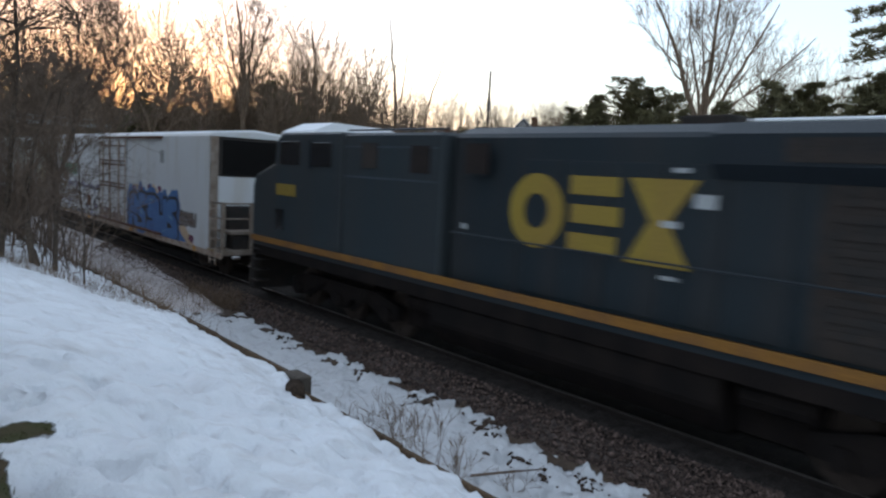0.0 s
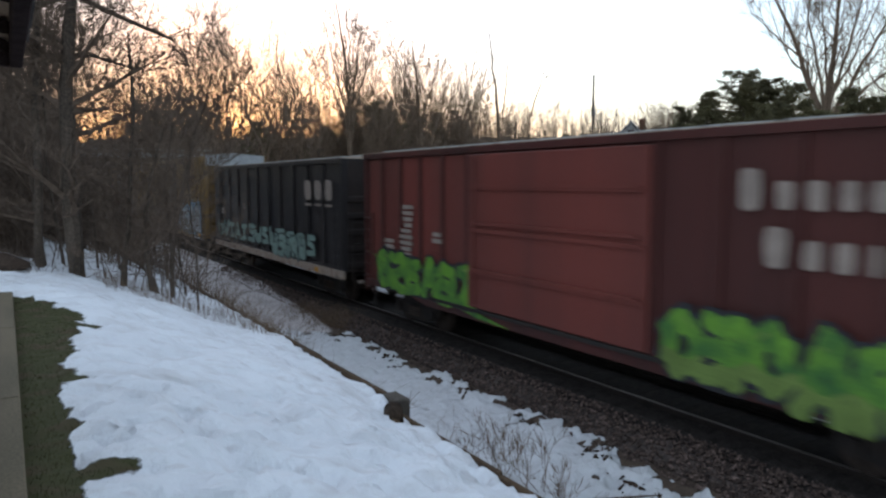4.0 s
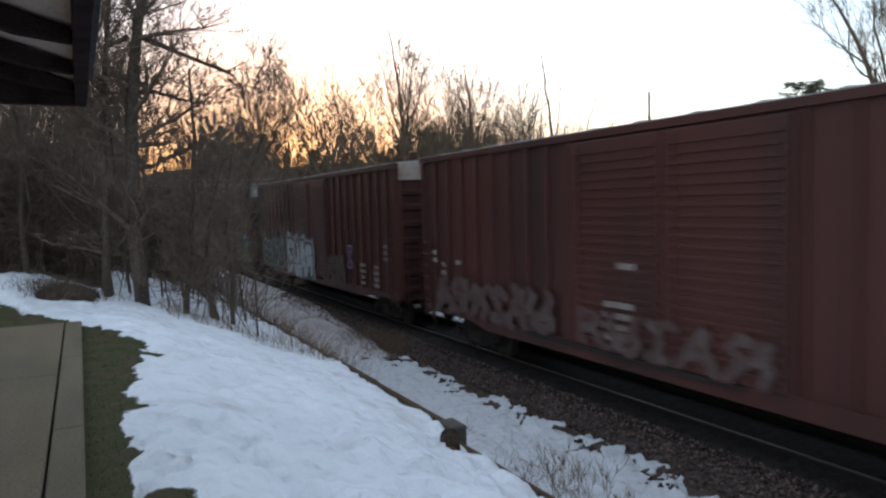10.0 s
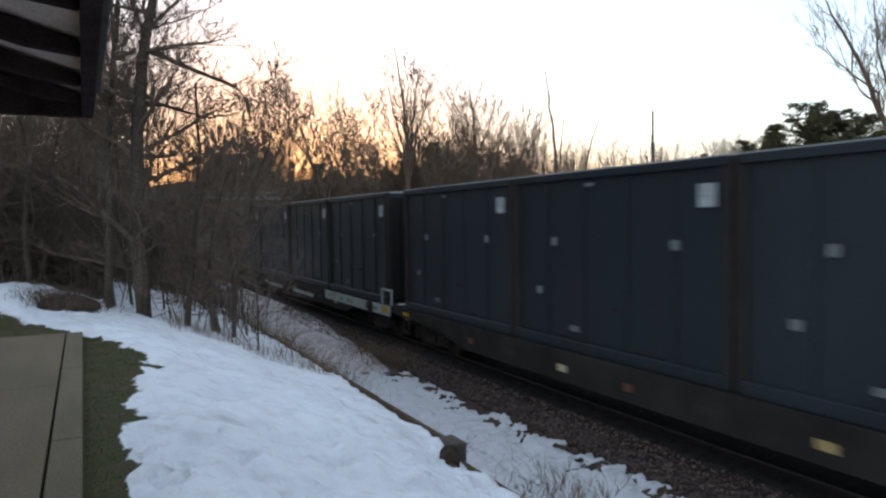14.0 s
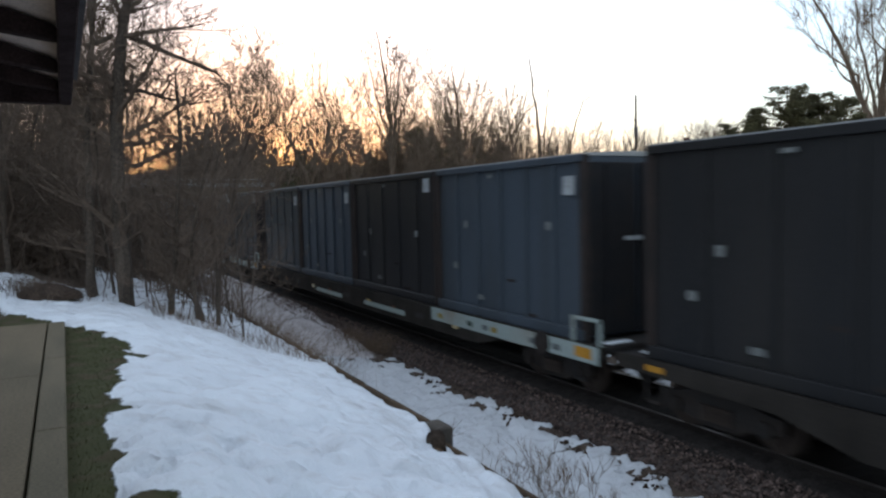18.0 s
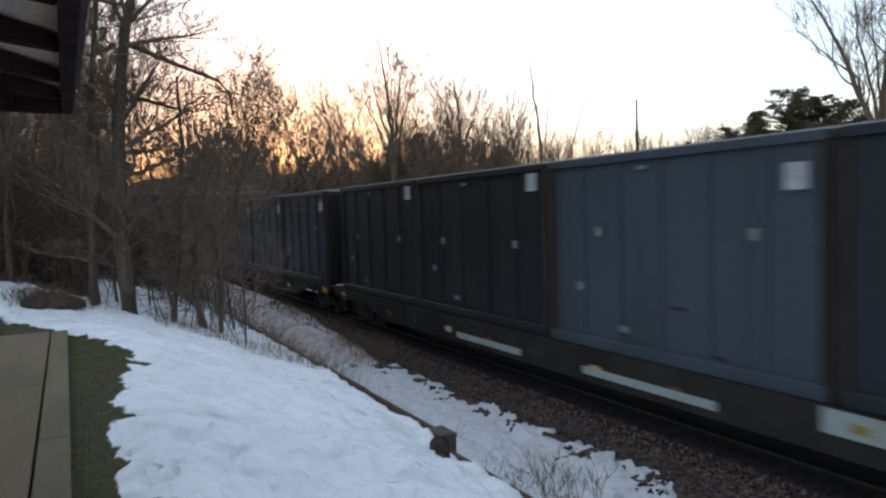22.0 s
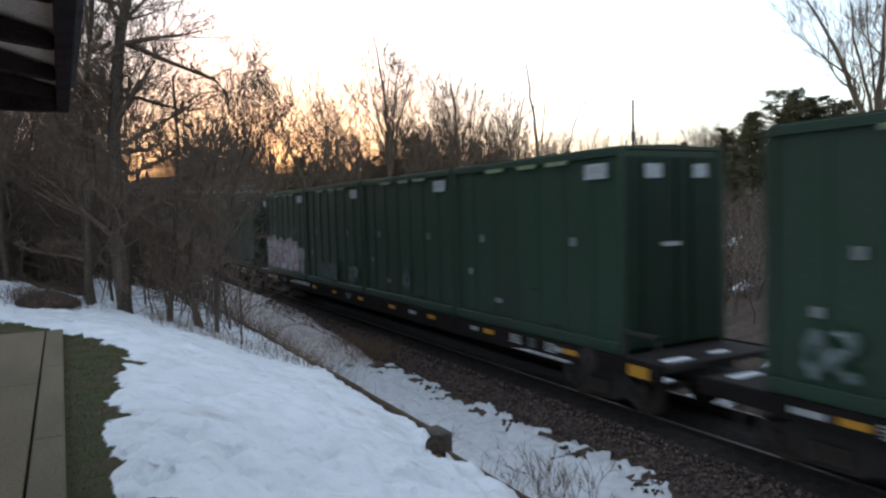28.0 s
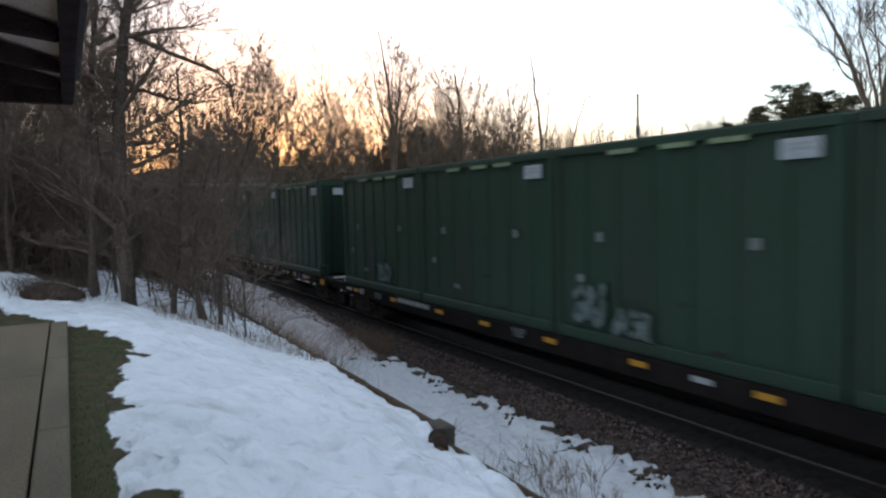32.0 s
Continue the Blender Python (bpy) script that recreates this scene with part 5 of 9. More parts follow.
def hopper():
    car, h = car_at("covered_hopper", "pale grey covered hopper car with ochre stains", 43.4, 61.7)
    running_gear(car, h, 2.2)
    x = 1.56
    half = [(1.25 + 0.31 * math.sin(math.pi * (0.5 * k / 7)) ** 0.8, 1.28 + 1.6 * k / 7) for k in range(8)] + [(1.56 - 0.16 * (k / 5) ** 2, 2.88 + 1.12 * k / 5) for k in range(1, 6)] + [(1.33, 4.16), (1.2, 4.29), (0.8, 4.45)]
    prof = [(-a_, b_) for a_, b_ in half] + [(a_, b_) for a_, b_ in reversed(half)]
    a, b = -h + 1.3, h - 1.3
    body = S()
    n = len(prof)
    # the ends slope in towards the bottom
    for y, sl in ((a, 1), (b, -1)):
        for px, pz in prof:
            body.v.append((px, y + sl * max(0, (2.8 - pz)) * 0.75, pz))
    body.f = [(i, (i + 1) % n, n + (i + 1) % n, n + i) for i in range(n)] + [tuple(reversed(range(n))), tuple(range(n, 2 * n))]
    part("body", body, M_HOPPERSIDE, car, smooth="auto")
    part("roof_plate", S().along([(-1.35, 4.16), (-1.30, 4.26), (-1.0, 4.5), (1.0, 4.5), (1.30, 4.26), (1.35, 4.16)], -h + 0.75, h - 0.75), M_HOPPER, car)
    for z in (4.0, 4.1):
        part("roof_seam", S().box(-1.46 if z < 4.05 else -1.40, -1.36, a, b, z, z + 0.03), M_GREYPLAC, car)
    part("running_board", S().box(-0.75, -0.25, -h + 0.5, h - 0.5, 4.58, 4.62).box(0.25, 0.75, -h + 0.5, h - 0.5, 4.58, 4.62), M_GREYPLAC, car)
    hm = S().box(-0.3, 0.3, -0.55, 0.55, 4.48, 4.6).mesh("hatch", M_HOPPER, bevel=0.03)
    for i in range(8):
        part("hatch", hm, None, car, at=pose(0, a + 1.0 + i * (b - a - 2.0) / 7, 0))
    part("snow_ridge", S().box(-1.18, -0.8, a, b, 4.40, 4.46), M_SNOWCAP, car)
    sill = S().along([(-1.5, 1.02), (-1.5, 1.34), (-1.38, 1.36), (-1.38, 1.0)], -h + 0.05, h - 0.05)
    part("side_sill", sill, M_HOPPER, car)
    part("side_sill", S().along([(1.38, 1.02), (1.38, 1.34), (1.5, 1.36), (1.5, 1.0)], -h + 0.05, h - 0.05), M_HOPPER, car)
    part("stain", S().box(-1.506, -1.5, -h + 0.6, -h + 6.8, 1.03, 1.27), M_OCHRE, car, "ochre wash on the sill")
    part("stain", S().box(-1.508, -1.5, -h + 0.6, -h + 6.8, 1.285, 1.335), M_RUST, car, "rust line along the sill")
    for sy in (-1, 1):
        yy = sy * (h - 0.08)
        for xx in (-1.4, -0.75, 0.75, 1.4):
            part("end_post", S().box(xx - 0.05, xx + 0.05, yy - 0.06, yy + 0.06, 0.95, 3.6), M_HOPPER, car)
        part("end_beam", S().box(-1.5, 1.5, yy - 0.1, yy + 0.1, 0.9, 1.15), M_HOPPER, car)
        part("corner_panel", S().across([(sy * h, 2.4), (sy * h, 3.6), (sy * (h - 0.25), 3.9), (sy * (h - 0.7), 4.15), (sy * (h - 1.35), 4.2), (sy * (h - 1.35), 2.9)], -1.42, -1.36), M_HOPPER, car)
        part("corner_panel", S().across([(sy * h, 2.4), (sy * h, 3.6), (sy * (h - 0.25), 3.9), (sy * (h - 0.7), 4.15), (sy * (h - 1.35), 4.2), (sy * (h - 1.35), 2.9)], 1.36, 1.42), M_HOPPER, car)
        part("ladder", ladder_mesh(2.6, 0.42, 8), M_HOPPER, car, at=pose(-1.5, sy * (h - 0.45), 1.1))
        part("slope_sheet_frame", S().across([(sy * (h - 0.2), 1.3), (sy * (h - 0.2), 1.5), (sy * (h - 1.4), 3.3), (sy * (h - 1.4), 3.1)], -1.2, 1.2), M_STEEL, car)
    for i in range(3):
        y = -4.5 + 4.5 * i
        part("outlet_gate", S().along([(-1.2, 1.3), (-0.45, 0.55), (0.45, 0.55), (1.2, 1.3)], y - 1.3, y + 1.3), M_HOPPER, car)
        part("gate_snow", S().box(-0.9, -0.6, y - 0.35, y + 0.3, 0.50, 0.54), M_SNOWCAP, car, bevel=0.02)
    for y, b_ in ((-4.4, 0.5), (-1.0, 0.42), (1.2, 0.5), (3.2, 0.4), (5.6, 0.2)):
        part("stain", S().across([(y - 0.12, 1.34), (y + 0.12, 1.34), (y + 0.09, 1.34 + b_), (y - 0.08, 1.34 + b_)], -1.462, -1.44), M_PEACHRUST, car, "peach-brown rust dribble")
    for k, (y, z) in enumerate(((6.4, 2.9), (6.2, 2.3), (-5.2, 2.1))):
        bars(car, -1.565, y, z, 0.55, 3, 0.07, 0.14, M_STENCILDARK, k)


hopper()

# maroon boxcar
car, h = boxcar("maroon boxcar with pale lettering and bright green graffiti", 62.8, 79.1, M_SPRED, 4.55, [(-2.2, 2.9)], None, 10, door_paint=M_REDDOOR, ends=M_STEEL)
for y0, y1 in ((3.12, 5.0), (5.12, 7.85)):
    part("side_panel", S().box(-1.506, -1.495, y0, y1, 1.1, 4.36), M_REDDOOR, car, "brighter red side panel")
for z in (1.9, 2.9, 3.7):
    plank_rail(car, -2.0, 2.7, z, 1.6, M_REDDOOR)
for k, (y, w_, z) in enumerate(((-3.9, 0.46, 3.67), (-4.4, 0.34, 3.6), (-4.82, 0.34, 3.6), (-5.22, 0.3, 3.6), (-5.6, 0.34, 3.6), (-6.0, 0.34, 3.6), (-6.4, 0.34, 3.6), (-6.8, 0.34, 3.6), (-4.3, 0.44, 2.92), (-4.8, 0.34, 2.85), (-5.2, 0.34, 2.85), (-5.55, 0.16, 2.85), (-5.85, 0.34, 2.85), (-6.2, 0.16, 2.85), (-6.55, 0.34, 2.85))):
    s = S()
    flat(s, blob(y, z, w_ * 0.36, 0.28 if w_ > 0.4 else 0.19, 0.03, random.Random(k), 16, 0.22), -1.575)
    part("lettering_block", s, M_CREAM, car, "pale block of worn lettering")
for k, (y, z, n, w_) in enumerate(((5.6, 3.2, 4, 0.55), (5.7, 2.6, 5, 0.7), (6.6, 2.3, 3, 0.5), (4.2, 2.6, 2, 0.5), (1.4, 2.3, 3, 1.4), (-0.6, 1.9, 4, 1.5), (6.9, 1.9, 3, 0.6))):
    bars(car, -1.575, y, z, w_, n, 0.10, 0.15, M_CREAM if k < 4 else P_FADED, k)
graffiti(car, -1.575, 2.6, 7.3, 1.0, 1.9, P_LIME, P_BLACK, 21, 6, None, P_OLIVE, fat=1.25, ragged=0.12)
graffiti(car, -1.6, -7.6, -2.5, 0.85, 1.9, P_LIME, P_BLACK, 22, 7, None, P_OLIVE, lower=P_OLIVE, fat=1.3, ragged=0.12)
for q in ([(7.9, 1.9), (2.6, 0.85), (1.4, 0.8), (3.4, 1.1), (5.2, 1.25)], [(-2.2, 1.0), (-7.6, 0.8), (-7.4, 1.0), (-4.0, 1.15)]):
    s = S()
    flat(s, q, -1.58)
    part("paint_sweep", s, P_LIME, car, "bright green sweep of spray paint")

# black high-sided car
car, h = boxcar("sooty black high-sided car with pale emblem and mint graffiti", 80.6, 95.6, M_BLACKCAR, 4.5, [(6.4, 6.6)], None, 20, sill_z=1.05, ends=M_GRIMESHADE)
for k in range(3):
    y = -6.5 + k * 0.87
    for q in (blob(y, 3.52, 0.30, 0.32, 0.04, random.Random(k), 16, 0.3), [(y - 0.28, 3.08), (y + 0.28, 3.08), (y + 0.28, 3.0), (y - 0.28, 3.0)]):
        s = S()
        flat(s, q, -1.585)
        part("emblem_block", s, M_CREAM, car, "pale block of an emblem")
graffiti(car, -1.58, -5.4, 6.9, 1.35, 2.05, P_MINT, P_BLACK, 31, 13, None, P_MINT)
graffiti(car, -1.59, -4.5, -1.0, 1.1, 1.9, P_MINT, P_BLACK, 32, 5, None, P_WHITE)
part("side_sill", S().box(-1.6, -1.5, -h, h, 0.85, 1.1), M_RUSTY, car, "pale rusty lower sill")
part("reflector", S().box(-1.62, -1.6, -5.6, -5.3, 0.88, 1.04), M_ORANGE, car)
bars(car, -1.58, 6.0, 2.6, 0.6, 2, 0.1, 0.15, M_CREAM, 3)
bars(car, -1.58, 2.6, 2.9, 0.3, 2, 0.1, 0.15, M_CREAM, 4)


# yellow boxcars with black doors
M_STENCILBROWN = mat("stencil_brown", (0.07, 0.045, 0.02), 0.7, var=0.3, scale=5, fine=40, bump=0)


M_TAN = mat("boxcar_faded_tan", (0.245, 0.150, 0.056), 0.4, var=0.22, scale=0.8, fine=50, tint=(0.190, 0.112, 0.044), stretch=V, spec=0.14)
# end colour of the yellow cars: grime plus painted shade
M_OCHREEND = mat("grimy_shaded_yellow_end", (0.17, 0.098, 0.028), 0.65, var=0.3, scale=1.2, fine=40, tint=(0.085, 0.055, 0.025), spec=0.12)
P_DUSKBROWN = mat("paint_dusky_brown", (0.06, 0.04, 0.03), 0.6, var=0.35, scale=2, fine=25, bump=0)


def yellow_car(p0, p1, seed, first):
    paint = M_TAN if first else M_YELLOW
    car, h = boxcar("tall yellow boxcar with black double doors and graffiti", p0, p1, paint, 5.11, [(-2.45, 0.0), (0.0, 2.45)], M_PLACARD, 14, door_paint=M_YDARK, ends=M_OCHREEND)
    for y0, y1 in ((-h + 0.9, -3.0), (3.0, h - 0.9)):
        for z in (4.21, 2.87):
            plank_rail(car, y0, y1, z, 1.56, paint)
    # crossed red and blue bars
    cy, cz = (6.72, 3.66) if first else (5.79, 3.66)
    for m, blue in ((P_DULLBLUE if first else P_DUSKBLUE, True), (P_FADEDRED if first else P_RED, False)):
        s = S()
        for sy in (-1, 1):
            for sz in (-1, 1):
                if blue:
                    q = [(0.60, 0.42), (0.34, 0.42), (-0.02, 0.06), (0.10, -0.02)]
                else:
                    q = [(0.62, 0.34), (0.62, 0.17), (0.12, -0.03), (0.02, 0.08)]
                flat(s, [(cy + 1.12 * sy * u, cz + 1.12 * sz * v) for u, v in q], -1.585 if blue else -1.59)
        part("emblem", s, m, car, "crossed bar emblem")
    s = S()
    for y, z, a, b in ((-5.78, 4.03, 1.6, 0.12), (-5.2, 3.72, 0.2, 0.42), (-5.8, 3.72, 0.2, 0.42), (-6.35, 3.72, 0.24, 0.40)):
        s.box(-1.585, -1.575, y - a / 2, y + a / 2, z - b / 2, z + b / 2)
    part("wordmark", s, M_RED, car, "faded red block shapes")
    for k, (y, z, n_, w_) in enumerate(((cy - 1.15, 3.55, 2, 0.5), (cy + 1.1, 3.55, 2, 0.45), (6.6, 2.55, 2, 0.55), (5.6, 2.5, 2, 0.6), (6.7, 2.05, 2, 0.4), (5.4, 2.0, 2, 0.5), (-5.0, 3.1, 1, 2.2), (5.2, 4.35, 1, 0.5))):
        bars(car, -1.57, y, z, w_, n_, 0.08, 0.14, M_STENCILBROWN, k + seed)
    for k, (y, z, n_, w_) in enumerate(((1.3, 4.45, 6, 0.95), (-1.3, 4.45, 5, 0.85), (-0.7, 2.3, 4, 0.6), (1.2, 2.5, 4, 0.55), (1.6, 1.8, 3, 0.5), (-1.7, 1.9, 4, 0.6), (0.4, 2.7, 1, 0.35))):
        bars(car, -1.62, y, z, w_, n_, 0.06, 0.12, M_GREYPLAC, k + seed)
    if first:
        graffiti(car, -1.585, 2.7, 7.4, 0.92, 2.25, P_DUSKBROWN, P_DARKGREEN, 41, 5, None, P_TEAL, fat=1.5, ragged=0.25)
        graffiti(car, -1.615, 2.9, 7.2, 0.92, 1.5, P_DARKGREEN, P_DUSKBROWN, 43, 6, None, P_TEAL, fat=1.1, ragged=0.25)
        s = S()
        flat(s, blob(6.9, 1.45, 0.35, 0.1, 0.06, random.Random(3), 14), -1.62)
        part("paint_dab", s, M_GOLD, car, "yellow dash of spray paint")
        graffiti(car, -1.585, -8.2, -3.1, 1.05, 2.5, P_WHITE, P_TEAL, 42, 4, P_SKY, P_SKY)
        s = S()
        flat(s, blob(8.05, 2.06, 0.17, 0.2, 0.22, random.Random(1)), -1.6)
        flat(s, blob(7.86, 1.84, 0.12, 0.10, 0.25, random.Random(6)), -1.6)
        flat(s, blob(8.14, 1.72, 0.08, 0.12, 0.25, random.Random(7)), -1.6)
        part("paint_dab", s, P_WHITE, car, "white dab of spray paint")
    else:
        graffiti(car, -1.585, -7.6, -2.7, 0.95, 2.25, P_GREYWHITE, M_STENCILDARK, 44, 6, None, P_WHITE, fat=1.5, ragged=0.25)
        graffiti(car, -1.583, 5.6, 8.5, 0.92, 1.7, P_GREEN, P_BRANDGREEN, 47, 4, P_GREEN, P_GREEN, fat=0.8, ragged=0.8)
        graffiti(car, -1.64, 1.1, 2.1, 0.9, 1.5, P_DARKGREEN, P_OLIVE, 48, 2, None, P_GREEN, ragged=0.3)
        # tall upright letters, white below and dark red between them above
        rg = random.Random(46)
        for i in range(8):
            dark, bright, wine = S(), S(), S()
            y, lean_ = 2.12 + i * 0.37, rg.uniform(-0.05, 0.05)
            z0, z1 = 0.84 + rg.uniform(-0.03, 0.06), 2.12 + rg.uniform(-0.12, 0.12)
            for s, w_, d in ((dark, 0.19, 0.0), (bright, 0.085, 0.006)):
                flat(s, [(y - w_, z1 + d), (y + w_, z1 + 0.03), (y + w_ + lean_, z0 + rg.uniform(0, 0.08)), (y - w_ * 0.7 + lean_, z0 - 0.04)], -1.645 - d - 0.0006 * i)
            if i % 4 != 3:
                a, b = rg.uniform(1.45, 1.6), rg.uniform(1.9, 2.12)
                flat(wine, [(y + 0.05, b), (y + 0.40, b - 0.05), (y + 0.38, a), (y + 0.07, a + 0.04)], -1.66 - 0.0006 * i)
            if i in (1, 4, 6):
                flat(bright, [(y - 0.1, 1.40), (y + 0.42, 1.44), (y + 0.42, 1.36), (y - 0.1, 1.33)], -1.668)
            letter = part("letter", dark, P_BLACK, car, "tall white and wine-red spray-painted letter")
            part("letter_fill", bright, P_WHITE, letter)
            if wine.f:
                part("letter_core", wine, P_MAGENTA, letter)
        for y, z, a, b in ((3.15, 1.28, 0.11, 0.2), (6.75, 1.45, 0.12, 0.17)):
            s = S()
            flat(s, blob(y, z, a, b, 0.03, rg, 12), -1.674)
            part("paint_dab", s, M_GOLD, car, "yellow dash of spray paint")
    part("sill_step", S().box(-1.64, -1.52, -3.6, 3.6, 0.8, 0.96), paint, car)
    for y in (-8.0, -4.0, 4.0, 8.0):
        part("reflector", S().box(-1.63, -1.6, y - 0.2, y + 0.2, 0.96, 1.1), M_ORANGE, car)


yellow_car(97.6, 116.0, 1, True)
yellow_car(117.5, 136.0, 2, False)


# white tank car
M_RAILING = mat("railing_paint", (0.46, 0.43, 0.39), 0.6, var=0.25, scale=4, fine=40, tint=(0.28, 0.18, 0.12), cover=0.3)
M_ENDBAND = mat("faded_band", (0.36, 0.30, 0.25), 0.8, var=0.3, scale=2.2, fine=30, tint=(0.17, 0.085, 0.065), cover=0.42)
def tank_car():
    car, h = car_at("tank_car", "white tank car with a rusty streak below the top hatch", 136.9, 151.5)
    running_gear(car, h, 2.0)
    cz, r0 = 2.42, 1.42
    a, b = -h + 0.95, h - 0.95
    ys = [a, a + 0.05, a + 0.18, a + 0.38, a + 0.62] + [b - 0.62, b - 0.38, b - 0.18, b - 0.05, b]
    rs = [0.25, 0.62, 1.0, 1.26, r0] + [r0, 1.26, 1.0, 0.62, 0.25]
    part("tank", S().tube([(0, y, cz) for y in ys], rs, 40), M_TANK, car, smooth=True)
    # hatch platform, railing and housing
    part("walkway", S().box(-1.15, 1.15, -1.3, 0.7, 3.84, 3.9), M_RAILING, car)
    part("walkway_edge", S().box(-1.17, -1.13, -1.3, 0.7, 3.8, 3.98).box(1.13, 1.17, -1.3, 0.7, 3.8, 3.98).box(-1.13, 1.13, -1.33, -1.29, 3.8, 3.98).box(-1.13, 1.13, 0.69, 0.73, 3.8, 3.98), M_RAILING, car)
    for xx in (-1.12, 1.12):
        for y in (-1.25, 0.65):
            part("railing_post", S().box(xx - 0.04, xx + 0.04, y - 0.04, y + 0.04, 3.9, 4.75), M_RAILING, car)
        part("railing", S().box(xx - 0.03, xx + 0.03, -1.3, 0.7, 4.68, 4.74), M_RAILING, car)
    for y in (-1.25, 0.65):
        part("railing", S().box(-1.12, 1.12, y - 0.03, y + 0.03, 4.68, 4.74), M_RAILING, car)
    part("valve_housing", S().tube([(0, -0.3, 3.8), (0, -0.3, 4.42), (0, -0.3, 4.46)], [0.55, 0.55, 0.5], 16), M_PEACH_METAL, car, "cream valve housing")
    part("valve_cover", S().tube([(0, -0.3, 4.46), (0, -0.3, 4.54)], [0.6, 0.58], 16), M_RUSTY, car)
    part("ladder", ladder_mesh(2.9, 0.5, 9), M_PEACHRUST, car, "rust-washed ladder", at=pose(-1.5, -0.05, 0.95))
    # lower walkway, saddles, end rails
    part("side_rail", S().tube([(-1.5, -h + 0.15, 1.05), (-1.5, h - 0.15, 1.05)], 0.024, 6), M_RAILING, car)
    part("side_walkway", S().box(-1.45, -1.05, -h, h, 0.86, 0.92), M_STEEL, car)
    for ya, yb in ((-h + 2.9, -h + 4.4), (-h + 4.9, -h + 5.6), (-0.6, 1.1), (1.7, 2.3), (h - 4.2, h - 2.6)):
        part("walkway_snow", S().box(-1.36, -1.14, ya, yb, 0.92, 0.955), M_SNOWCAP, car, "snow along the walkway", bevel=0.015)
    for y in (a + 1.4, b - 1.4):
        part("saddle", S().along([(-1.3, 0.95), (-1.15, 1.65), (1.15, 1.65), (1.3, 0.95)], y - 0.18, y + 0.18), M_RAILING, car)
    for sy in (-1, 1):
        yy = sy * (h - 0.15)
        part("end_platform", S().box(-1.5, 1.5, min(sy * h, sy * (h - 0.7)), max(sy * h, sy * (h - 0.7)), 0.82, 0.92), M_STEEL, car)
        part("end_snow", S().box(-1.35, 1.3, sy * (h - 0.35) - 0.2, sy * (h - 0.35) + 0.2, 0.92, 0.99), M_SNOWCAP, car, bevel=0.03)
        for xx in (-1.45, 1.45):
            part("end_rail", S().tube([(xx, yy, 0.9), (xx, yy, 1.95), (xx, yy - sy * 0.55, 1.98), (xx, yy - sy * 0.9, 1.2)], 0.03, 6), M_RUSTY, car)
        part("step", S().box(-1.55, -1.45, yy - 0.25, yy + 0.25, 0.4, 0.46), M_STEEL, car)
    part("outlet_valve", S().tube([(0, 0.3, 0.7), (0, 0.3, 1.05)], 0.25, 10), M_STEEL, car)
    # lettering as bars that follow the shell
    def on_shell(y0, y1, z0, z1, m, nm="stencil"):
        s = S()
        q = []
        for i in range(5):
            z = z0 + (z1 - z0) * i / 4
            q.append((-math.sqrt(max(0.01, (r0 + 0.012) ** 2 - (z - cz) ** 2)), z))
        for x_, z in q:
            s.v += [(x_, y0, z), (x_, y1, z)]
        s.f = [(2 * i, 2 * i + 1, 2 * i + 3, 2 * i + 2) for i in range(4)]
        part(nm, s, m, car)
    on_shell(4.55, 5.1, 2.1, 2.28, M_GREYPLAC)
    on_shell(3.2, 4.3, 2.08, 2.28, M_GREYPLAC)
    on_shell(2.75, 2.95, 1.9, 2.6, M_OCHRE, "stain")
    for i in range(3):
        on_shell(3.3, 4.9, 1.86 - 0.08 * i, 1.9 - 0.08 * i, M_GREYPLAC)
        on_shell(1.5, 2.4, 1.8 - 0.09 * i, 1.84 - 0.09 * i, M_GREYPLAC)
        on_shell(-2.4, -1.6, 1.86 - 0.09 * i, 1.9 - 0.09 * i, M_GREYPLAC)
    on_shell(-2.05, -1.35, 2.09, 2.44, M_GOLD, "placard")
    on_shell(-5.5, -4.45, 2.16, 2.6, M_GREYPLAC, "stencil_panel")
    on_shell(-5.8, -5.58, 2.06, 2.91, M_OCHRE, "stain")
    on_shell(-2.3, -2.12, 2.35, 2.6, M_OCHRE, "stain")
    on_shell(-4.26, -2.98, 1.96, 2.05, M_GREYPLAC)
    on_shell(-5.2, -4.7, 1.5, 1.62, M_STEEL)


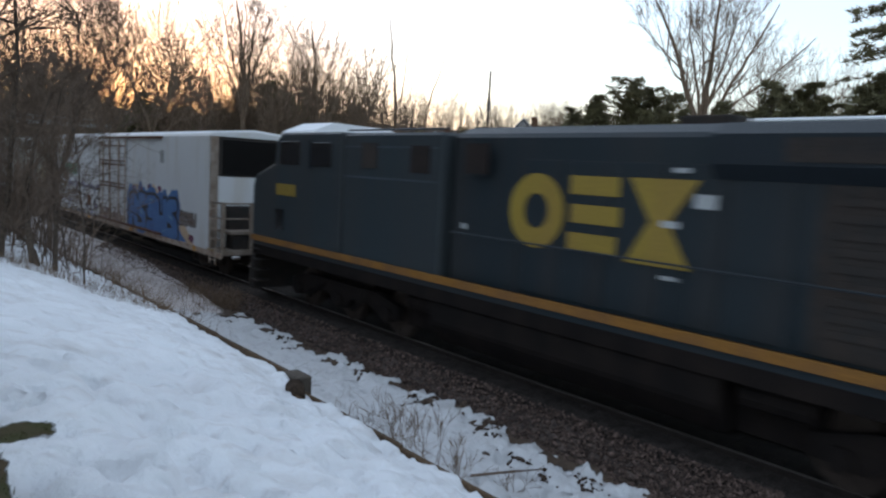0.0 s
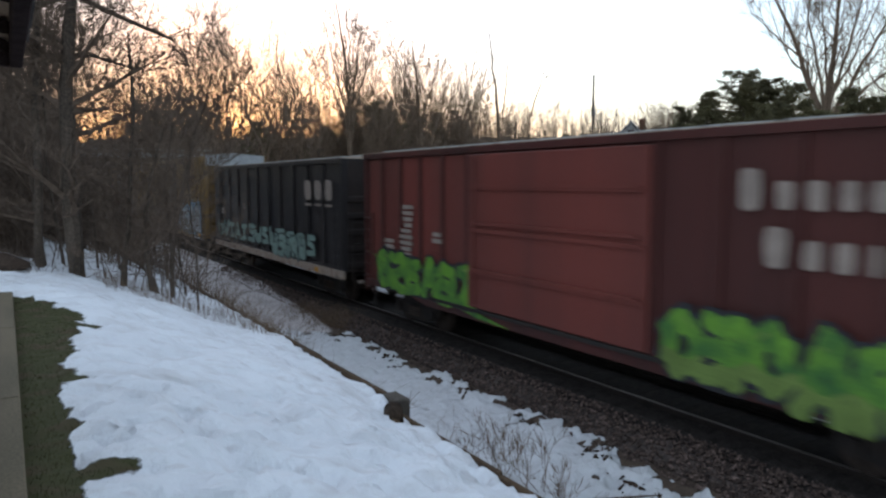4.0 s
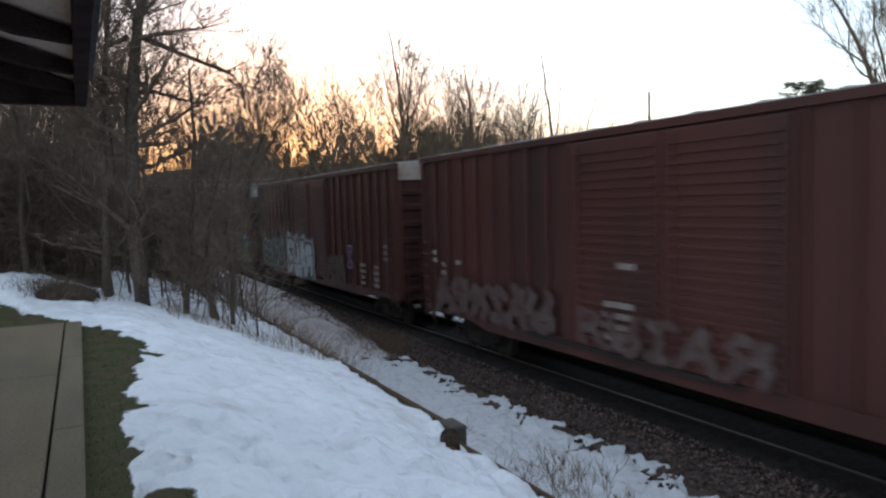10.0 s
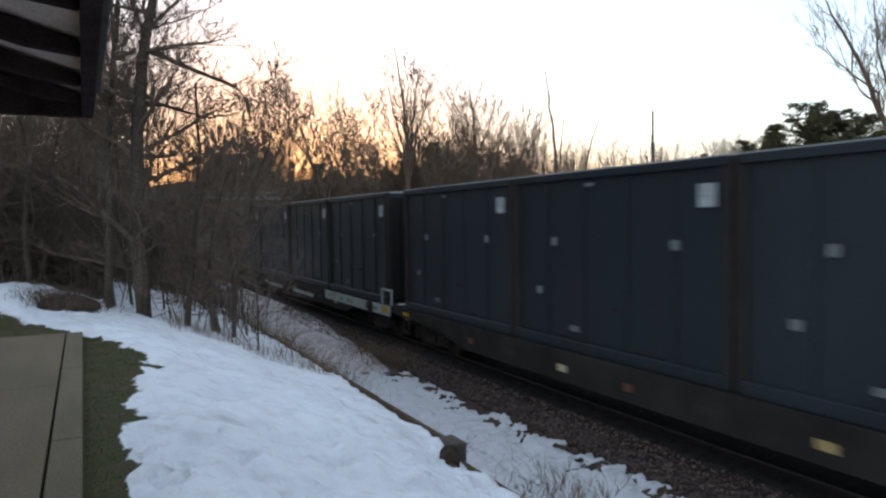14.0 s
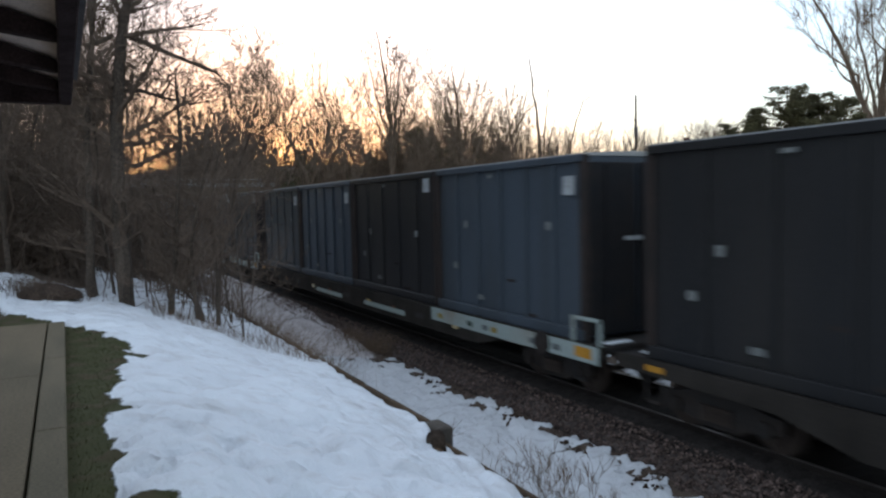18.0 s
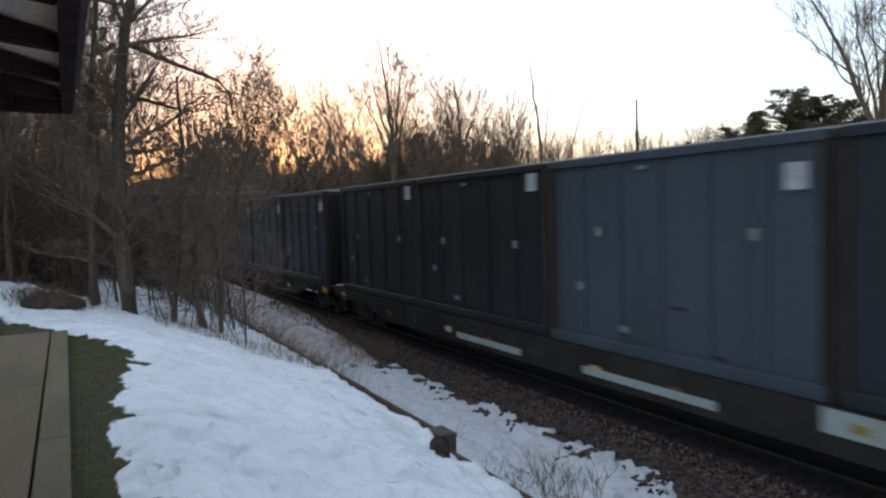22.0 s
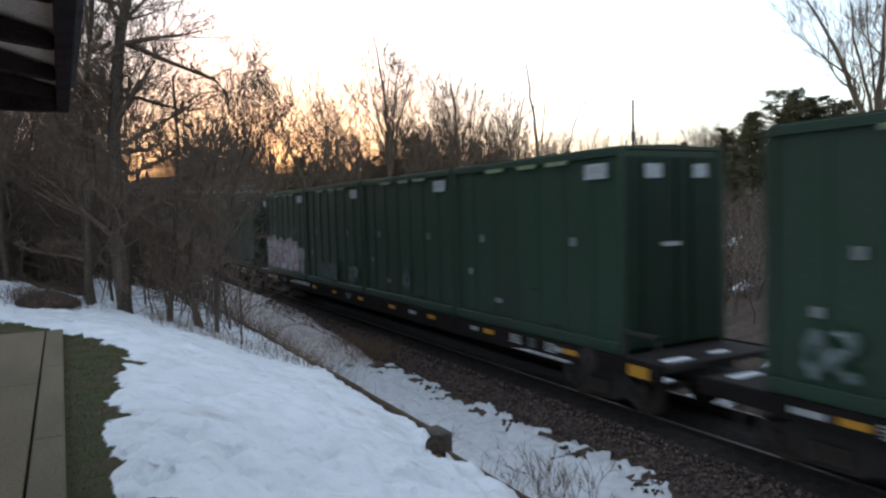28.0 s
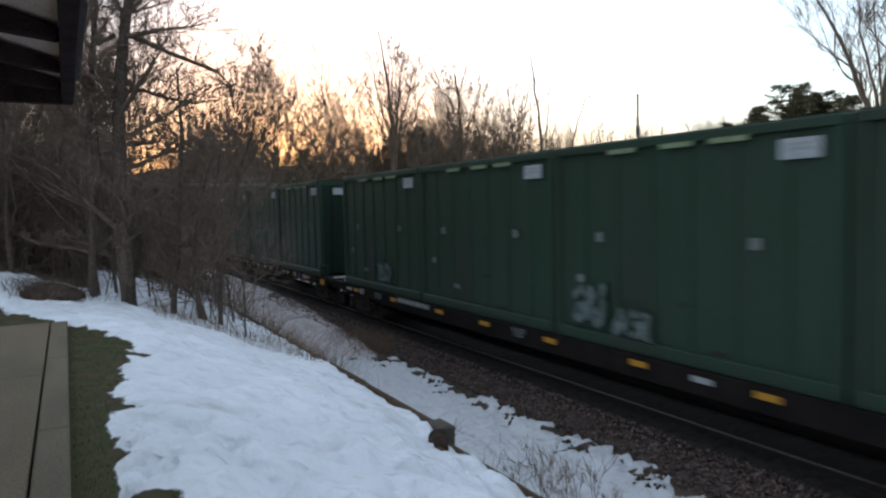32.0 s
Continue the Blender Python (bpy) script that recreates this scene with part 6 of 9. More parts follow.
def tank_material():
    """White paint, a rust streak down the middle and brown wash at the ends and below."""
    m = mat("tank_white", (0.72, 0.68, 0.60), 0.5, var=0.08, scale=0.8, fine=40, tint=(0.62, 0.56, 0.47), stretch=DRIP, cover=0.32)
    n, ln = m.node_tree.nodes, m.node_tree.links
    bsdf = n["Principled BSDF"]
    base = bsdf.inputs["Base Color"].links[0].from_socket
    tc, sep = n.new("ShaderNodeTexCoord"), n.new("ShaderNodeSeparateXYZ")
    ln.new(tc.outputs["Object"], sep.inputs[0])

    def calc(op, a, c):
        q = n.new("ShaderNodeMath")
        q.operation = op
        for i, v in ((0, a), (1, c)):
            if isinstance(v, (int, float)):
                q.inputs[i].default_value = v
            else:
                ln.new(v, q.inputs[i])
        return q.outputs[0]

    def drips(scale, st):
        mp, t = n.new("ShaderNodeMapping"), n.new("ShaderNodeTexNoise")
        mp.inputs["Scale"].default_value = st
        t.inputs["Scale"].default_value, t.inputs["Detail"].default_value = scale, 5
        ln.new(tc.outputs["Object"], mp.inputs["Vector"])
        ln.new(mp.outputs[0], t.inputs["Vector"])
        return calc("SUBTRACT", t.outputs["Fac"], 0.5)

    off = calc("ABSOLUTE", calc("SUBTRACT", sep.outputs["Y"], 0.36), 0)
    off = calc("ADD", off, calc("MULTIPLY", drips(2.2, (1, 1, 0.3)), 0.7))
    off = calc("ADD", off, calc("MULTIPLY", drips(9, (1, 1, 0.2)), 0.35))

    def laid(below, fac_lo, fac_hi, v, col):
        r, x = n.new("ShaderNodeMapRange"), n.new("ShaderNodeMixRGB")
        r.interpolation_type = "SMOOTHSTEP"
        r.inputs["From Min"].default_value, r.inputs["From Max"].default_value = fac_lo, fac_hi
        r.inputs["To Min"].default_value, r.inputs["To Max"].default_value = 1, 0
        ln.new(v, r.inputs["Value"])
        ln.new(r.outputs[0], x.inputs[0])
        ln.new(below, x.inputs[1])
        x.inputs[2].default_value = (*col, 1)
        return x.outputs[0]

    ends = calc("SUBTRACT", 6.9, calc("ABSOLUTE", sep.outputs["Y"], 0))
    ends = calc("ADD", ends, calc("MULTIPLY", drips(1.6, (1, 1, 0.6)), 2.2))
    low = calc("ADD", sep.outputs["Z"], calc("MULTIPLY", drips(1.4, (1, 1, 0.7)), 1.5))
    c = laid(base, 0.2, 1.7, ends, (0.46, 0.36, 0.26))
    c = laid(c, 1.0, 2.0, low, (0.42, 0.34, 0.25))
    c = laid(c, 0.55, 1.35, off, (0.44, 0.31, 0.19))
    c = laid(c, 0.40, 0.85, off, (0.30, 0.15, 0.065))
    c = laid(c, 0.18, 0.50, off, (0.15, 0.05, 0.03))
    ln.new(c, bsdf.inputs["Base Color"])
    return m


M_TANK = tank_material()
M_PEACH_METAL = mat("cream_metal", (0.55, 0.42, 0.25), 0.6, var=0.25, scale=3, fine=40, tint=(0.38, 0.22, 0.1))
tank_car()

# brown-red boxcars
# end colour of the red cars, darkened for grime and shade
M_OXIDE_END = mat("grimy_shaded_oxide_end", (0.070, 0.026, 0.023), 0.7, var=0.35, scale=1.5, fine=40, tint=(0.035, 0.02, 0.018), spec=0.12)
P_POOL = mat("paint_pool_blue", (0.045, 0.14, 0.19), 0.6, var=0.3, scale=2, fine=25, bump=0)
P_DUSK = mat("paint_dusk_violet", (0.055, 0.055, 0.095), 0.6, var=0.3, scale=2, fine=25, bump=0, tint=(0.09, 0.045, 0.06))
P_DIM = mat("paint_dim_grey", (0.120, 0.088, 0.078), 0.6, var=0.45, scale=2.5, fine=25, bump=0, tint=(0.085, 0.042, 0.036))
P_RUSTORANGE = mat("paint_rust_orange", (0.26, 0.09, 0.02), 0.6, var=0.3, scale=2, fine=25, bump=0)
P_ROSE = mat("paint_dull_rose", (0.15, 0.06, 0.07), 0.6, var=0.3, scale=2, fine=25, bump=0)
car, h = boxcar("tall brown-red boxcar with ribbed sliding doors and dim graffiti", 152.5, 170.7, M_RED, 5.1, [(-2.4, 0.0), (0.0, 2.4)], M_ENDBAND, 18, louvre=True, ends=M_OXIDE_END)
for z0, z1, m, sd in ((1.85, 2.6, P_POOL, 1), (1.12, 1.95, P_DUSK, 2), (1.0, 1.35, P_ROSE, 3)):
    r = random.Random(sd)
    for k in range(5):
        y = -6.85 + k * 0.6
        s = S()
        flat(s, blob(y + 0.1, (z0 + z1) / 2 + r.uniform(-0.06, 0.06), 0.36, (z1 - z0) / 2 * r.uniform(0.9, 1.1), 0.05, r, 16, 0.3), -1.574 - 0.002 * k - 0.012 * (3 - sd))
        part("paint_dab", s, m, car, "dim block of spray paint")
for z, m in ((1.63, P_POOL), (1.38, P_PEACH), (1.15, P_MINT)):
    s = S()
    flat(s, blob(-8.28, z, 0.3, 0.16, 0.08, random.Random(8), 14, 0.35), -1.585)
    part("paint_dab", s, m, car, "dab of spray paint")
graffiti(car, -1.585, 3.0, 8.2, 1.05, 1.9, P_DIM, M_RED, 53, 6, None, P_DIM, fat=1.2, ragged=0.3)
graffiti(car, -1.64, -2.2, 2.2, 1.1, 1.8, P_DIM, M_RED, 54, 5, None, P_DIM, fat=0.9, ragged=0.3)
for k, (y, z, n_, w_) in enumerate(((8.2, 2.6, 2, 0.25), (7.7, 2.3, 2, 0.25), (6.9, 2.4, 1, 0.25), (-8.1, 3.2, 3, 0.3), (-8.1, 2.6, 3, 0.3), (1.0, 2.0, 5, 0.9), (0.8, 2.7, 1, 0.5))):
    bars(car, -1.63, y, z, w_, n_, 0.11, 0.2, M_CREAM if k < 5 else P_FADED, k)
car, h = boxcar("brown-red boxcar with ribbed doors and white and teal graffiti", 172.4, 190.7, M_RED, 5.1, [(-2.4, 0.0), (0.0, 2.4)], M_ENDBAND, 18, louvre=True, ends=M_OXIDE_END)
graffiti(car, -1.585, 4.0, 8.0, 1.1, 2.3, P_BLACK, P_MINT, 61, 5, P_TEAL, P_MINT, fat=0.95)
for k, m in enumerate((P_RUSTORANGE, P_RUSTORANGE, P_ROSE)):
    s = S()
    flat(s, blob(3.6 - 0.35 * k, 1.25 + 0.2 * k, 0.4, 0.3, 0.1, random.Random(k), 16), -1.586 - 0.002 * k)
    part("paint_dab", s, m, car, "orange haze of spray paint")
graffiti(car, -1.65, -0.6, 3.2, 0.95, 2.3, P_WHITE, P_BLACK, 62, 4, P_GREYWHITE, P_WHITE, fat=1.2)
graffiti(car, -1.585, -4.4, -1.6, 1.1, 2.0, P_DIM, M_RED, 63, 4, None, P_DIM, ragged=0.3)
graffiti(car, -1.585, -5.3, -4.6, 1.7, 2.4, P_MAGENTA, P_LILAC, 64, 1, None, P_MAGENTA)
for k, (y, z, n_, w_) in enumerate(((8.1, 2.7, 2, 0.35), (7.5, 2.6, 2, 0.35), (-6.2, 1.9, 4, 0.55), (-7.4, 1.9, 4, 0.55), (-8.2, 2.6, 3, 0.4))):
    bars(car, -1.585, y, z, w_, n_, 0.11, 0.2, M_CREAM, k)
car, h = boxcar("oxide-red boxcar with slanted cream shapes and green graffiti", 192.9, 208.3, M_REDLIGHT, 5.05, [(-2.0, 3.0)], M_PLACARD, 14, ends=M_GRIMESHADE)
for k in range(4):
    y = -3.8 - k * 0.98
    for q in ([(y - 0.42, 4.05), (y + 0.20, 4.05), (y + 0.24, 3.92), (y - 0.38, 3.92)], [(y - 0.36, 3.86), (y + 0.26, 3.86), (y + 0.34, 3.60), (y - 0.28, 3.60)]):
        s = S()
        flat(s, q, -1.585)
        part("wordmark_block", s, M_CREAM, car, "slanted cream block")
graffiti(car, -1.585, -7.3, -0.6, 0.95, 2.15, P_GREEN, P_BLACK, 71, 6, P_SKY, P_SKY, lower=P_OLIVE, fat=1.3)
for k in range(4):
    s = S()
    flat(s, blob(-6.4 + 1.6 * k, 1.2 + 0.12 * (k % 2), 0.16, 0.11, 0.1, random.Random(k), 14), -1.625)
    part("paint_dab", s, P_RED, car, "red dab of spray paint")
r = random.Random(73)
part("paint_cloud", flat(S(), [(7.75, 0.92), (7.8, 1.34), (7.1, 1.42), (6.9, 1.80), (5.6, 2.02), (4.2, 2.14), (2.7, 2.1), (2.5, 0.92)], -1.612), P_OCHRE, car, "ochre spray-painted ground")
for i in range(5):
    y, top, lean_ = 6.75 - i * 0.98, 2.05 + r.uniform(-0.06, 0.08), r.uniform(-0.05, 0.05)
    back, face = S(), S()
    for w_, d in ((0.48, 0.0), (0.41, 0.006)):
        s = face if d else back
        for a, b in ((-w_, -0.07 - d * 4), (0.09 + d * 4, w_)):
            cut = top - (0.5 if i % 3 == 1 and a > 0 else 0.0)
            flat(s, [(y + a, cut - d * 6), (y + b, cut - d * 6), (y + b + lean_, 0.94 + d * 5), (y + a + lean_, 0.94 + d * 5)], -1.618 - d)
    za = (0.96, 1.5, 1.72)[i % 3]
    flat(face, [(y - 0.4, za + 0.26), (y + 0.4, za + 0.28), (y + 0.4, za), (y - 0.4, za)], -1.626)
    letter = part("letter", back, M_YDARK, car, "tall grey-white spray-painted letter")
    part("letter_fill", face, P_GREYWHITE, letter)
for k, (y, a) in enumerate(((7.25, 0.3), (5.2, 0.35), (3.4, 0.25))):
    s = S()
    flat(s, blob(y, 1.85, a, 0.22, 0.1, random.Random(k), 14), -1.606)
    part("paint_dab", s, M_GOLD, car, "yellow dab of spray paint")
graffiti(car, -1.65, -1.0, 2.8, 0.95, 1.9, P_FADED, P_LILAC, 74, 4, None, P_WHITE)
for k, (y, z, n_, w_) in enumerate(((2.0, 4.25, 2, 1.1), (1.4, 3.4, 7, 0.55), (5.6, 3.3, 4, 0.3), (5.4, 2.6, 3, 0.5), (6.6, 4.3, 2, 0.4), (6.8, 2.6, 3, 0.6), (4.6, 2.6, 3, 0.6))):
    bars(car, -1.64 if -2 < y < 3 else -1.585, y, z, w_, n_, 0.10, 0.15, P_FADED, k)
plank_rail(car, -7.2, -2.2, 3.05, 1.56, M_REDLIGHT)


# flat cars with waste containers
def flat_proto(label, half, paint, pale, patches=()):
    car = thing("flat_car", label, "railway car", "flat cars of the goods train")
    running_gear(car, half, 1.9)
    part("deck", S().box(-1.4, 1.4, -half, half, 1.02, 1.12), M_STEEL, car)
    if pale:
        for sx in (-1, 1):
            part("side_sill", S().across([(-half, 0.92), (-half, 1.14), (half, 1.14), (half, 0.92), (half - 3.2, 0.82), (half - 4.4, 0.52), (-half + 4.4, 0.52), (-half + 3.2, 0.82)], sx * 1.42 - 0.05, sx * 1.42 + 0.05), paint, car)
    else:
        for sx in (-1, 1):
            part("side_sill", S().across([(-half, 0.90), (-half, 1.14), (half, 1.14), (half, 0.90), (half - 3.6, 0.86), (half - 4.6, 0.76), (-half + 4.6, 0.76), (-half + 3.6, 0.86)], sx * 1.42 - 0.05, sx * 1.42 + 0.05), paint, car)
    for d in ((0.55, 24.6) if pale else (2.37, 5.32, 8.17, 10.7, 13.2, 15.73, 18.0, 20.95, 24.0)):
        part("reflector", S().box(-1.485, -1.472, -half + d - 0.23, -half + d + 0.17, 0.96, 1.06), M_ORANGE, car)
    if not pale:
        for d, w_ in ((2.7, 0.22), (5.9, 0.3), (9.3, 0.4), (24.6, 0.5), (1.8, 0.5)):
            part("sill_patch", S().box(-1.485, -1.472, -half + d - w_ / 2, -half + d + w_ / 2, 0.96, 1.05), M_GREYPLAC, car)
        p = part("sill_panel", S().box(-1.484, -1.472, -half + 18.55, -half + 20.6, 0.97, 1.12), M_STENCILDARK, car, "pale painted lettering panel")
        r = random.Random(31)
        for i in range(11):
            part("print", S().box(-1.489, -1.483, -half + 18.62 + i * 0.18, -half + 18.62 + i * 0.18 + r.uniform(0.08, 0.15), 1.0, 1.09), M_GREYPLAC, p)
    if not pale:
        for i, (d, w_) in enumerate(((23.45, 0.42), (22.1, 0.6), (14.3, 0.5), (4.2, 0.5), (3.6, 0.34), (2.95, 0.4))):
            bars(car, -1.474, -half + d, 1.09, w_, 4, 0.026, 0.05, M_GREYPLAC if i in (0, 3, 5) else M_STENCILDARK, i)
    else:
        for i in range(9):
            part("stencil", S().box(-1.478, -1.472, -half + 5.3 + i * 1.9, -half + 5.3 + i * 1.9 + (0.3, 0.5, 0.22)[i % 3], 0.72, 0.86), (M_OCHRE, M_STEEL, M_RUST)[i % 3], car)
    for a, b, z0, z1 in patches:
        part("sill_panel", S().box(-1.49, -1.473, -half + 0.6 + a, -half + 0.6 + b, z0, z1), M_SILLGREY, car, "pale grey painted sill panel")
        if b - a > 5:
            for d, m in ((0.5, M_GOLD), (2.0, M_GREEN), (3.1, M_GOLD), (2.7, M_STENCILDARK), (4.6, M_STENCILDARK), (5.4, M_STENCILDARK)):
                part("stencil", S().box(-1.495, -1.488, -half + 0.6 + b - d - 0.12, -half + 0.6 + b - d + 0.12, z0 + 0.09, z0 + 0.21), m, car)
    for y in (-half + 0.3, half - 0.3):
        part("end_snow", S().box(-1.1, -0.5, y - 0.1, y + 0.07, 1.12, 1.15), M_SNOWCAP, car, bevel=0.015)
        part("end_snow", S().box(0.1, 0.5, y - 0.03, y + 0.1, 1.12, 1.15), M_SNOWCAP, car, bevel=0.015)
    for y in (-half + 0.6, half - 0.9):
        part("step", S().box(-1.46, -1.40, y - 0.2, y + 0.2, 0.42, 0.46).box(-1.46, -1.42, y - 0.2, y - 0.16, 0.42, 0.9).box(-1.46, -1.42, y + 0.16, y + 0.2, 0.42, 0.9), M_STEEL, car)
    for y in (-half + 3.0, -half + 3.6, half - 3.0):
        part("bogie_snow", S().box(-1.25, -0.95, y - 0.25, y + 0.25, 0.87, 0.91), M_SNOWCAP, car, bevel=0.015)
    fm = M_SILLGREY if patches else M_STEEL
    for y in (-half + 0.08, -half + 0.85):
        part("end_bracket", S().box(-1.45, -1.39, y - 0.03, y + 0.03, 1.12, 1.62), fm, car)
    part("end_bracket", S().box(-1.45, -1.39, -half + 0.05, -half + 0.88, 1.58, 1.64), fm, car)
    part("amber_plate", S().box(-1.498, -1.49, -half + 0.25, -half + 0.72, 0.88, 1.08), M_ORANGE, car, "amber reflector plate")
    part("brake_wheel", S().tube([(-1.5, -half + 1.75, 0.98), (-1.54, -half + 1.75, 0.98)], 0.24, 16), M_GRIMESHADE, car)
    part("brake_hub", S().tube([(-1.5, -half + 1.75, 0.98), (-1.58, -half + 1.75, 0.98)], 0.07, 8), M_STEEL, car)
    return car


def container_proto(label, paint, top, green, ribs, L=5.98):
    c = thing("waste_container", label, "container", "waste containers on the flat cars")
    x, z0, hh = 1.26, 1.14, L / 2
    dark = M_GREENENDSHADE if green else M_ENDSHADE
    part("body", S().box(-x, x, -hh + 0.03, hh - 0.03, z0 + 0.05, top - 0.03), paint, c, bevel=0.02)
    for sx in (-1, 1):
        for yy in (-hh + 0.06, hh - 0.06):
            part("corner_post", S().box(sx * x - 0.07, sx * x + 0.07, yy - 0.08, yy + 0.08, z0, top), paint if green else M_GRIMESHADE, c, bevel=0.015)
        part("top_rail", S().box(sx * (x + 0.03) - 0.06, sx * (x + 0.03) + 0.06, -hh + 0.02, hh - 0.02, top - 0.14, top), paint, c, bevel=0.01)
        part("bottom_rail", S().box(sx * (x + 0.04) - 0.05, sx * (x + 0.04) + 0.05, -hh + 0.02, hh - 0.02, z0, z0 + 0.22), paint, c, bevel=0.01)
        rm = S().box(-0.055 if ribs == 5 else -0.03, 0.0, -0.07, 0.07, z0 + 0.2, top - 0.14).mesh("side_rib", paint, bevel=0.02)
        n = ribs
        for i in range(n):
            part("side_rib", rm, None, c, at=pose(sx * x, -hh + (i + 1) * L / (n + 1), 0, 0, 0, 0 if sx < 0 else 180))
    part("lid", S().along([(-x - 0.02, top - 0.02), (-x - 0.02, top + 0.03), (0, top + 0.08), (x + 0.02, top + 0.03), (x + 0.02, top - 0.02)], -hh + 0.02, hh - 0.02), M_GREYPLAC if not green else paint, c)
    # end doors towards both ends, painted darker for the shade on them
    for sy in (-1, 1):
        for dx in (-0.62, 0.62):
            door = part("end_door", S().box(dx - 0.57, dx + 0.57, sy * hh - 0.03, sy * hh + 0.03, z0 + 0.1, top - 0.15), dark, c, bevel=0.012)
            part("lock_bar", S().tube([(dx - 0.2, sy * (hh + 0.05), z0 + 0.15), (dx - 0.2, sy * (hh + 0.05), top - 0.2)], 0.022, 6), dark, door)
    coal = paint is M_COAL
    marks = [(0.62, 4.45, 0.60, 0.28), (4.65, 3.14, 0.18, 0.2), (1.31, 3.14, 0.2, 0.2), (5.21, 2.34, 0.2, 0.17), (4.0, 1.74, 0.3, 0.13)] if green else [(0.45, 4.36 if coal else 4.14, 0.34, 0.37), (3.33, 4.45, 0.26, 0.08), (4.46, 3.03 if coal else 3.34, 0.17, 0.2), (1.12, 3.03 if coal else 3.34, 0.2, 0.2), (5.0, 2.3, 0.2, 0.18), (3.8, 1.61, 0.3, 0.13)]
    for k, (d, z, a, b) in enumerate(marks):
        a, b = (a, b) if k == 0 else (a * 0.8, b * 0.85)
        p = part("placard", S().box(-x - 0.075, -x - 0.06, -hh + d - a / 2, -hh + d + a / 2, z - b / 2, z + b / 2), M_PLACARD if k == 0 else M_MARK, c, "white placard" if k == 0 else "")
        if k == 0:
            part("print", S().box(-x - 0.079, -x - 0.075, -hh + d - a * 0.36, -hh + d + a * 0.36, z - 0.03, z + 0.01).box(-x - 0.079, -x - 0.075, -hh + d - a * 0.3, -hh + d + a * 0.25, z + 0.05, z + 0.08), M_GREYPLAC, p)
    for d, z, a in ((1.9, 1.42, 0.5), (2.6, 2.1, 0.35)):
        part("scuff", S().box(-x - 0.004, -x + 0.004, -hh + d - a / 2, -hh + d + a / 2, z - 0.03, z + 0.03), M_GRIMESHADE, c)
    if green:
        for d in (1.76, 2.77, 4.03):
            part("marker_strip", S().box(-x - 0.1, -x - 0.088, -hh + d - 0.34, -hh + d + 0.34, 4.63, 4.71), M_LIME, c, "pale green marker strip")
        for xx in (-0.55, 0.62):
            part("placard", S().box(xx - 0.2, xx + 0.2, -hh - 0.05, -hh - 0.035, top - 0.54, top - 0.28), M_PLACARD, c, "white placard")
    part("placard", S().box(-0.35, 0.1, -hh - 0.05, -hh - 0.035, 3.05, 3.13), M_PLACARD, c)
    return c


BLUE_P = [p - 0.25 for p in (210.2, 235.9, 261.8, 287.7, 313.4, 339.7, 365.8, 391.5)]
GREEN_P = [p - 0.25 for p in (417.9, 445.1, 472.2, 499.0, 526.0, 553.0)]
TOP_B, TOP_G = 4.72, 4.84
MID = ((7.8, 10.9, 0.66, 0.80), (13.0, 15.8, 0.64, 0.78))
flat_pale = flat_proto("long flat car with a pale grey end sill", 12.75, M_SILLBROWN, True, MID + ((-0.55, 6.1, 0.80, 1.13),))
flat_brown = flat_proto("long flat car with a dark brown side sill", 12.75, M_SILLBROWN, True)
flat_green = flat_proto("long black flat car with amber and white reflectors", 13.2, M_SILLBLACK, False)
box_navy = container_proto("dark navy steel waste container with white placards", M_BLUE, TOP_B, False, 4)
box_slate = container_proto("slate-blue steel waste container with white placards", M_SLATE, TOP_B, False, 4)
box_pale = container_proto("pale slate ribbed waste container with white placards", M_PALE, TOP_B, False, 5)
box_coal = container_proto("charcoal steel waste container with white placards", M_COAL, TOP_B, False, 4)
box_green = container_proto("dark green steel waste container with pale marker strips", M_GREEN, TOP_G, True, 6)
PICK = ["ssns", "snsn", "ssnc", "pcps", "ccsc", "spcc", "nnsc", "sccn"]
used = set()


def placed(proto, y):
    if proto.name in used:
        ob = copy_thing(proto, pose(TX, y, 0))
    else:
        ob = proto
        ob.matrix_basis = pose(TX, y, 0)
        used.add(proto.name)
    MOVERS.append((ob, y))
    return ob


for k, p in enumerate(BLUE_P):
    placed(flat_pale if k in (1, 3, 4, 5) else flat_brown, p + 12.15)
    for j in range(4):
        placed({"n": box_navy, "s": box_slate, "p": box_pale, "c": box_coal}[PICK[k][j]], p + 3.0 + j * 6.1 + ((0, 0.22, 0.42, 0.3)[j] if k == 4 else 0))
GREENS = []
for p in GREEN_P:
    placed(flat_green, p + 12.15)
    GREENS.append([placed(box_green, p + 3.0 + j * 6.1) for j in range(4)])
graffiti(GREENS[1][3], -1.345, -2.0, 2.7, 1.5, 2.6, P_WHITE, P_PINK, 81, 6, P_GREYWHITE, P_GREYWHITE, fat=1.05)
r = random.Random(8)
for z, q in ((2.16, 0.34), (1.63, 0.24)):
    part("paint_blot", flat(S(), blob(-2.52, z, q, q, 0.06, r), -1.346), P_GREYWHITE, GREENS[1][3], "round spray-painted blot")
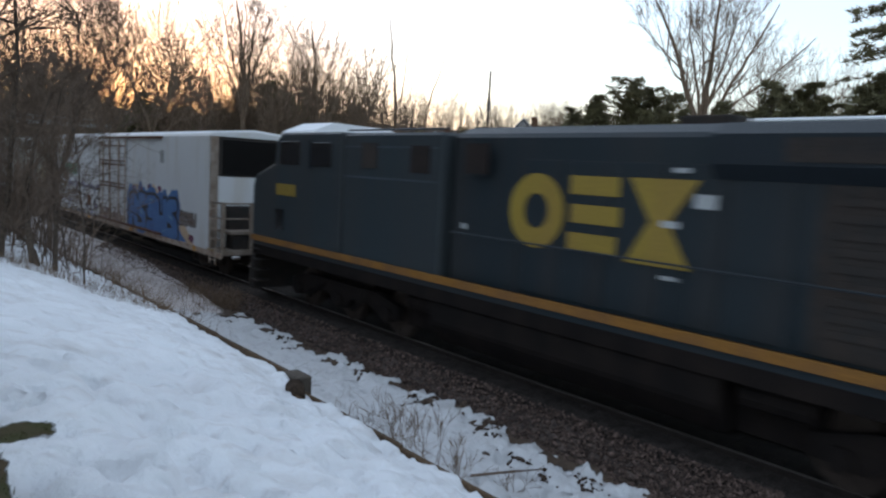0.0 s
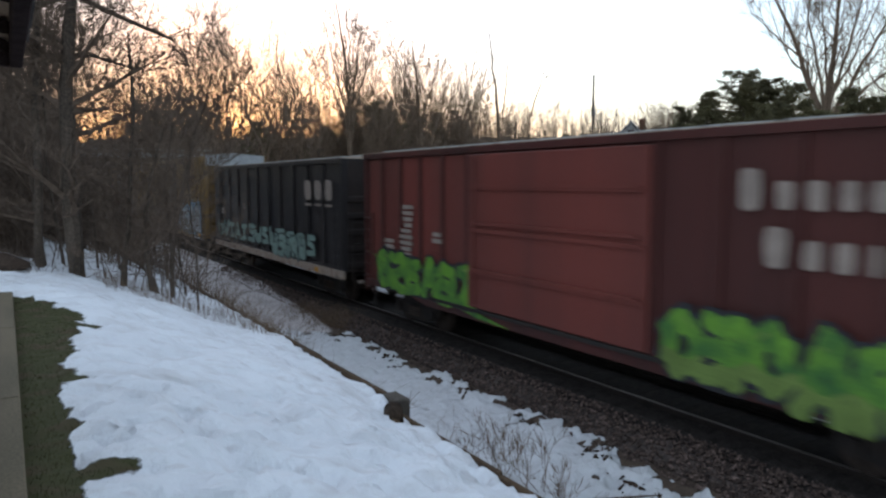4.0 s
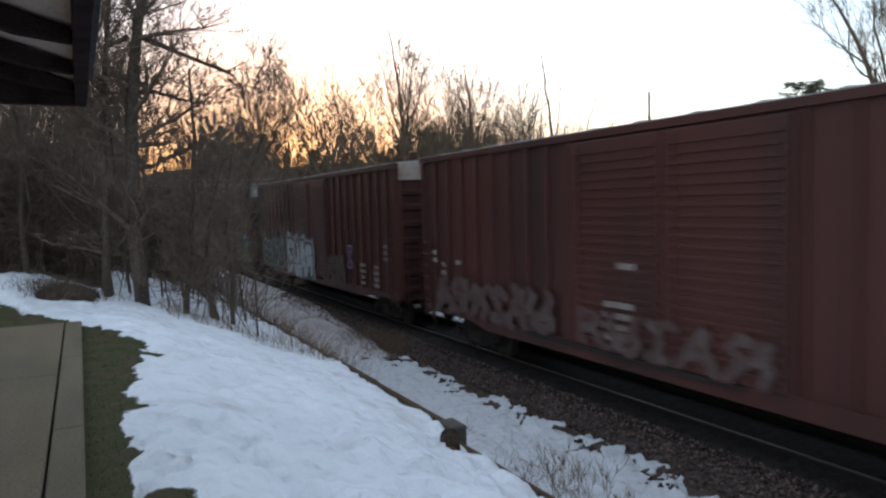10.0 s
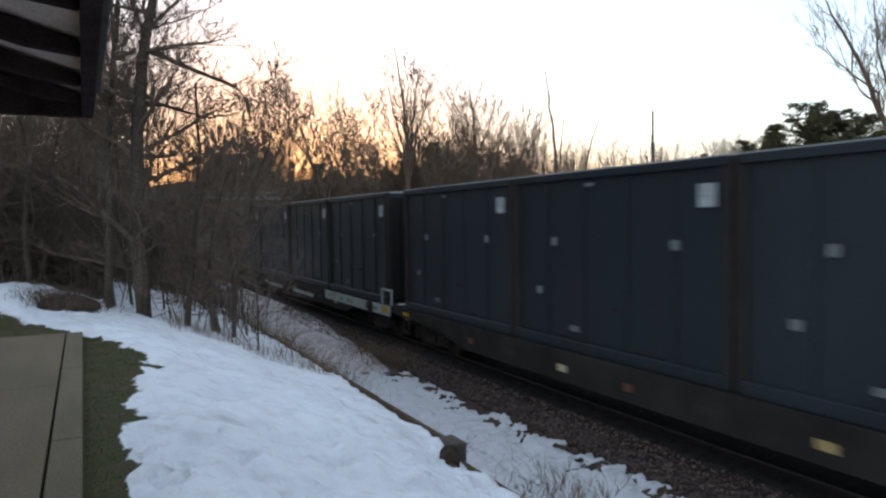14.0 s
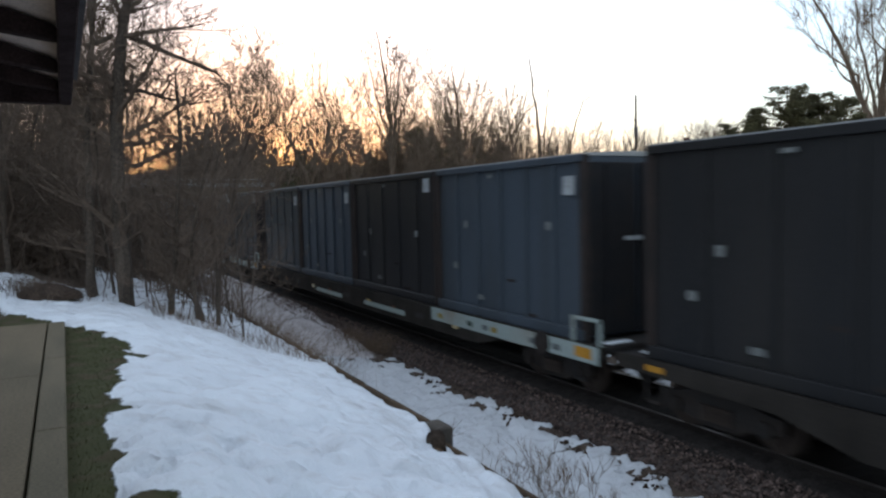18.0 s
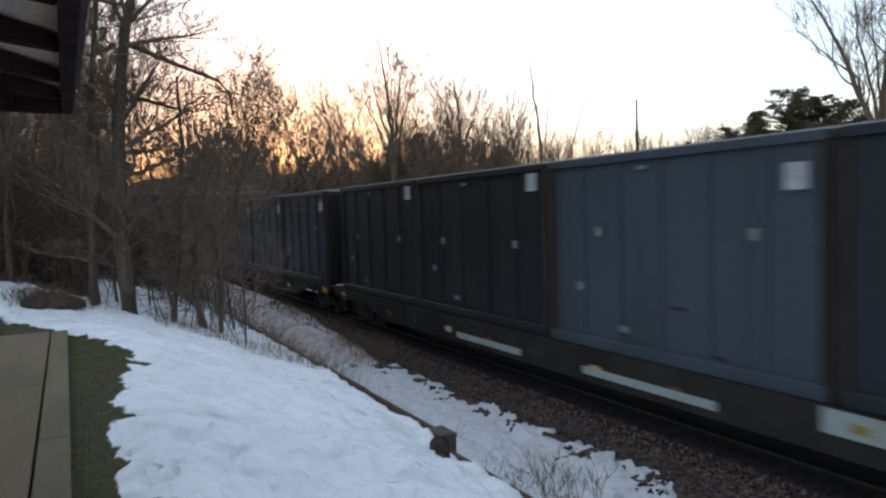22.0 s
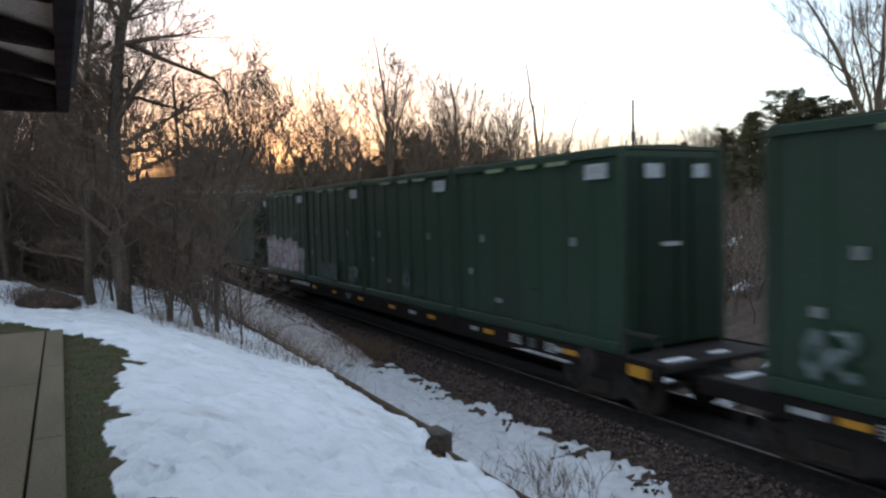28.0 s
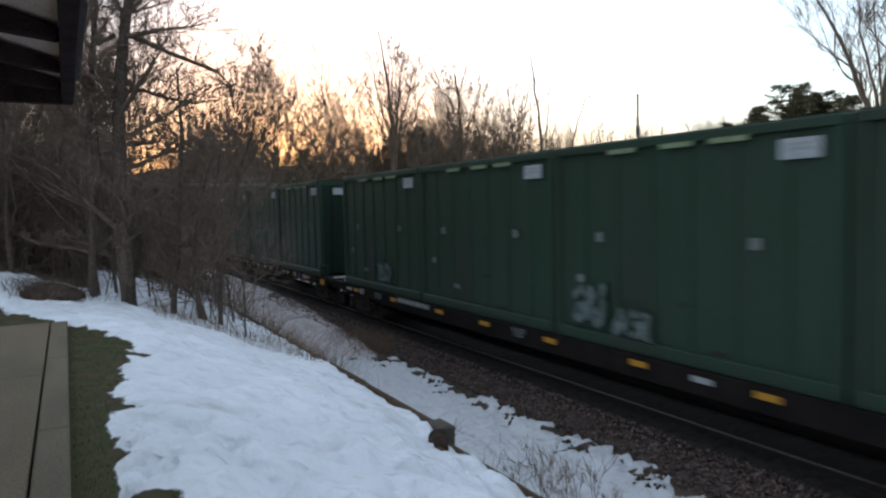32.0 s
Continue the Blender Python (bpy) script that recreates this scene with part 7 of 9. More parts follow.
# car, container, place along it, half width, foot, height, strokes
SCRAWLS = ((0, 3, 2.05, 0.38, 1.45, 0.70, 2), (0, 3, -1.25, 0.55, 1.55, 0.60, 3), (0, 3, -2.20, 0.40, 1.70, 0.55, 2), (1, 1, -0.32, 0.22, 1.65, 0.50, 1), (1, 2, 0.2, 0.8, 1.45, 0.55, 4), (1, 2, -2.2, 0.5, 1.5, 0.5, 2), (2, 0, -0.65, 0.50, 1.65, 0.60, 3),
           (2, 0, -2.35, 0.60, 1.50, 0.75, 3), (2, 1, -0.55, 0.25, 1.60, 0.45, 1), (2, 3, 1.40, 0.60, 1.50, 0.65, 3), (2, 3, -0.54, 0.40, 1.40, 0.70, 2), (3, 1, 1.95, 0.45, 1.45, 0.75, 2), (3, 1, 0.83, 0.45, 1.40, 0.50, 2), (3, 3, -0.6, 0.5, 1.5, 0.5, 2))
for k, (i, j, y, w_, z, h_, n_) in enumerate(SCRAWLS):
    graffiti(GREENS[i][j], -1.345, y - w_, y + w_, z, z + h_, P_SCRAWL, M_GREEN, 90 + k, n_, None, P_MINT if k % 3 == 0 else P_SCRAWL, "faint spray-painted scrawl", ragged=0.3)
graffiti(GREENS[2][1], -1.345, -1.65, -0.95, 1.55, 2.1, P_TEAL, M_GREEN, 84, 2, P_TEAL, P_SKY, "teal spray-painted scrawl")


def grow(wood, twig, r, p, d, length, rad, level, depth, spread, kids, up=0.25, low=0.25, thin=0.0055):
    """One limb with its branches: wood takes the thick ones, twig the thin."""
    n = 7 if level == 0 else (5 if level == 1 else (3 if level == 2 else (2 if level < depth else 1)))
    pts, rr = [p], [rad]
    q, dd = p, d
    for i in range(n):
        dd = (dd + Vector((r.uniform(-1, 1), r.uniform(-1, 1), r.uniform(-0.5, 1) * up)) * (0.17 if level == 0 else 0.46)).normalized()
        q = q + dd * (length / n)
        pts.append(q)
        rr.append(rad * (1 - (0.72 if level == 0 else 0.8) * (i + 1) / n))
    tgt = wood if level < 1 else twig
    tgt.tube(pts, rr, 7 if level == 0 else (4 if level == 1 else 3), cap=level == 0)
    if level >= depth:
        return
    for k in range(kids[level]):
        u = r.uniform(low if level == 0 else 0.12, 1.0)
        i = min(n - 1, int(u * n))
        a = pts[i].lerp(pts[i + 1], u * n - i)
        side = Vector((r.uniform(-1, 1), r.uniform(-1, 1), r.uniform(-0.1, 0.6))).normalized()
        nd = ((pts[i + 1] - pts[i]).normalized() + side * spread[level]).normalized()
        grow(wood, twig, r, a, nd, length * r.uniform(0.36, 0.62) * (1.2 - 0.55 * u), max(thin, rad * (1 - 0.75 * u) * r.uniform(0.32, 0.52)), level + 1, depth, spread, kids, up, low, thin)


TREE_TOP = {}


def branch(stem, crown, r, p, d, length, rad, level, depth, kids, splay=0.62, lift=0.10, thin=0.008):
    """One limb that bends a little towards the light, forks at its tip and throws side shoots; the stem takes level nought."""
    n = 5 if level == 0 else (4 if level < 3 else (3 if level < depth else 2))
    pts, rr, q, dd = [p], [rad], p, d
    for i in range(n):
        dd = (dd + Vector((r.gauss(0, 1), r.gauss(0, 1), r.gauss(0, 1))) * (0.05 if level == 0 else 0.13) + Vector((0, 0, lift if level else 0))).normalized()
        q = q + dd * (length / n)
        pts.append(q)
        rr.append(max(thin * 0.7, rad * (1 - 0.40 * (i + 1) / n)))
    (stem if level == 0 else crown).tube(pts, rr, (8, 6, 5, 4)[level] if level < 4 else 3, cap=level == 0)
    if level >= depth:
        return
    tips = 3 if r.random() < 0.35 else 2
    for k in range(tips + kids[level]):
        tip = k < tips
        u = 1.0 if tip else r.uniform(0.45 if level == 0 else 0.2, 0.95)
        i = min(n - 1, int(u * n))
        at = pts[i].lerp(pts[i + 1], u * n - i)
        ax = (pts[i + 1] - pts[i]).normalized()
        side = ax.cross(Vector((r.gauss(0, 1), r.gauss(0, 1), r.gauss(0, 1)))).normalized()
        ang = splay * (r.uniform(0.25, 0.95) if tip else r.uniform(0.8, 1.7))
        nd = (ax * math.cos(ang) + side * math.sin(ang)).normalized()
        ln = length * (r.uniform(0.62, 0.9) if tip else r.uniform(0.45, 0.8))
        branch(stem, crown, r, at, nd, ln, max(thin, rad * 0.6 * (r.uniform(0.68, 0.95) if tip else r.uniform(0.42, 0.7))), level + 1, depth, kids, splay, lift, thin)


def bare_tree(name, label, seed, height, rad, kids=(15, 7, 5, 3), spread=(1.0, 1.0, 1.1, 1.2), group="bare trees of the woods", low=0.25, thin=0.015):
    """A slender tree with one stem and side limbs all the way up."""
    r = random.Random(seed)
    t = thing(name, label, "tree", group)
    wood, twig = S(), S()
    d = Vector((r.uniform(-0.06, 0.06), r.uniform(-0.06, 0.06), 1)).normalized()
    grow(wood, twig, r, Vector((0, 0, -0.3)), d, height * r.uniform(0.74, 0.86), rad, 0, len(kids), spread, kids, 0.4, low, thin)
    part("trunk", wood, M_BARK, t)
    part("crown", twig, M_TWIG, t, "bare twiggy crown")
    zs = sorted(v[2] for v in wood.v + twig.v)
    TREE_TOP[t.name] = zs[int(len(zs) * 0.985)]
    return t


def crowned_tree(name, label, seed, height, rad, kids=(3, 2, 2, 1, 1), splay=0.62, lift=0.10, bole=0.30, thin=0.0125, group="bare trees of the woods"):
    """A woodland tree: a clear bole, forking limbs and a rounded crown of fine twigs."""
    r = random.Random(seed)
    t = thing(name, label, "tree", group)
    stem, crown = S(), S()
    d = Vector((r.uniform(-0.07, 0.07), r.uniform(-0.07, 0.07), 1)).normalized()
    branch(stem, crown, r, Vector((0, 0, -0.3)), d, height * bole, rad, 0, len(kids), kids, splay, lift, thin)
    part("trunk", stem, M_BARK, t)
    part("crown", crown, M_GLARETWIG, t, "bare twiggy crown")
    zs = sorted(v[2] for v in stem.v + crown.v)
    TREE_TOP[t.name] = zs[int(len(zs) * 0.985)]
    return t


def leader_tree(name, label, seed, dist, base, lines, group="", fork=2.6, shoots=9, reach=2.2, depth=3, thin=0.012):
    """A tree on a few long leaders. lines: (rad, (bearing, elevation), ...) seen from the platform, each from the fork upwards."""
    r = random.Random(seed)
    x, y = polar(base, dist)
    g = ground_height(x, y)
    t = thing(name, label, "tree", group, pose(x, y, g))
    stem, crown = S(), S()
    stem.tube([(0, 0, -0.4), (0.04, 0.03, fork * 0.5), (0, 0, fork)], [lines[0][0] * 1.5, lines[0][0] * 1.25, lines[0][0]], 9)
    for q, (rad, *way) in enumerate(lines):
        depth_off = r.uniform(-2.5, 2.5)
        pts = [Vector((0, 0, fork))]
        if q:
            pts = [main[0].lerp(main[1], r.uniform(0.0, 0.45))]
        for k, (az, el) in enumerate(way):
            u, v = polar(az, dist + depth_off * (k + 1) / len(way))
            pts.append(Vector((u - x, v - y, dist / math.cos(radians(az - base)) * math.tan(radians(el)) + 3.8 - g)))
        if not q:
            main = pts
        fine = []
        for p, p2 in zip(pts, pts[1:]):
            fine += [p.lerp(p2, i / 4) + Vector((r.gauss(0, 0.05), r.gauss(0, 0.05), 0)) for i in range(4)]
        fine.append(pts[-1])
        n = len(fine) - 1
        crown.tube(fine, [rad * (1 - 0.84 * i / n) for i in range(n + 1)], 6)
        for k in range(shoots):
            u = r.uniform(0.22, 0.88)
            i = min(n - 1, int(u * n))
            ax = (fine[i + 1] - fine[i]).normalized()
            side = ax.cross(Vector((r.gauss(0, 1), r.gauss(0, 1), r.gauss(0, 1)))).normalized()
            branch(crown, crown, r, fine[i].lerp(fine[i + 1], u * n - i), (ax * 0.75 + side * 0.65).normalized(), reach * r.uniform(0.3, 1.0) * (1.2 - 0.75 * u), max(thin, rad * (1 - 0.84 * u) * 0.42), max(1, 5 - depth), 5, (0, 2, 2, 1, 1), 0.6, 0.1, thin)
    part("trunk", stem, M_BARK, t)
    part("crown", crown, M_GLARETWIG, t, "ascending limbs and bare twigs")
    return t


def pine_tree(name, label, seed, height, bare=0.35, group="evergreens beyond the track", flat_top=False, tier=2.0, limbs=4, tufts=15, loose=0.22, droop=0.0):
    """A pine: trunk, drooping limbs in tiers, tufts of needles with gaps between."""
    r = random.Random(seed)
    t = thing(name, label, "tree", group)
    wood, leaf = S(), S()
    top = Vector((r.uniform(-0.4, 0.4), r.uniform(-0.4, 0.4), height))
    wood.tube([(0, 0, -0.4), (0.05, 0.05, height * 0.5), tuple(top)], [height * 0.016, height * 0.011, 0.03], 7)
    tiers = int(height * tier)
    for i in range(tiers):
        u = bare + (1 - bare) * i / tiers
        z = height * u
        reach = height * (0.37 if flat_top else 0.24) * (1.05 - u) ** (0.45 if flat_top else 0.8) * r.uniform(0.65, 1.2) + 0.3
        for _ in range(limbs):
            a = r.uniform(0, 6.28)
            rise = r.uniform(-0.05, 0.3) - droop
            pts = [Vector((0, 0, z))]
            for k in range(1, 5):
                pts.append(Vector((math.cos(a) * reach * k / 4, math.sin(a) * reach * k / 4, z + rise * reach * (k / 4) ** 1.3 + r.uniform(-0.1, 0.1))))
            wood.tube(pts, [0.05, 0.04, 0.03, 0.02, 0.01], 4, cap=False)
            for k in range(tufts):
                w_ = r.uniform(0.25, 1.05)
                j = min(3, int(w_ * 4))
                c = pts[j].lerp(pts[j + 1], min(1, w_ * 4 - j)) + Vector((r.gauss(0, loose), r.gauss(0, loose), r.gauss(0.05, loose * 0.5)))
                for _ in range(9):
                    d = Vector((r.gauss(0, 1), r.gauss(0, 1), r.gauss(0.35, 0.6))).normalized() * r.uniform(0.22, 0.48)
                    o = d.orthogonal().normalized() * 0.05
                    q = len(leaf.v)
                    leaf.v += [tuple(c - o), tuple(c + o), tuple(c + d)]
                    leaf.f.append((q, q + 1, q + 2))
    part("trunk", wood, M_BARK, t)
    part("crown", leaf, M_NEEDLE, t, "dark needle-covered boughs")
    return t


def stand(proto, spots):
    """Sets the first at the first spot and copies at the rest. spots: (x, y, scale, turn)."""
    first = True
    for x, y, k, a in spots:
        m = Matrix.Translation((x, y, ground_height(x, y))) @ pose(0, 0, 0, 0, 0, a)
        ob = proto if first else copy_thing(proto, m)
        first = False
        ob.matrix_basis = m @ Matrix.Diagonal((k, k, k, 1))


def polar(az, dist):
    return dist * math.sin(radians(az)), dist * math.cos(radians(az))


rt = random.Random(77)
LB = "bare deciduous tree with forking limbs against the dusk"
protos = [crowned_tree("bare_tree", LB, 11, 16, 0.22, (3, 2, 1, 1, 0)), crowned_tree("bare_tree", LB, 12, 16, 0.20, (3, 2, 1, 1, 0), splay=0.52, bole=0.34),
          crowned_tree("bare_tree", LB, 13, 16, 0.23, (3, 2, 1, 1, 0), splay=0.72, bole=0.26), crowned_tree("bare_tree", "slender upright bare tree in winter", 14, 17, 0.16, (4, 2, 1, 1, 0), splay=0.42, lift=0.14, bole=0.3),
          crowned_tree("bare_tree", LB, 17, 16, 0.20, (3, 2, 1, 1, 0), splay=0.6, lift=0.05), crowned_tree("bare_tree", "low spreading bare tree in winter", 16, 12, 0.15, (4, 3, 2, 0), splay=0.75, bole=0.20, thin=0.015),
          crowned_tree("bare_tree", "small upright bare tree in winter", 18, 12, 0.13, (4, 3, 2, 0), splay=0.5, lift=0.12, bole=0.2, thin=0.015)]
spots = [[] for _ in protos]


def plant(az, dist, el, j, turn):
    """A tree whose top stands at that elevation."""
    x, y = polar(az, dist)
    if abs(x - TX) < 5:
        x = TX + (6 if x > TX else -6)
    hgt = max(4.0, dist * math.tan(radians(el)) + 3.8 - ground_height(x, y))
    spots[j].append((x, y, hgt / TREE_TOP[protos[j].name], turn))


# the wood along the far side: its front row, the rows behind it, the low growth under them
for k, (az, dist, el) in enumerate(((13.4, 62, 10.0), (15.2, 66, 10.5), (17.4, 60, 10.6), (19.7, 64, 10.9), (21.8, 66, 11.0), (26.6, 64, 10.9), (28.3, 68, 9.8), (31.0, 64, 9.4), (32.6, 68, 8.4), (11.4, 60, 10.8), (9.2, 63, 11.2), (6.4, 61, 10.8), (18.6, 70, 10.3))):
    plant(az, dist, el, k % 5, 37 * k)
for i in range(34):
    plant(rt.uniform(-6, 33.5), rt.uniform(74, 112), rt.uniform(6.6, 9.2), rt.randrange(3, 7), rt.uniform(0, 360))
for i in range(74):
    az = rt.uniform(-4, 34.5)
    plant(az, rt.uniform(62, 92) if az > 17.5 else rt.uniform(92, 118), rt.uniform(3.6, 6.4), 5 + i % 2, rt.uniform(0, 360))
# the woods on the bank side, behind the brush
for i in range(15):
    x, y = rt.uniform(-16, 3.2), rt.uniform(20, 52)
    if x > 0.5 + 0.02 * y and y < 30:
        x -= 4
    spots[rt.randrange(5)].append((x, y, rt.uniform(0.5, 0.85), rt.uniform(0, 360)))
# woods beyond the houses
for i in range(40):
    az = rt.uniform(33, 82)
    plant(az, rt.uniform(100, 160), rt.uniform(2.6, 4.2) if az < 50 else rt.uniform(4, 6.5), rt.randrange(5, 7), rt.uniform(0, 360))
for k, (az, dist, el) in enumerate(((61.5, 76, 6.0), (63.4, 70, 8.4), (65.0, 72, 9.4), (66.4, 68, 9.0), (67.8, 70, 8.8), (69.2, 66, 7.8), (64.2, 66, 7.4), (68.6, 64, 7.4), (49.4, 84, 5.2), (48.2, 88, 5.6), (50.2, 86, 5.4), (71.0, 66, 8.0), (51.2, 86, 5.0), (47.2, 90, 4.6))):
    plant(az, dist, el, (2, 4, 5)[k % 3], 53 * k)
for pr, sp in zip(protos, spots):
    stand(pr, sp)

# the tallest tree of the wood, on a vase of leaders
leader_tree("bare_tree", "tall bare tree with a vase of long leaders against the dusk", 58, 64, 24.3,
            ((0.25, (24.2, 6.5), (24.0, 10.0), (23.3, 13.8)), (0.15, (24.6, 6.5), (24.9, 9.0), (25.2, 11.6)), (0.14, (23.9, 6.0), (23.2, 9.0), (22.4, 12.6)), (0.13, (24.8, 6.0), (25.6, 8.6), (26.3, 11.2)), (0.12, (24.3, 7.0), (24.3, 10.0), (24.5, 12.2)), (0.11, (23.7, 5.5), (22.6, 8.0), (21.4, 10.6))), "bare trees of the woods")
leader_tree("bare_tree", "bare tree with spreading leaders at the end of the wood", 59, 66, 29.8,
            ((0.20, (29.8, 5.5), (29.6, 8.0), (29.2, 10.8)), (0.13, (30.2, 5.5), (30.9, 7.6), (31.4, 9.8)), (0.12, (29.4, 5.5), (28.6, 8.0), (27.9, 10.2)), (0.10, (30.3, 5.0), (31.6, 6.6), (32.6, 8.4))), "bare trees of the woods")

# dead trees that stand out, and the maple
rd = random.Random(52)
for k, (base, lines) in enumerate(((36.3, ((0.26, (36.2, 5.0), (35.9, 8.0), (35.4, 11.9)), (0.12, (36.6, 5.5), (36.9, 9.2)), (0.10, (37.0, 4.6), (37.5, 7.2)), (0.09, (36.9, 4.0), (38.3, 6.4)), (0.09, (35.5, 4.2), (35.0, 7.0)))), (34.2, ((0.15, (34.0, 5.0), (33.4, 8.0)), (0.09, (34.3, 4.0), (34.4, 6.8)))), (38.2, ((0.14, (38.6, 4.4), (39.1, 6.2), (39.9, 8.6)), (0.07, (38.2, 4.0), (38.2, 6.0)))), (41.0, ((0.09, (40.8, 4.0), (40.6, 6.0)), (0.08, (41.4, 3.8), (41.8, 5.6)))))):
    leader_tree("dead_tree", "dead tree with thin bare leaders", 70 + k, 76, base, lines, "dead trees by the line", fork=1.6, shoots=5, reach=1.6, depth=2, thin=0.010)
leader_tree("maple_tree", "large bare maple with ascending limbs and fine twigs", 64, 58, 59.8,
            ((0.26, (60.2, 7.5), (60.4, 11.5), (60.7, 16.5)), (0.25, (59.0, 6.2), (57.9, 9.4), (56.5, 12.6), (55.2, 15.2)), (0.12, (58.6, 8.4), (56.6, 10.4), (54.8, 12.4)), (0.15, (59.6, 7.0), (58.6, 11.0), (58.3, 15.2)), (0.14, (60.9, 8.0), (61.6, 11.0), (62.2, 14.5)), (0.19, (61.2, 6.4), (62.8, 9.4), (64.6, 13.0)), (0.17, (61.8, 5.8), (64.2, 7.8), (67.2, 10.6)), (0.12, (60.8, 7.0), (62.2, 10.2), (63.2, 13.6)), (0.10, (59.9, 8.0), (59.4, 12.0), (59.5, 15.8))), fork=3.4, shoots=7, reach=3.0)


def leaning_tree(name, label, seed, at_x, at_y, line, rad, limbs, reach, group="", low=0.12):
    """A tree on a given crooked stem: line is (x, z) along it, in the world at at_y."""
    r = random.Random(seed)
    x0, z0 = line[0]
    t = thing(name, label, "tree", group, pose(at_x, at_y, ground_height(at_x, at_y)))
    wood, twig = S(), S()
    base = ground_height(at_x, at_y)
    pts = [Vector((0, 0, -0.3))] + [Vector((x - at_x + r.uniform(-0.03, 0.03), r.uniform(-0.08, 0.08), z - base)) for x, z in line]
    n = len(pts) - 1
    wood.tube(pts, [rad * (1 - 0.7 * i / n) for i in range(n + 1)], 8)
    for k in range(limbs):
        u = r.uniform(low, 1.0)
        i = min(n - 1, int(u * n))
        a = pts[i].lerp(pts[i + 1], u * n - i)
        d = Vector((r.gauss(0, 0.8), r.gauss(0, 0.6), r.uniform(low - 0.2, 1.0))).normalized()
        grow(wood, twig, r, a, d, reach * r.uniform(0.35, 1.0) * (1.15 - 0.4 * u), max(0.008, rad * (0.5 - 0.3 * u)), 1, 4, (1, 0.8, 0.9, 1.0), (0, 8, 5, 3), 0.4, 0.15)
    part("trunk", wood, M_BARK, t)
    part("crown", twig, M_TWIG, t, "bare tangled twigs")
    return t


big = leaning_tree("roadside_tree", "tall bare tree with tangled limbs at the edge of the brush", 71, 1.02, 14.9, ((1.0, 2.7), (0.98, 3.7), (0.96, 4.8), (1.0, 5.56), (1.1, 6.53), (1.22, 7.4), (1.34, 8.05), (1.5, 9.2), (1.5, 10.6), (1.65, 12.0)), 0.165, 36, 2.5)
leaning_tree("roadside_tree", "second bare tree leaning out of the brush", 79, 0.42, 15.3, ((0.44, 2.8), (0.5, 4.0), (0.46, 5.2), (0.6, 6.6), (0.72, 8.0), (0.7, 9.5), (0.9, 11.5)), 0.085, 22, 2.0)
for x, y, line, rad, sd in ((1.75, 14.6, ((1.8, 2.2), (1.9, 2.9), (1.95, 4.0), (2.1, 5.2), (2.05, 6.6)), 0.07, 81), (2.28, 14.4, ((2.22, 2.2), (2.15, 2.9), (2.3, 3.9), (2.55, 4.8)), 0.06, 82), (2.65, 14.6, ((2.68, 2.0), (2.7, 2.8), (2.62, 3.8), (2.8, 4.9)), 0.055, 83), (2.45, 14.5, ((2.3, 1.9), (2.0, 2.3), (1.8, 2.8)), 0.04, 84)):
    leaning_tree("thicket_tree", "small crooked tree in the thicket", sd, x, y, line, rad, 16, 1.4, "crooked trees of the thicket", 0.45)
rl = random.Random(5)
arms, armtwigs = S(), S()
inv = big.matrix_basis.inverted()
BOUGH_LINES = (((1.08, 7.25), (1.45, 7.1), (1.92, 6.92), (2.45, 6.8), (2.88, 6.58), (3.09, 6.32), (3.2, 5.9)), ((1.1, 6.15), (1.5, 6.13), (1.88, 6.0), (2.35, 5.95), (2.7, 6.05)), ((1.05, 7.5), (1.5, 7.75), (2.0, 7.9), (2.5, 8.2), (2.75, 8.45)), ((1.0, 7.2), (0.6, 7.0), (0.3, 6.95)))
for line, rad in zip(BOUGH_LINES, (0.062, 0.045, 0.022, 0.05)):
    pts = [inv @ Vector((a + rl.uniform(-0.04, 0.04), 14.9 + rl.uniform(-0.15, 0.15), b + rl.uniform(-0.03, 0.03))) for a, b in line]
    arms.tube(pts, [rad * (1 - 0.75 * i / (len(pts) - 1)) for i in range(len(pts))], 6)
    for k in range(len(pts) * 4):
        i = rl.randrange(len(pts) - 1)
        a = pts[i].lerp(pts[i + 1], rl.random())
        d = Vector((rl.gauss(0, 0.7), rl.gauss(0, 0.7), rl.uniform(-0.4, 1))).normalized()
        grow(armtwigs, armtwigs, rl, a, d, rl.uniform(0.5, 1.4), 0.016, 2, 4, (1, 0.9, 1.0, 1.1), (0, 9, 5, 3), 0.3)
for k in range(46):
    z = rl.uniform(0.8, 8)
    d = Vector((rl.gauss(0, 1), rl.gauss(0, 1), rl.uniform(-0.3, 0.8))).normalized()
    grow(armtwigs, armtwigs, rl, Vector((rl.uniform(-0.1, 0.1), rl.uniform(-0.1, 0.1), z)), d, rl.uniform(0.6, 1.6), 0.014, 2, 4, (1, 0.9, 1.0, 1.1), (0, 9, 5, 3), 0.3)
part("limb", arms, M_BARK, big)
part("limb_twig", armtwigs, M_TWIG, big)
bank = bare_tree("bank_tree", "small twiggy tree at the edge of the bank", 88, 8, 0.08, kids=(20, 9, 6, 3), spread=(0.8, 0.9, 1.0, 1.1), group="", low=0.3, thin=0.007)
k = 8.0 / TREE_TOP[bank.name]
bank.matrix_basis = pose(4.0, 21.8, ground_height(4.0, 21.8), 0, 0, 30) @ Matrix.Diagonal((k, k, k, 1))
near = [bare_tree("sapling", "slender bare sapling in the brush", 72 + k, 10, 0.05, kids=(14, 7, 4, 2), group="saplings in the brush", low=0.08, thin=0.0055) for k in range(4)]
nspots = [[] for _ in near]
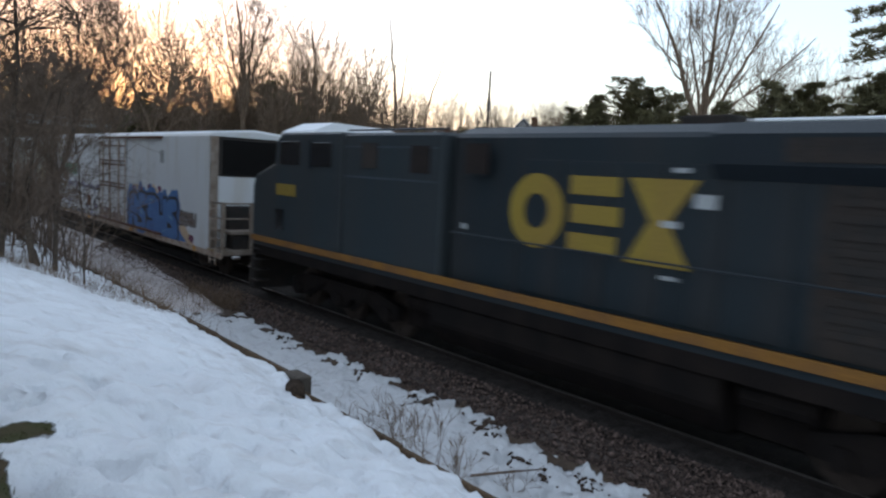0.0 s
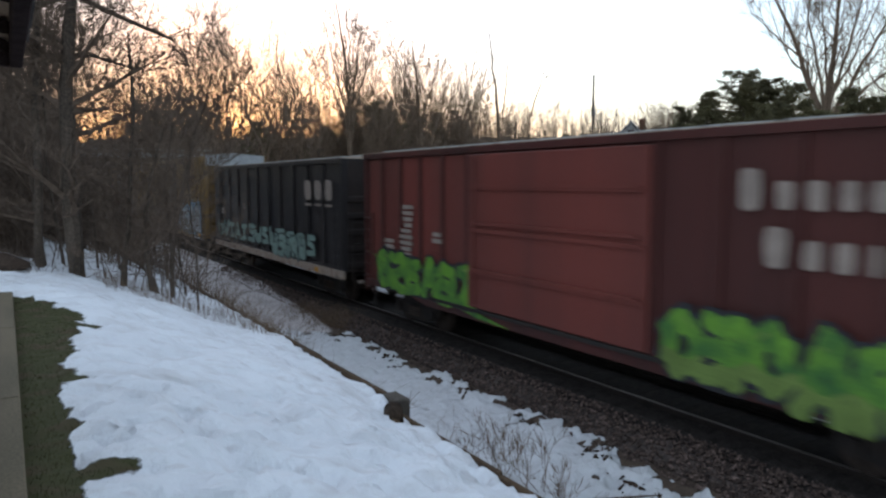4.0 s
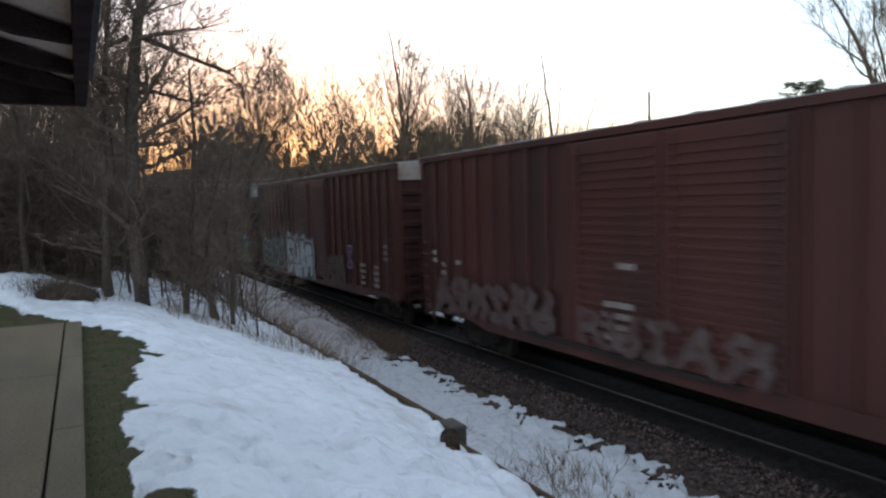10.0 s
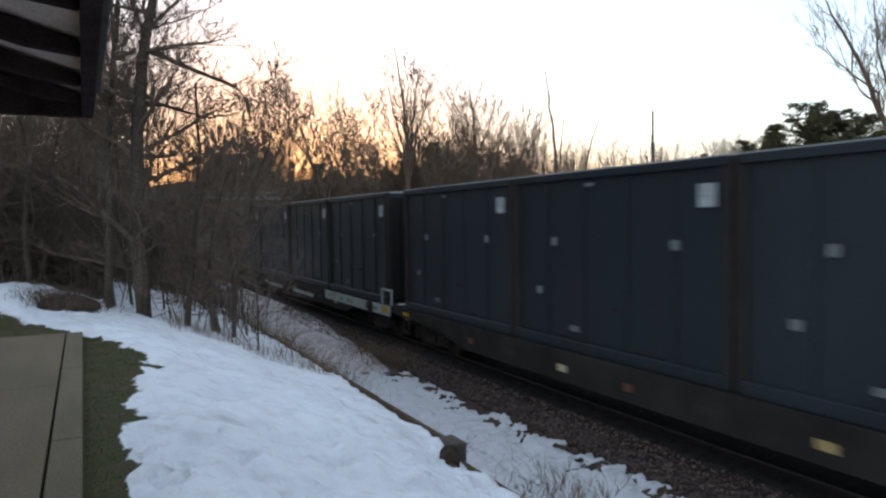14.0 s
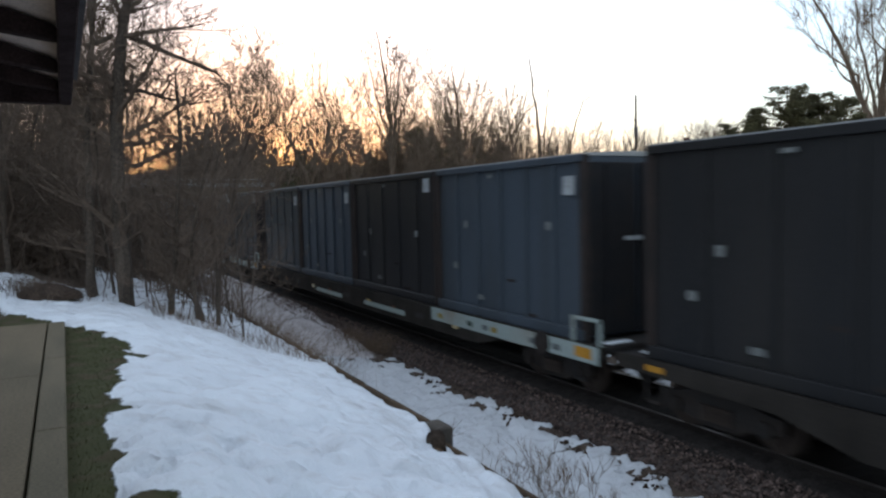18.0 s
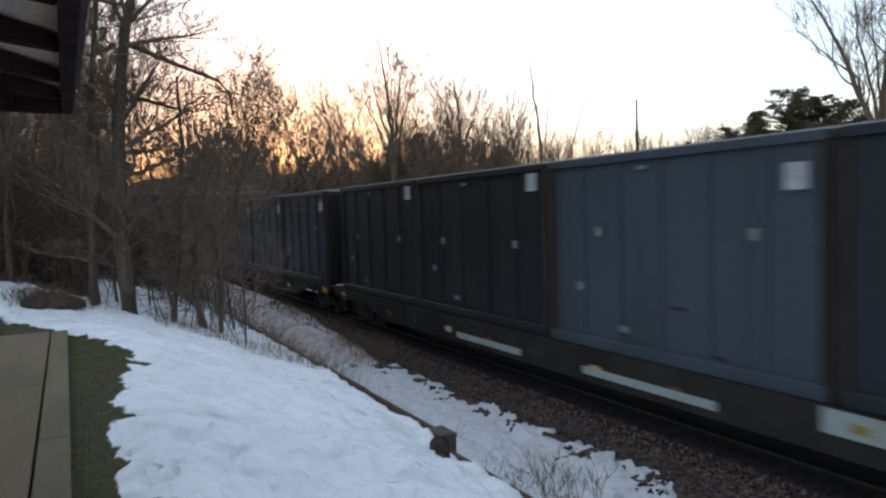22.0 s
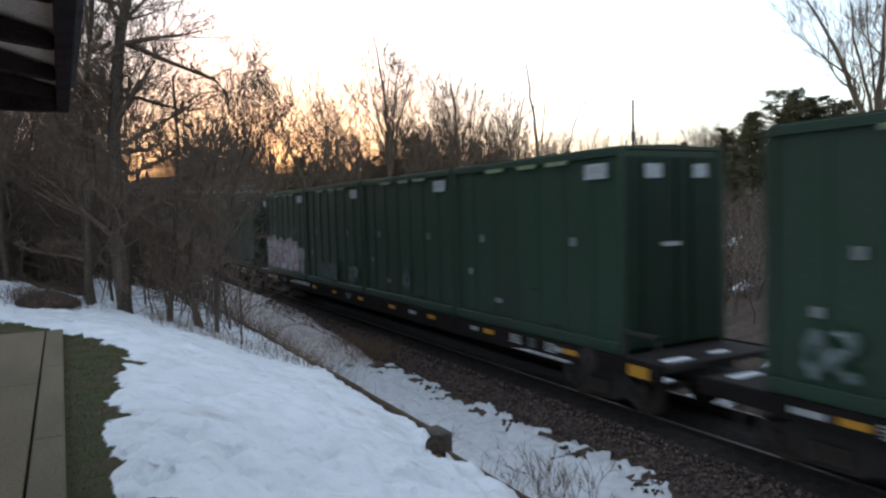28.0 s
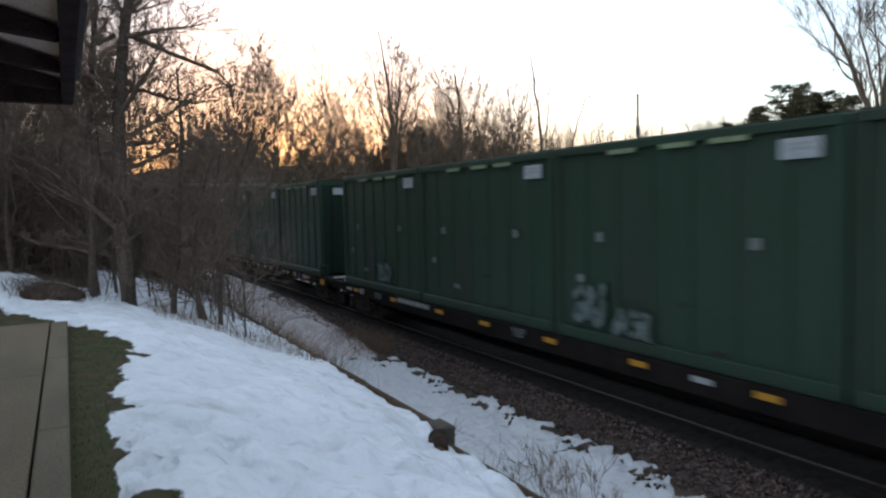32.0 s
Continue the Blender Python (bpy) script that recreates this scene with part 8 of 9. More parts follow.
for k, (x, y, hgt) in enumerate(((0.55, 15.8, 11.5), (-1.0, 16.6, 12), (-2.3, 18.5, 12), (3.0, 13.9, 4.6), (-0.2, 19.0, 12), (2.2, 18.5, 8), (1.5, 21, 10), (3.3, 16.5, 5.0), (0.2, 22.5, 12), (2.9, 22, 8), (-3.0, 22, 12), (-1.5, 25, 13), (1.2, 26, 12), (3.4, 26, 8), (-4.6, 20, 12), (2.4, 31, 11), (3.6, 20, 5), (4.6, 24, 5), (4.8, 29, 6), (4.4, 34, 8), (-5.5, 25, 13), (4.0, 40, 10), (1.0, 38, 12), (-4.2, 36, 13), (-0.8, 17.4, 7), (1.6, 17.2, 6), (3.2, 18.2, 4.5), (0.9, 16.4, 8))):
    nspots[k % 4].append((x, y, hgt / 10.5, k * 71))
for pr, sp in zip(near, nspots):
    stand(pr, sp)

# evergreens
pine = pine_tree("pine_tree", "dark flat-topped pine beyond the track", 5, 12, 0.30, flat_top=True, tier=1.5, limbs=5, tufts=16, loose=0.24)
pine_b = pine_tree("pine_tree", "dense dark evergreen beyond the track", 6, 9, 0.08)
stand(pine, [(*polar(54.3, 66), 0.80, 0), (*polar(56.3, 68), 0.74, 130), (*polar(52.2, 70), 0.62, 220), (*polar(55.3, 69), 0.74, 60), (*polar(57.8, 66), 0.68, 300), (*polar(50.9, 69), 0.52, 20)])
stand(pine_b, [(*polar(a, d), k, a * 50) for a, d, k in ((50.2, 66, 0.75), (52.2, 62, 0.8), (54.5, 60, 0.82), (57.0, 60, 0.7), (58.8, 57, 0.66), (66.5, 52, 0.5), (70.3, 49, 0.52), (48.6, 90, 0.7), (55.8, 52, 0.6), (61.8, 50, 0.55), (43.0, 120, 0.8), (73, 48, 1.0), (76, 47, 1.0), (24.5, 74, 0.9), (26.2, 76, 1.0), (27.6, 74, 0.85), (29.2, 76, 0.95), (17.2, 78, 0.9), (18.2, 76, 0.8), (31.3, 76, 0.85), (33.0, 80, 0.75), (22.6, 80, 0.75), (15.8, 80, 0.7), (20.4, 80, 0.7))])
spruce = pine_tree("spruce_tree", "tall dark spruce with sparse drooping tiers", 9, 17, 0.12, group="", tier=0.75, limbs=6, tufts=16, loose=0.13, droop=0.38)
x, y = polar(72.5, 46)
spruce.matrix_basis = pose(x, y, ground_height(x, y), 0, 0, 0)

stand(copy_thing(pine_b, Matrix()), [(*polar(a, d), k, a * 77) for a, d, k in ((59, 31, 0.42), (61.5, 33, 0.5), (63.5, 30, 0.45), (65.8, 32, 0.52), (68, 30, 0.5), (70.5, 31, 0.55), (73, 30, 0.52), (76, 31, 0.6), (79, 30, 0.6), (64.6, 34.5, 0.6), (67.2, 35, 0.6), (71.6, 34, 0.62), (74.4, 33, 0.62), (51, 44, 0.42), (54, 41, 0.4), (57.5, 43, 0.48), (60, 39, 0.42), (62.5, 41, 0.5), (65, 37, 0.45), (67, 40, 0.55), (69.5, 36, 0.5), (72, 38, 0.6), (75, 35, 0.55), (78, 37, 0.6), (81, 36, 0.6), (38.2, 100, 0.62), (41.6, 104, 0.72), (42.6, 100, 0.6), (44.6, 108, 0.7), (48.6, 96, 0.7), (37.0, 96, 0.5), (20.8, 84, 0.5), (27.4, 76, 0.6), (16.3, 82, 0.5), (5.5, 80, 0.5))])

# distant woods: one tangle of stems
rw = random.Random(91)
stems, fine = S(), S()
for i in range(2000):
    az = rw.uniform(-12, 85)
    dist = rw.uniform(85, 210) if az > 33 else rw.uniform(75, 160)
    x, y = polar(az, dist)
    if abs(x - TX) < 5:
        continue
    z = ground_height(x, y)
    hgt = (rw.uniform(4, 7.5) if az < 33 else rw.uniform(6, 11)) * (0.6 + dist / 300)
    grow(stems, fine, rw, Vector((x, y, z - 0.3)), Vector((rw.uniform(-0.1, 0.1), rw.uniform(-0.1, 0.1), 1)), hgt, 0.09, 0, 2, (0.9, 1.0, 1), (8, 3))
tagged(part("distant_woods", stems, M_BARK), "far bare woods, stems", "woods", kind="stuff")
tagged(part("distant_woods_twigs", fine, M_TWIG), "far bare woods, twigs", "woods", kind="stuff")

# brush thicket on the bank and along the ditch
M_MOUND = mat("dead_leaves", (0.075, 0.050, 0.036), 0.95, var=0.5, scale=6, fine=40, bump=0.8)
rb = random.Random(101)
brush = S()


def shoot(s, r, x, y, hgt, rad, lean, z=None, segs=4):
    z = ground_height(x, y) if z is None else z
    a = r.uniform(0, 6.28)
    pts = [(x, y, z - 0.05)]
    bend = r.uniform(0.2, 1.0) * lean
    for i in range(1, segs + 1):
        u = i / segs
        pts.append((x + math.cos(a) * bend * hgt * u ** 1.6 + r.uniform(-0.04, 0.04), y + math.sin(a) * bend * hgt * u ** 1.6 + r.uniform(-0.04, 0.04), z + hgt * u * (1 - 0.25 * bend * u)))
    s.tube(pts, [rad * (1 - 0.85 * i / segs) for i in range(segs + 1)], 3, cap=False)
    return pts


for i in range(9500):
    y = 13.6 + 26 * rb.random() ** 1.5
    x = rb.uniform(-9, 3.9)
    if y < 14.2 + 0.9 * smooth01(-x, -2.5, 0.5) + (1.2 if x < -0.5 else 0) or (x > 0.4 and y < 14.9 - 0.62 * x + 0.6):
        continue
    if (x < 0.3 and y < 16.6 + 0.5 * nz(x, y, 0.8, 4)) or (0.4 < x < 3.9 and y < 23 and rb.random() < 0.95):
        continue
    hgt = rb.uniform(0.8, 4.2) * (0.5 if x > 2.6 else 1) * (0.6 + 0.4 * smooth01(y, 14, 18))
    pts = shoot(brush, rb, x, y, hgt, rb.uniform(0.006, 0.018), 1.15)
    for k in range(3):
        a = pts[rb.randrange(1, 4)]
        b = Vector(a) + Vector((rb.gauss(0, 0.5), rb.gauss(0, 0.4), rb.uniform(-0.25, 0.45)))
        c = b + Vector((rb.gauss(0, 0.4), rb.gauss(0, 0.3), rb.uniform(-0.3, 0.25)))
        brush.tube([a, tuple(b), tuple(c)], [0.007, 0.005, 0.002], 3, cap=False)
for i in range(3200):
    x, y = rb.uniform(-7, 2.6), rb.uniform(17.2, 27)
    if x > 0.3 and y < 23.5:
        continue
    pts = shoot(brush, rb, x, y, rb.uniform(1.6, 5.0), rb.uniform(0.007, 0.016), 0.8)
    for k in range(4):
        a = pts[rb.randrange(1, 5)]
        b = Vector(a) + Vector((rb.gauss(0, 0.5), rb.gauss(0, 0.4), rb.uniform(-0.3, 0.5)))
        brush.tube([a, tuple(b), tuple(b + Vector((rb.gauss(0, 0.3), 0, rb.uniform(-0.3, 0.2))))], [0.008, 0.006, 0.003], 3, cap=False)
for i in range(1500):
    x, y = rb.uniform(-22, 4.8), rb.uniform(24, 70)
    pts = shoot(brush, rb, x, y, rb.uniform(1.5, 4.5), rb.uniform(0.01, 0.03), 0.5)
    for k in range(5):
        a = pts[rb.randrange(1, 5)]
        b = Vector(a) + Vector((rb.gauss(0, 0.6), rb.gauss(0, 0.6), rb.uniform(-0.1, 0.9)))
        brush.tube([a, tuple(b)], [0.014, 0.006], 3, cap=False)
for cx, cy, n, hh in ((4.3, 19.5, 30, 1.0), (4.3, 23, 35, 1.2), (4.3, 28, 60, 2.0), (4.4, 34, 120, 2.6)):
    for i in range(n):
        pts = shoot(brush, rb, cx + rb.gauss(0, 0.4), cy + rb.gauss(0, 1.2), hh * rb.uniform(0.4, 1.2), 0.01, 1.0)
        a = pts[rb.randrange(1, 4)]
        brush.tube([a, tuple(Vector(a) + Vector((rb.gauss(0, 0.4), rb.gauss(0, 0.4), rb.uniform(0, 0.5))))], [0.008, 0.003], 3, cap=False)
for i in range(75):
    x, y, hgt = rb.uniform(1.8, 4.0), rb.uniform(15.5, 24), rb.uniform(1.4, 3.8)
    z, reach, side = ground_height(x, y), rb.uniform(0.2, 1.1), rb.gauss(0, 0.6)
    pts = [(x + reach * (k / 5) ** 1.5 + rb.gauss(0, 0.03), y + side * k / 5 + rb.gauss(0, 0.03), z - 0.05 + hgt * (k / 5) * (1.25 - 0.45 * k / 5)) for k in range(6)]
    brush.tube(pts, [0.013 * (1 - 0.8 * k / 5) for k in range(6)], 3, cap=False)
    for k in range(6):
        a = Vector(pts[rb.randrange(2, 6)])
        b = a + Vector((rb.gauss(0.25, 0.3), rb.gauss(0, 0.3), rb.uniform(-0.35, 0.35)))
        brush.tube([tuple(a), tuple(b), tuple(b + Vector((rb.gauss(0.15, 0.2), rb.gauss(0, 0.2), rb.uniform(-0.2, 0.1))))], [0.006, 0.004, 0.002], 3, cap=False)
far_brush = S()
for i in range(5200):
    x, y = rb.uniform(16, 36), rb.uniform(3, 40 if i % 2 else 62)
    pts = shoot(far_brush, rb, x, y, rb.uniform(0.5, 1.7), 0.02, 0.8)
    for k in range(3):
        a = pts[rb.randrange(1, 5)]
        far_brush.tube([a, tuple(Vector(a) + Vector((rb.gauss(0, 0.35), rb.gauss(0, 0.35), rb.uniform(0, 0.5))))], [0.016, 0.006], 3, cap=False)
tagged(part("embankment_brush", far_brush, M_TWIG), "dark brush over the far embankment", "brush", kind="stuff")
tagged(part("brush_thicket", brush, M_BRUSH), "tangled brown leafless brush on the bank", "brush", kind="stuff")

weeds = S()
for i in range(700):
    y = 11.2 + 22 * rb.random() ** 1.3
    x = 4.35 + rb.gauss(0, 0.22) + 0.02 * (y - 12)
    if y < 12.2 and rb.random() < 0.7:
        continue
    shoot(weeds, rb, x, y, rb.uniform(0.25, 1.0), 0.006, 0.9)
for cx, cy, n, hh, sp in ((5.0, 5.6, 26, 0.45, 0.16), (4.5, 9.3, 16, 0.5, 0.2), (4.55, 7.5, 22, 0.35, 0.2), (6.0, 9.3, 14, 0.5, 0.4), (6.55, 8.8, 24, 0.4, 0.28), (5.6, 17.8, 120, 0.6, 0.3), (7.9, 19.0, 260, 0.75, 0.35), (7.9, 21.0, 160, 0.6, 0.35), (4.4, 13.6, 130, 0.8, 0.3), (4.4, 15.6, 160, 0.9, 0.35), (4.4, 17.6, 160, 1.0, 0.4), (5.0, 19.5, 140, 0.9, 0.4)):
    for i in range(n):
        shoot(weeds, rb, cx + rb.gauss(0, sp), cy + rb.gauss(0, sp * 1.4), hh * rb.uniform(0.4, 1.1), 0.006, 1.0)
tagged(part("ditch_weeds", weeds, M_DRYGRASS), "dry weeds and twigs along the ditch", "weeds", kind="stuff")


def dry_shrub(x, y, hgt, stems, seed):
    """A leafless little shrub: stems fanning from one foot, each with side twigs."""
    r = random.Random(seed)
    t = thing("dry_shrub", "leafless brown shrub standing in the ditch snow", "shrub", "dry shrubs in the ditch", pose(x, y, ground_height(x, y)))
    fan = S()
    for i in range(stems):
        a, lean = r.uniform(0, 6.28), r.uniform(0.15, 0.95)
        d = Vector((math.cos(a) * lean, math.sin(a) * lean, 1)).normalized()
        branch(fan, fan, r, Vector((r.gauss(0, 0.06), r.gauss(0, 0.06), -0.04)), d, hgt * r.uniform(0.35, 0.6), 0.007, 2, 5, (0, 0, 1, 1, 0), 0.5, 0.04, 0.0030)
    tagged(part("stem_fan", fan, M_DRYGRASS, t), kind="stuff")


for k, (x, y, hgt, n) in enumerate(((5.25, 7.15, 0.85, 6), (5.55, 6.8, 0.6, 5), (4.95, 7.5, 0.5, 3), (4.9, 5.5, 0.6, 4), (6.3, 6.0, 0.4, 3), (4.6, 9.0, 0.45, 3))):
    dry_shrub(x, y, hgt, n, 300 + k)
sedge = S()
for i in range(750):
    x, y = rb.uniform(1.3, 3.9), 0
    y = 14.2 - 0.62 * x + rb.uniform(-0.25, 1.6)
    shoot(sedge, rb, x, y, rb.uniform(0.1, 0.35), 0.0035, 0.8, segs=3)
tagged(part("dry_grass_tufts", sedge, M_DRYGRASS), "dry grass poking through the snow", "grass", kind="stuff")
low = thing("low_shrub", "low dark brown shrub mound in the snow", "shrub")
mound = S()
for i in range(7):
    for k in range(20):
        a, u = 6.283 * k / 20, i / 6
        x, y = -0.31 + 0.58 * math.cos(a) * (1 - u ** 2), 14.75 + 0.45 * math.sin(a) * (1 - u ** 2)
        mound.v.append((x, y, ground_height(-0.3, 14.75) - 0.08 + 0.30 * u ** 0.8 + 0.05 * nz(x, y, 5, 3)))
mound.f = [(i * 20 + k, i * 20 + (k + 1) % 20, i * 20 + 20 + (k + 1) % 20, i * 20 + 20 + k) for i in range(6) for k in range(20)]
part("leaf_mound", mound, M_MOUND, low, "matted dead leaves", smooth=True)
s = S()
for i in range(700):
    shoot(s, rb, -0.31 + rb.gauss(0, 0.30), 14.8 + rb.gauss(0, 0.22), rb.uniform(0.2, 0.42), 0.006, 1.1)
tagged(part("stem_tangle", s, M_BRUSH, low), kind="stuff")
turf = S()
for i in range(9000):
    y = 3.2 + 9.3 * rb.random() ** 1.2
    x = rb.uniform(-0.04, 0.8)
    if snow_amount(x, y) > 0.5:
        continue
    z = ground_height(x, y)
    a, hh = rb.uniform(0, 6.28), rb.uniform(0.010, 0.028)
    q = len(turf.v)
    turf.v += [(x, y, z - 0.005), (x + 0.006 * math.cos(a), y + 0.006 * math.sin(a), z - 0.005), (x + hh * math.sin(a), y - hh * math.cos(a), z + hh)]
    turf.f.append((q, q + 1, q + 2))
tagged(part("turf_blades", turf, M_GRASS), "flattened winter turf beside the kerb", "grass", kind="stuff")
clods = S()
for cx, cy, sp, n in ((7.05, 6.6, 0.10, 34), (7.35, 7.6, 0.08, 18), (7.4, 17.0, 0.2, 30), (4.5, 7.6, 0.10, 30), (7.3, 5.4, 0.10, 26), (7.45, 14.5, 0.10, 18), (6.9, 5.9, 0.06, 12), (7.5, 9.4, 0.09, 20), (7.55, 11.3, 0.09, 16)):
    for i in range(n):
        x, y, q = cx + rb.gauss(0, sp), cy + rb.gauss(0, sp * 1.6), rb.uniform(0.018, 0.06)
        z, k = ground_height(x, y) + 0.01, len(clods.v)
        for d in ((1, 0, 0), (-1, 0, 0), (0, 1, 0), (0, -1, 0), (0, 0, 1), (0, 0, -1)):
            w_ = q * rb.uniform(0.6, 1.3)
            clods.v.append((x + d[0] * w_ + rb.uniform(-0.4, 0.4) * q, y + d[1] * w_ + rb.uniform(-0.4, 0.4) * q, z + d[2] * w_ * 0.8))
        clods.f += [(k + a, k + b, k + c) for a in (0, 1) for b in (2, 3) for c in (4, 5)]
tagged(part("dirt_clods", clods, M_MOUND), "dark clods and leaves lying on the snow", "dirt", kind="stuff")
stick = thing("fallen_branch", "dead branch lying on the ditch snow", "branch")
part("limb", S().tube([(5.9, 6.35, ground_height(5.9, 6.35) + 0.05), (6.5, 6.2, ground_height(6.5, 6.2) + 0.08), (7.1, 6.05, ground_height(7.1, 6.05) + 0.04)], [0.02, 0.018, 0.008], 5), M_BRUSH, stick)

# road bridge over the line, far off
bridge = thing("road_bridge", "grey road bridge crossing over the railway, seen through twigs", "bridge")
part("deck", S().box(-14, 24, 79, 85, 5.75, 6.35), M_CONCRETE, bridge)
part("parapet", S().box(-14, 24, 78.8, 79.0, 6.35, 6.75), M_GREYPLAC, bridge)
for x in (2.5, 17.5):
    part("abutment", S().box(x - 1.2, x + 1.2, 79, 85, -1.0, 5.75), M_CONCRETE, bridge)
part("railing", S().box(-14, 24, 78.85, 78.95, 7.1, 7.2), M_GREYPLAC, bridge)
for i in range(20):
    part("railing_post", S().box(-13.9 + i * 2, -13.8 + i * 2, 78.85, 78.95, 6.6, 7.1), M_GREYPLAC, bridge)


M_WINDOW = mat("dark_window", (0.02, 0.022, 0.025), 0.4, var=0.2, scale=2, fine=10, bump=0, spec=0.2)


# houses, pole and parked cars across the line
def house(label, az, dist, w_, l_, eave, ridge, turn, siding):
    x, y = polar(az, dist)
    hs = thing("house", label, "house", "houses beyond the railway", pose(x, y, ground_height(x, y) - 0.1, 0, 0, turn))
    part("wall", S().across([(-l_ / 2, 0), (-l_ / 2, eave), (l_ / 2, eave), (l_ / 2, 0)], -w_ / 2, w_ / 2), siding, hs)
    part("gable", S().along([(-w_ / 2, eave), (0, ridge), (w_ / 2, eave)], -l_ / 2, l_ / 2), siding, hs)
    for sg in (-1, 1):
        part("roof", S().along([(0, ridge + 0.25), (sg * (w_ / 2 + 0.5), eave - 0.1), (sg * (w_ / 2 + 0.5), eave - 0.3), (0, ridge + 0.02)], -l_ / 2 - 0.5, l_ / 2 + 0.5), M_SHINGLE, hs, "snow-dusted shingle roof")
    part("verge_board", S().along([(-w_ / 2 - 0.5, eave - 0.3), (0, ridge + 0.05), (w_ / 2 + 0.5, eave - 0.3), (w_ / 2 + 0.5, eave - 0.02), (0, ridge + 0.3), (-w_ / 2 - 0.5, eave - 0.02)], -l_ / 2 - 0.56, -l_ / 2 - 0.5), M_PLACARD, hs)
    for k in range(3):
        wx = -w_ / 2 + w_ * (k + 0.5) / 3
        for z in (1.0, eave - 2.0):
            win = part("window", S().box(wx - 0.5, wx + 0.5, -l_ / 2 - 0.04, -l_ / 2 + 0.02, z, z + 1.5), M_WINDOW, hs)
            part("frame", S().box(wx - 0.6, wx - 0.5, -l_ / 2 - 0.06, -l_ / 2, z - 0.1, z + 1.6).box(wx + 0.5, wx + 0.6, -l_ / 2 - 0.06, -l_ / 2, z - 0.1, z + 1.6).box(wx - 0.5, wx + 0.5, -l_ / 2 - 0.06, -l_ / 2, z + 0.7, z + 0.8), M_PLACARD, win)
    win = part("window", S().box(-0.35, 0.35, -l_ / 2 - 0.04, -l_ / 2 + 0.02, eave + 0.5, eave + 1.6), M_WINDOW, hs)
    part("frame", S().box(-0.45, -0.35, -l_ / 2 - 0.06, -l_ / 2, eave + 0.4, eave + 1.7).box(0.35, 0.45, -l_ / 2 - 0.06, -l_ / 2, eave + 0.4, eave + 1.7), M_PLACARD, win)
    part("porch_roof", S().along([(-w_ / 2 - 0.2, eave - 2.9), (-w_ / 2 - 0.2, eave - 2.7), (w_ / 2 + 0.2, eave - 2.7), (w_ / 2 + 0.2, eave - 2.9)], -l_ / 2 - 1.6, -l_ / 2), M_SHINGLE, hs)
    for wx in (-w_ / 2, w_ / 2):
        part("porch_post", S().box(wx - 0.09, wx + 0.09, -l_ / 2 - 1.5, -l_ / 2 - 1.3, 0, eave - 2.9), M_PLACARD, hs)
    part("chimney", S().box(w_ / 4, w_ / 4 + 0.7, 1, 1.7, eave, ridge + 0.9), M_RUST, hs)


house("pale grey gabled house with white trim", 46.5, 92, 4.2, 8, 4.3, 6.7, -46, M_HOUSE)
house("blue-grey gabled house among trees", 39.4, 98, 5.6, 8, 3.0, 5.2, -38, M_HOUSE_B)
x, y = polar(43.6, 84)
pole = thing("utility_pole", "wooden utility pole with a crossarm", "pole", at=pose(x, y, ground_height(x, y), 0, 1.5, 40))
part("shaft", S().tube([(0, 0, -0.5), (0.05, 0, 12.2)], [0.17, 0.1], 8), M_POLE, pole)
part("crossarm", S().box(-1.1, 1.1, -0.06, 0.06, 9.2, 9.35), M_POLE, pole)
part("transformer", S().tube([(0.3, 0, 7.6), (0.3, 0, 8.6)], 0.25, 10), M_GREYPLAC, pole)
fence = thing("guard_rail", "low pale guard rail beyond the embankment", "guard rail")
part("beam", S().box(34.6, 34.7, 8, 60, ground_height(34.6, 30) + 0.35, ground_height(34.6, 30) + 0.62), M_GREYPLAC, fence)
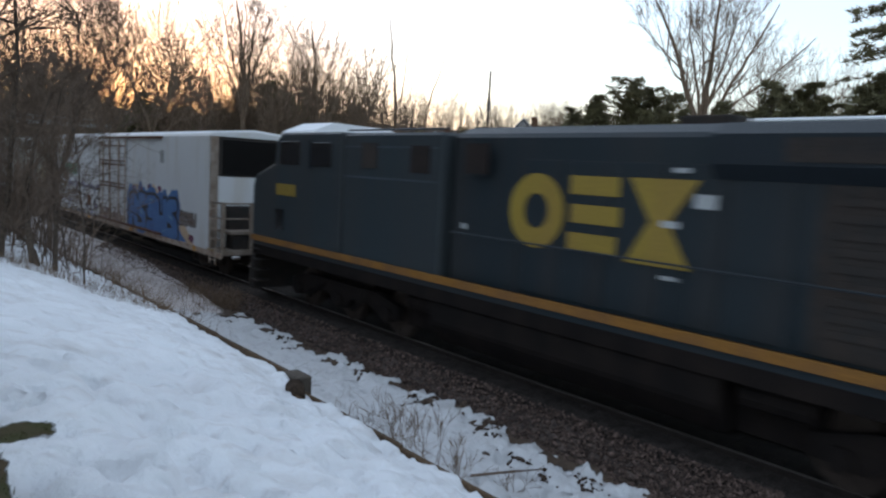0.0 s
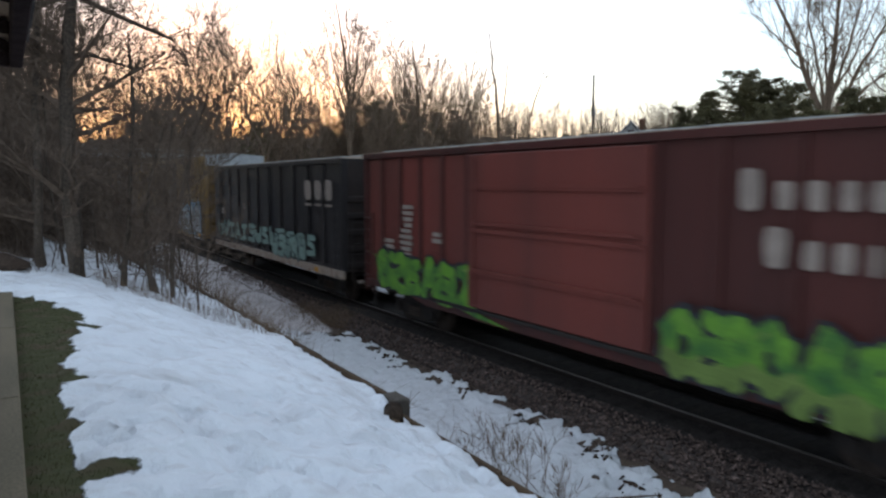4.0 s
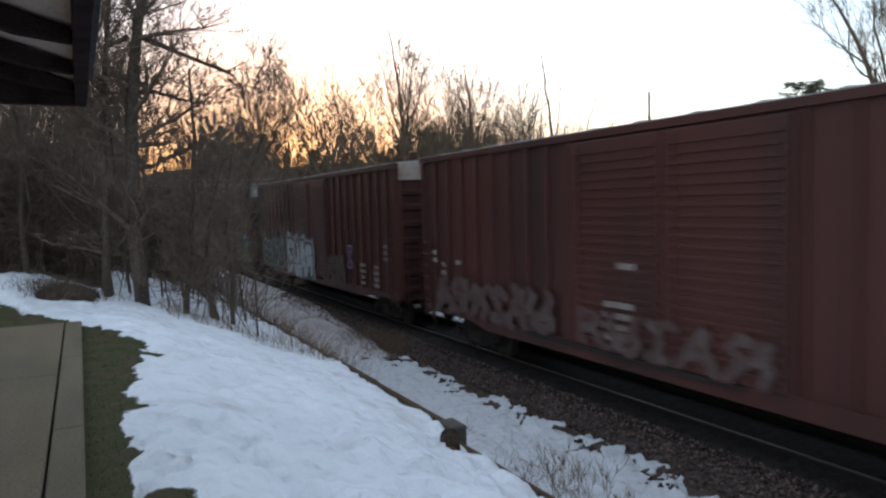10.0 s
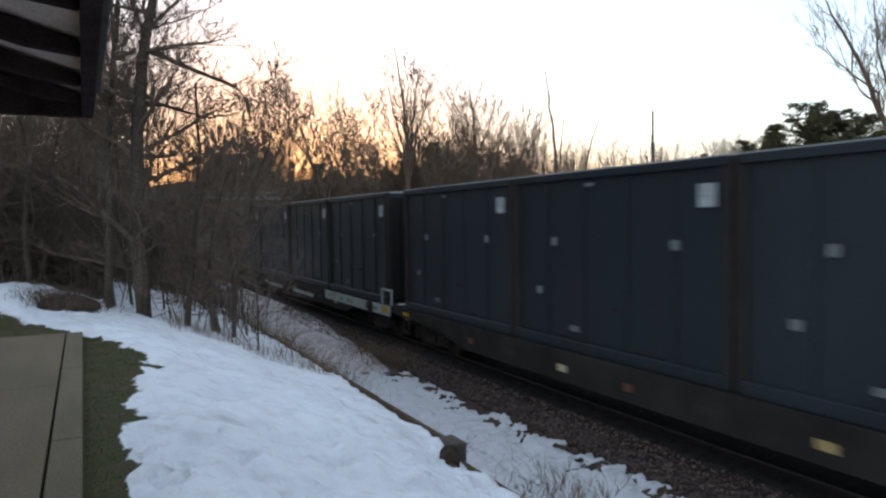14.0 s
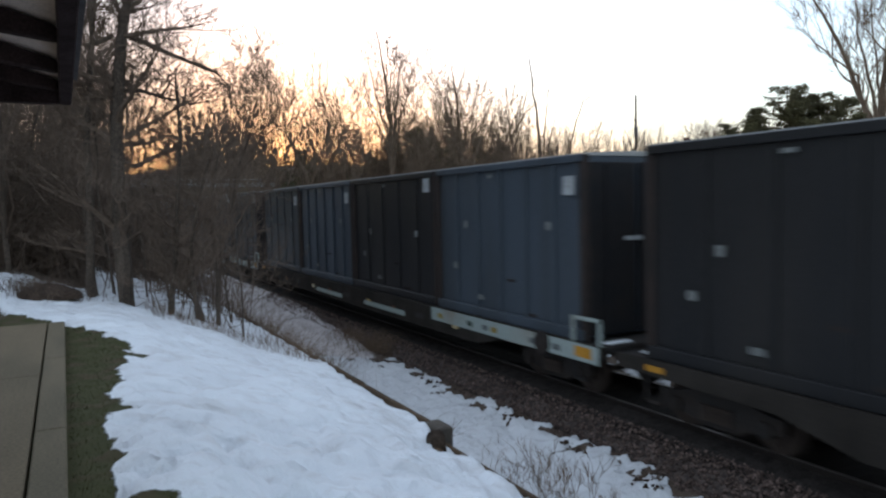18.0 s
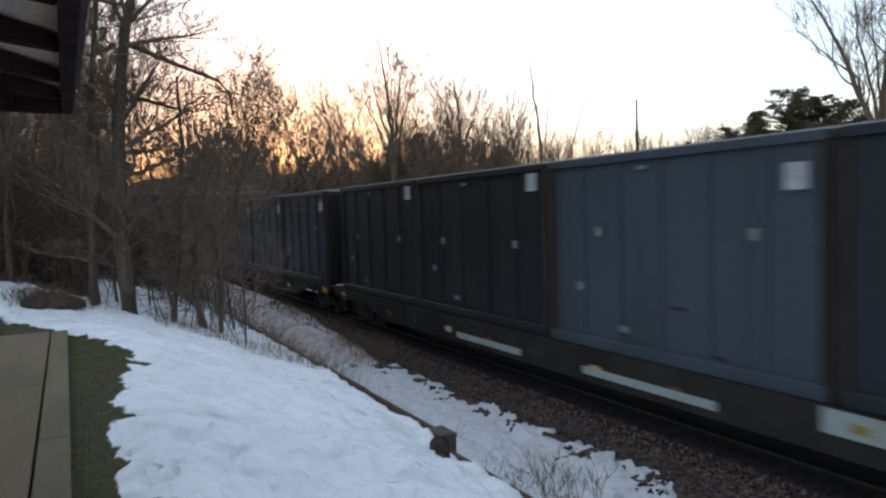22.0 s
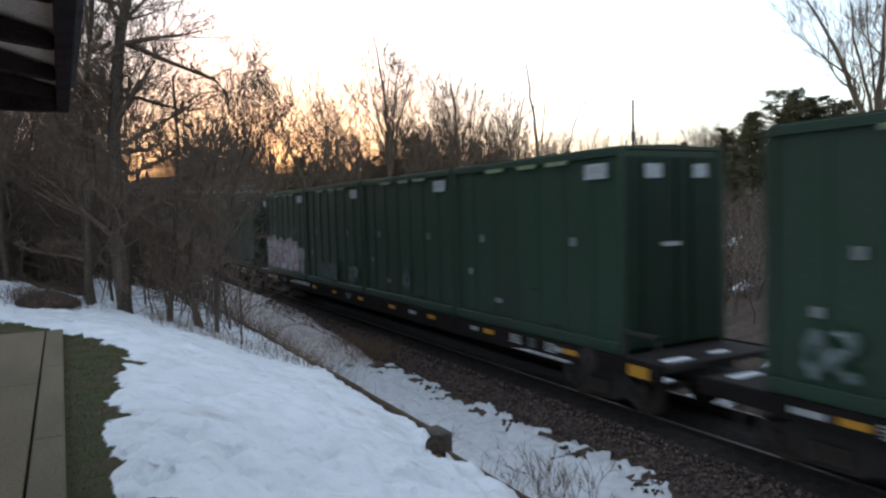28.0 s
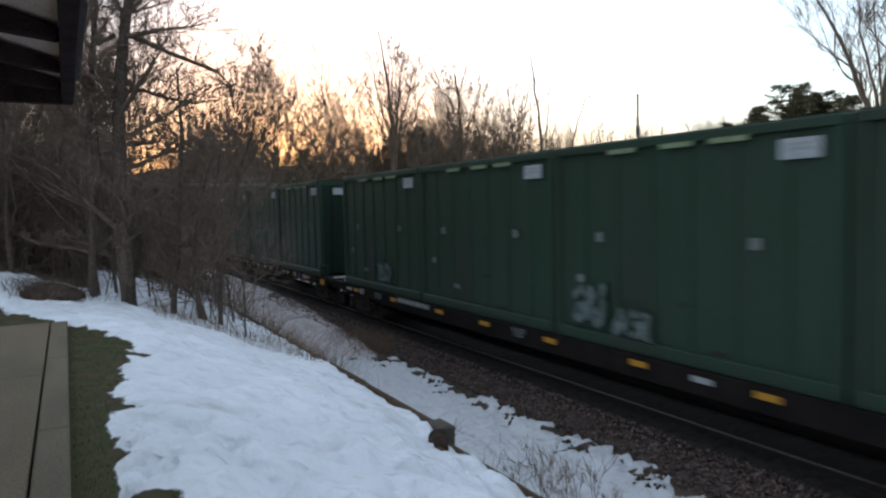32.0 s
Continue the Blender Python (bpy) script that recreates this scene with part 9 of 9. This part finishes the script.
for i in range(20):
    part("post", S().box(34.7, 34.82, 8.2 + i * 2.7, 8.35 + i * 2.7, ground_height(34.7, 8.2 + i * 2.7) - 0.2, ground_height(34.6, 30) + 0.6), M_POLE, fence)


def parked_car(az, dist, turn, label):
    x, y = polar(az, dist)
    c = thing("parked_car", label, "car", "cars parked beyond the railway", pose(x, y, ground_height(x, y), 0, 0, turn))
    part("body", S().across([(-2.2, 0.3), (-2.25, 0.75), (-1.3, 0.9), (-0.7, 1.42), (0.8, 1.45), (1.6, 0.95), (2.2, 0.85), (2.2, 0.3)], -0.85, 0.85), M_CARPAINT, c, bevel=0.08)
    part("windows", S().across([(-1.15, 0.93), (-0.65, 1.36), (0.75, 1.38), (1.4, 0.97)], -0.87, 0.87), M_GLASS, c)
    part("roof_snow", S().across([(-0.75, 1.43), (-0.6, 1.56), (0.7, 1.58), (0.9, 1.46)], -0.75, 0.75), M_SNOWCAP, c, "snow on the roof", bevel=0.04)
    for yy in (-1.35, 1.35):
        for xx in (-0.8, 0.8):
            part("wheel", S().tube([(xx - 0.09, yy, 0.32), (xx + 0.09, yy, 0.32)], 0.32, 12), M_STEEL, c)


parked_car(41.8, 70, 130, "dark parked car with snow on its roof")
parked_car(39.4, 71, 135, "dark parked car with snow on its roof")
parked_car(44.5, 66, 120, "dark parked car with snow on its roof")


# ---- what moves ----
def motions():
    keys = [0, 2, 4, 6, 8, 9, 10, 12, 14, 16, 18, 20, 22, 24, 26, 27, 28, 30, 32]
    for ob, p in MOVERS:
        walk(ob, [(t, pose(TX, p - speed_way(t), 0)) for t in keys])
        for b in ob.children:
            if not b.name.startswith("bogie"):
                continue
            off = b.matrix_basis.translation.y
            for w_ in b.children:
                if not w_.name.startswith("wheelset"):
                    continue
                dy, rad = w_.matrix_basis.translation.y, w_.matrix_basis.translation.z
                rows = []
                for f in range(0, 961):
                    t = f / 30
                    y = p + off + dy - speed_way(t)
                    if 2 < y < 45 or f in (0, 960):
                        y = min(45, max(2, y))
                        rows.append((t, pose(0, dy, rad, math.degrees((45 - y) / rad) % 360)))
                walk(w_, rows)


motions()
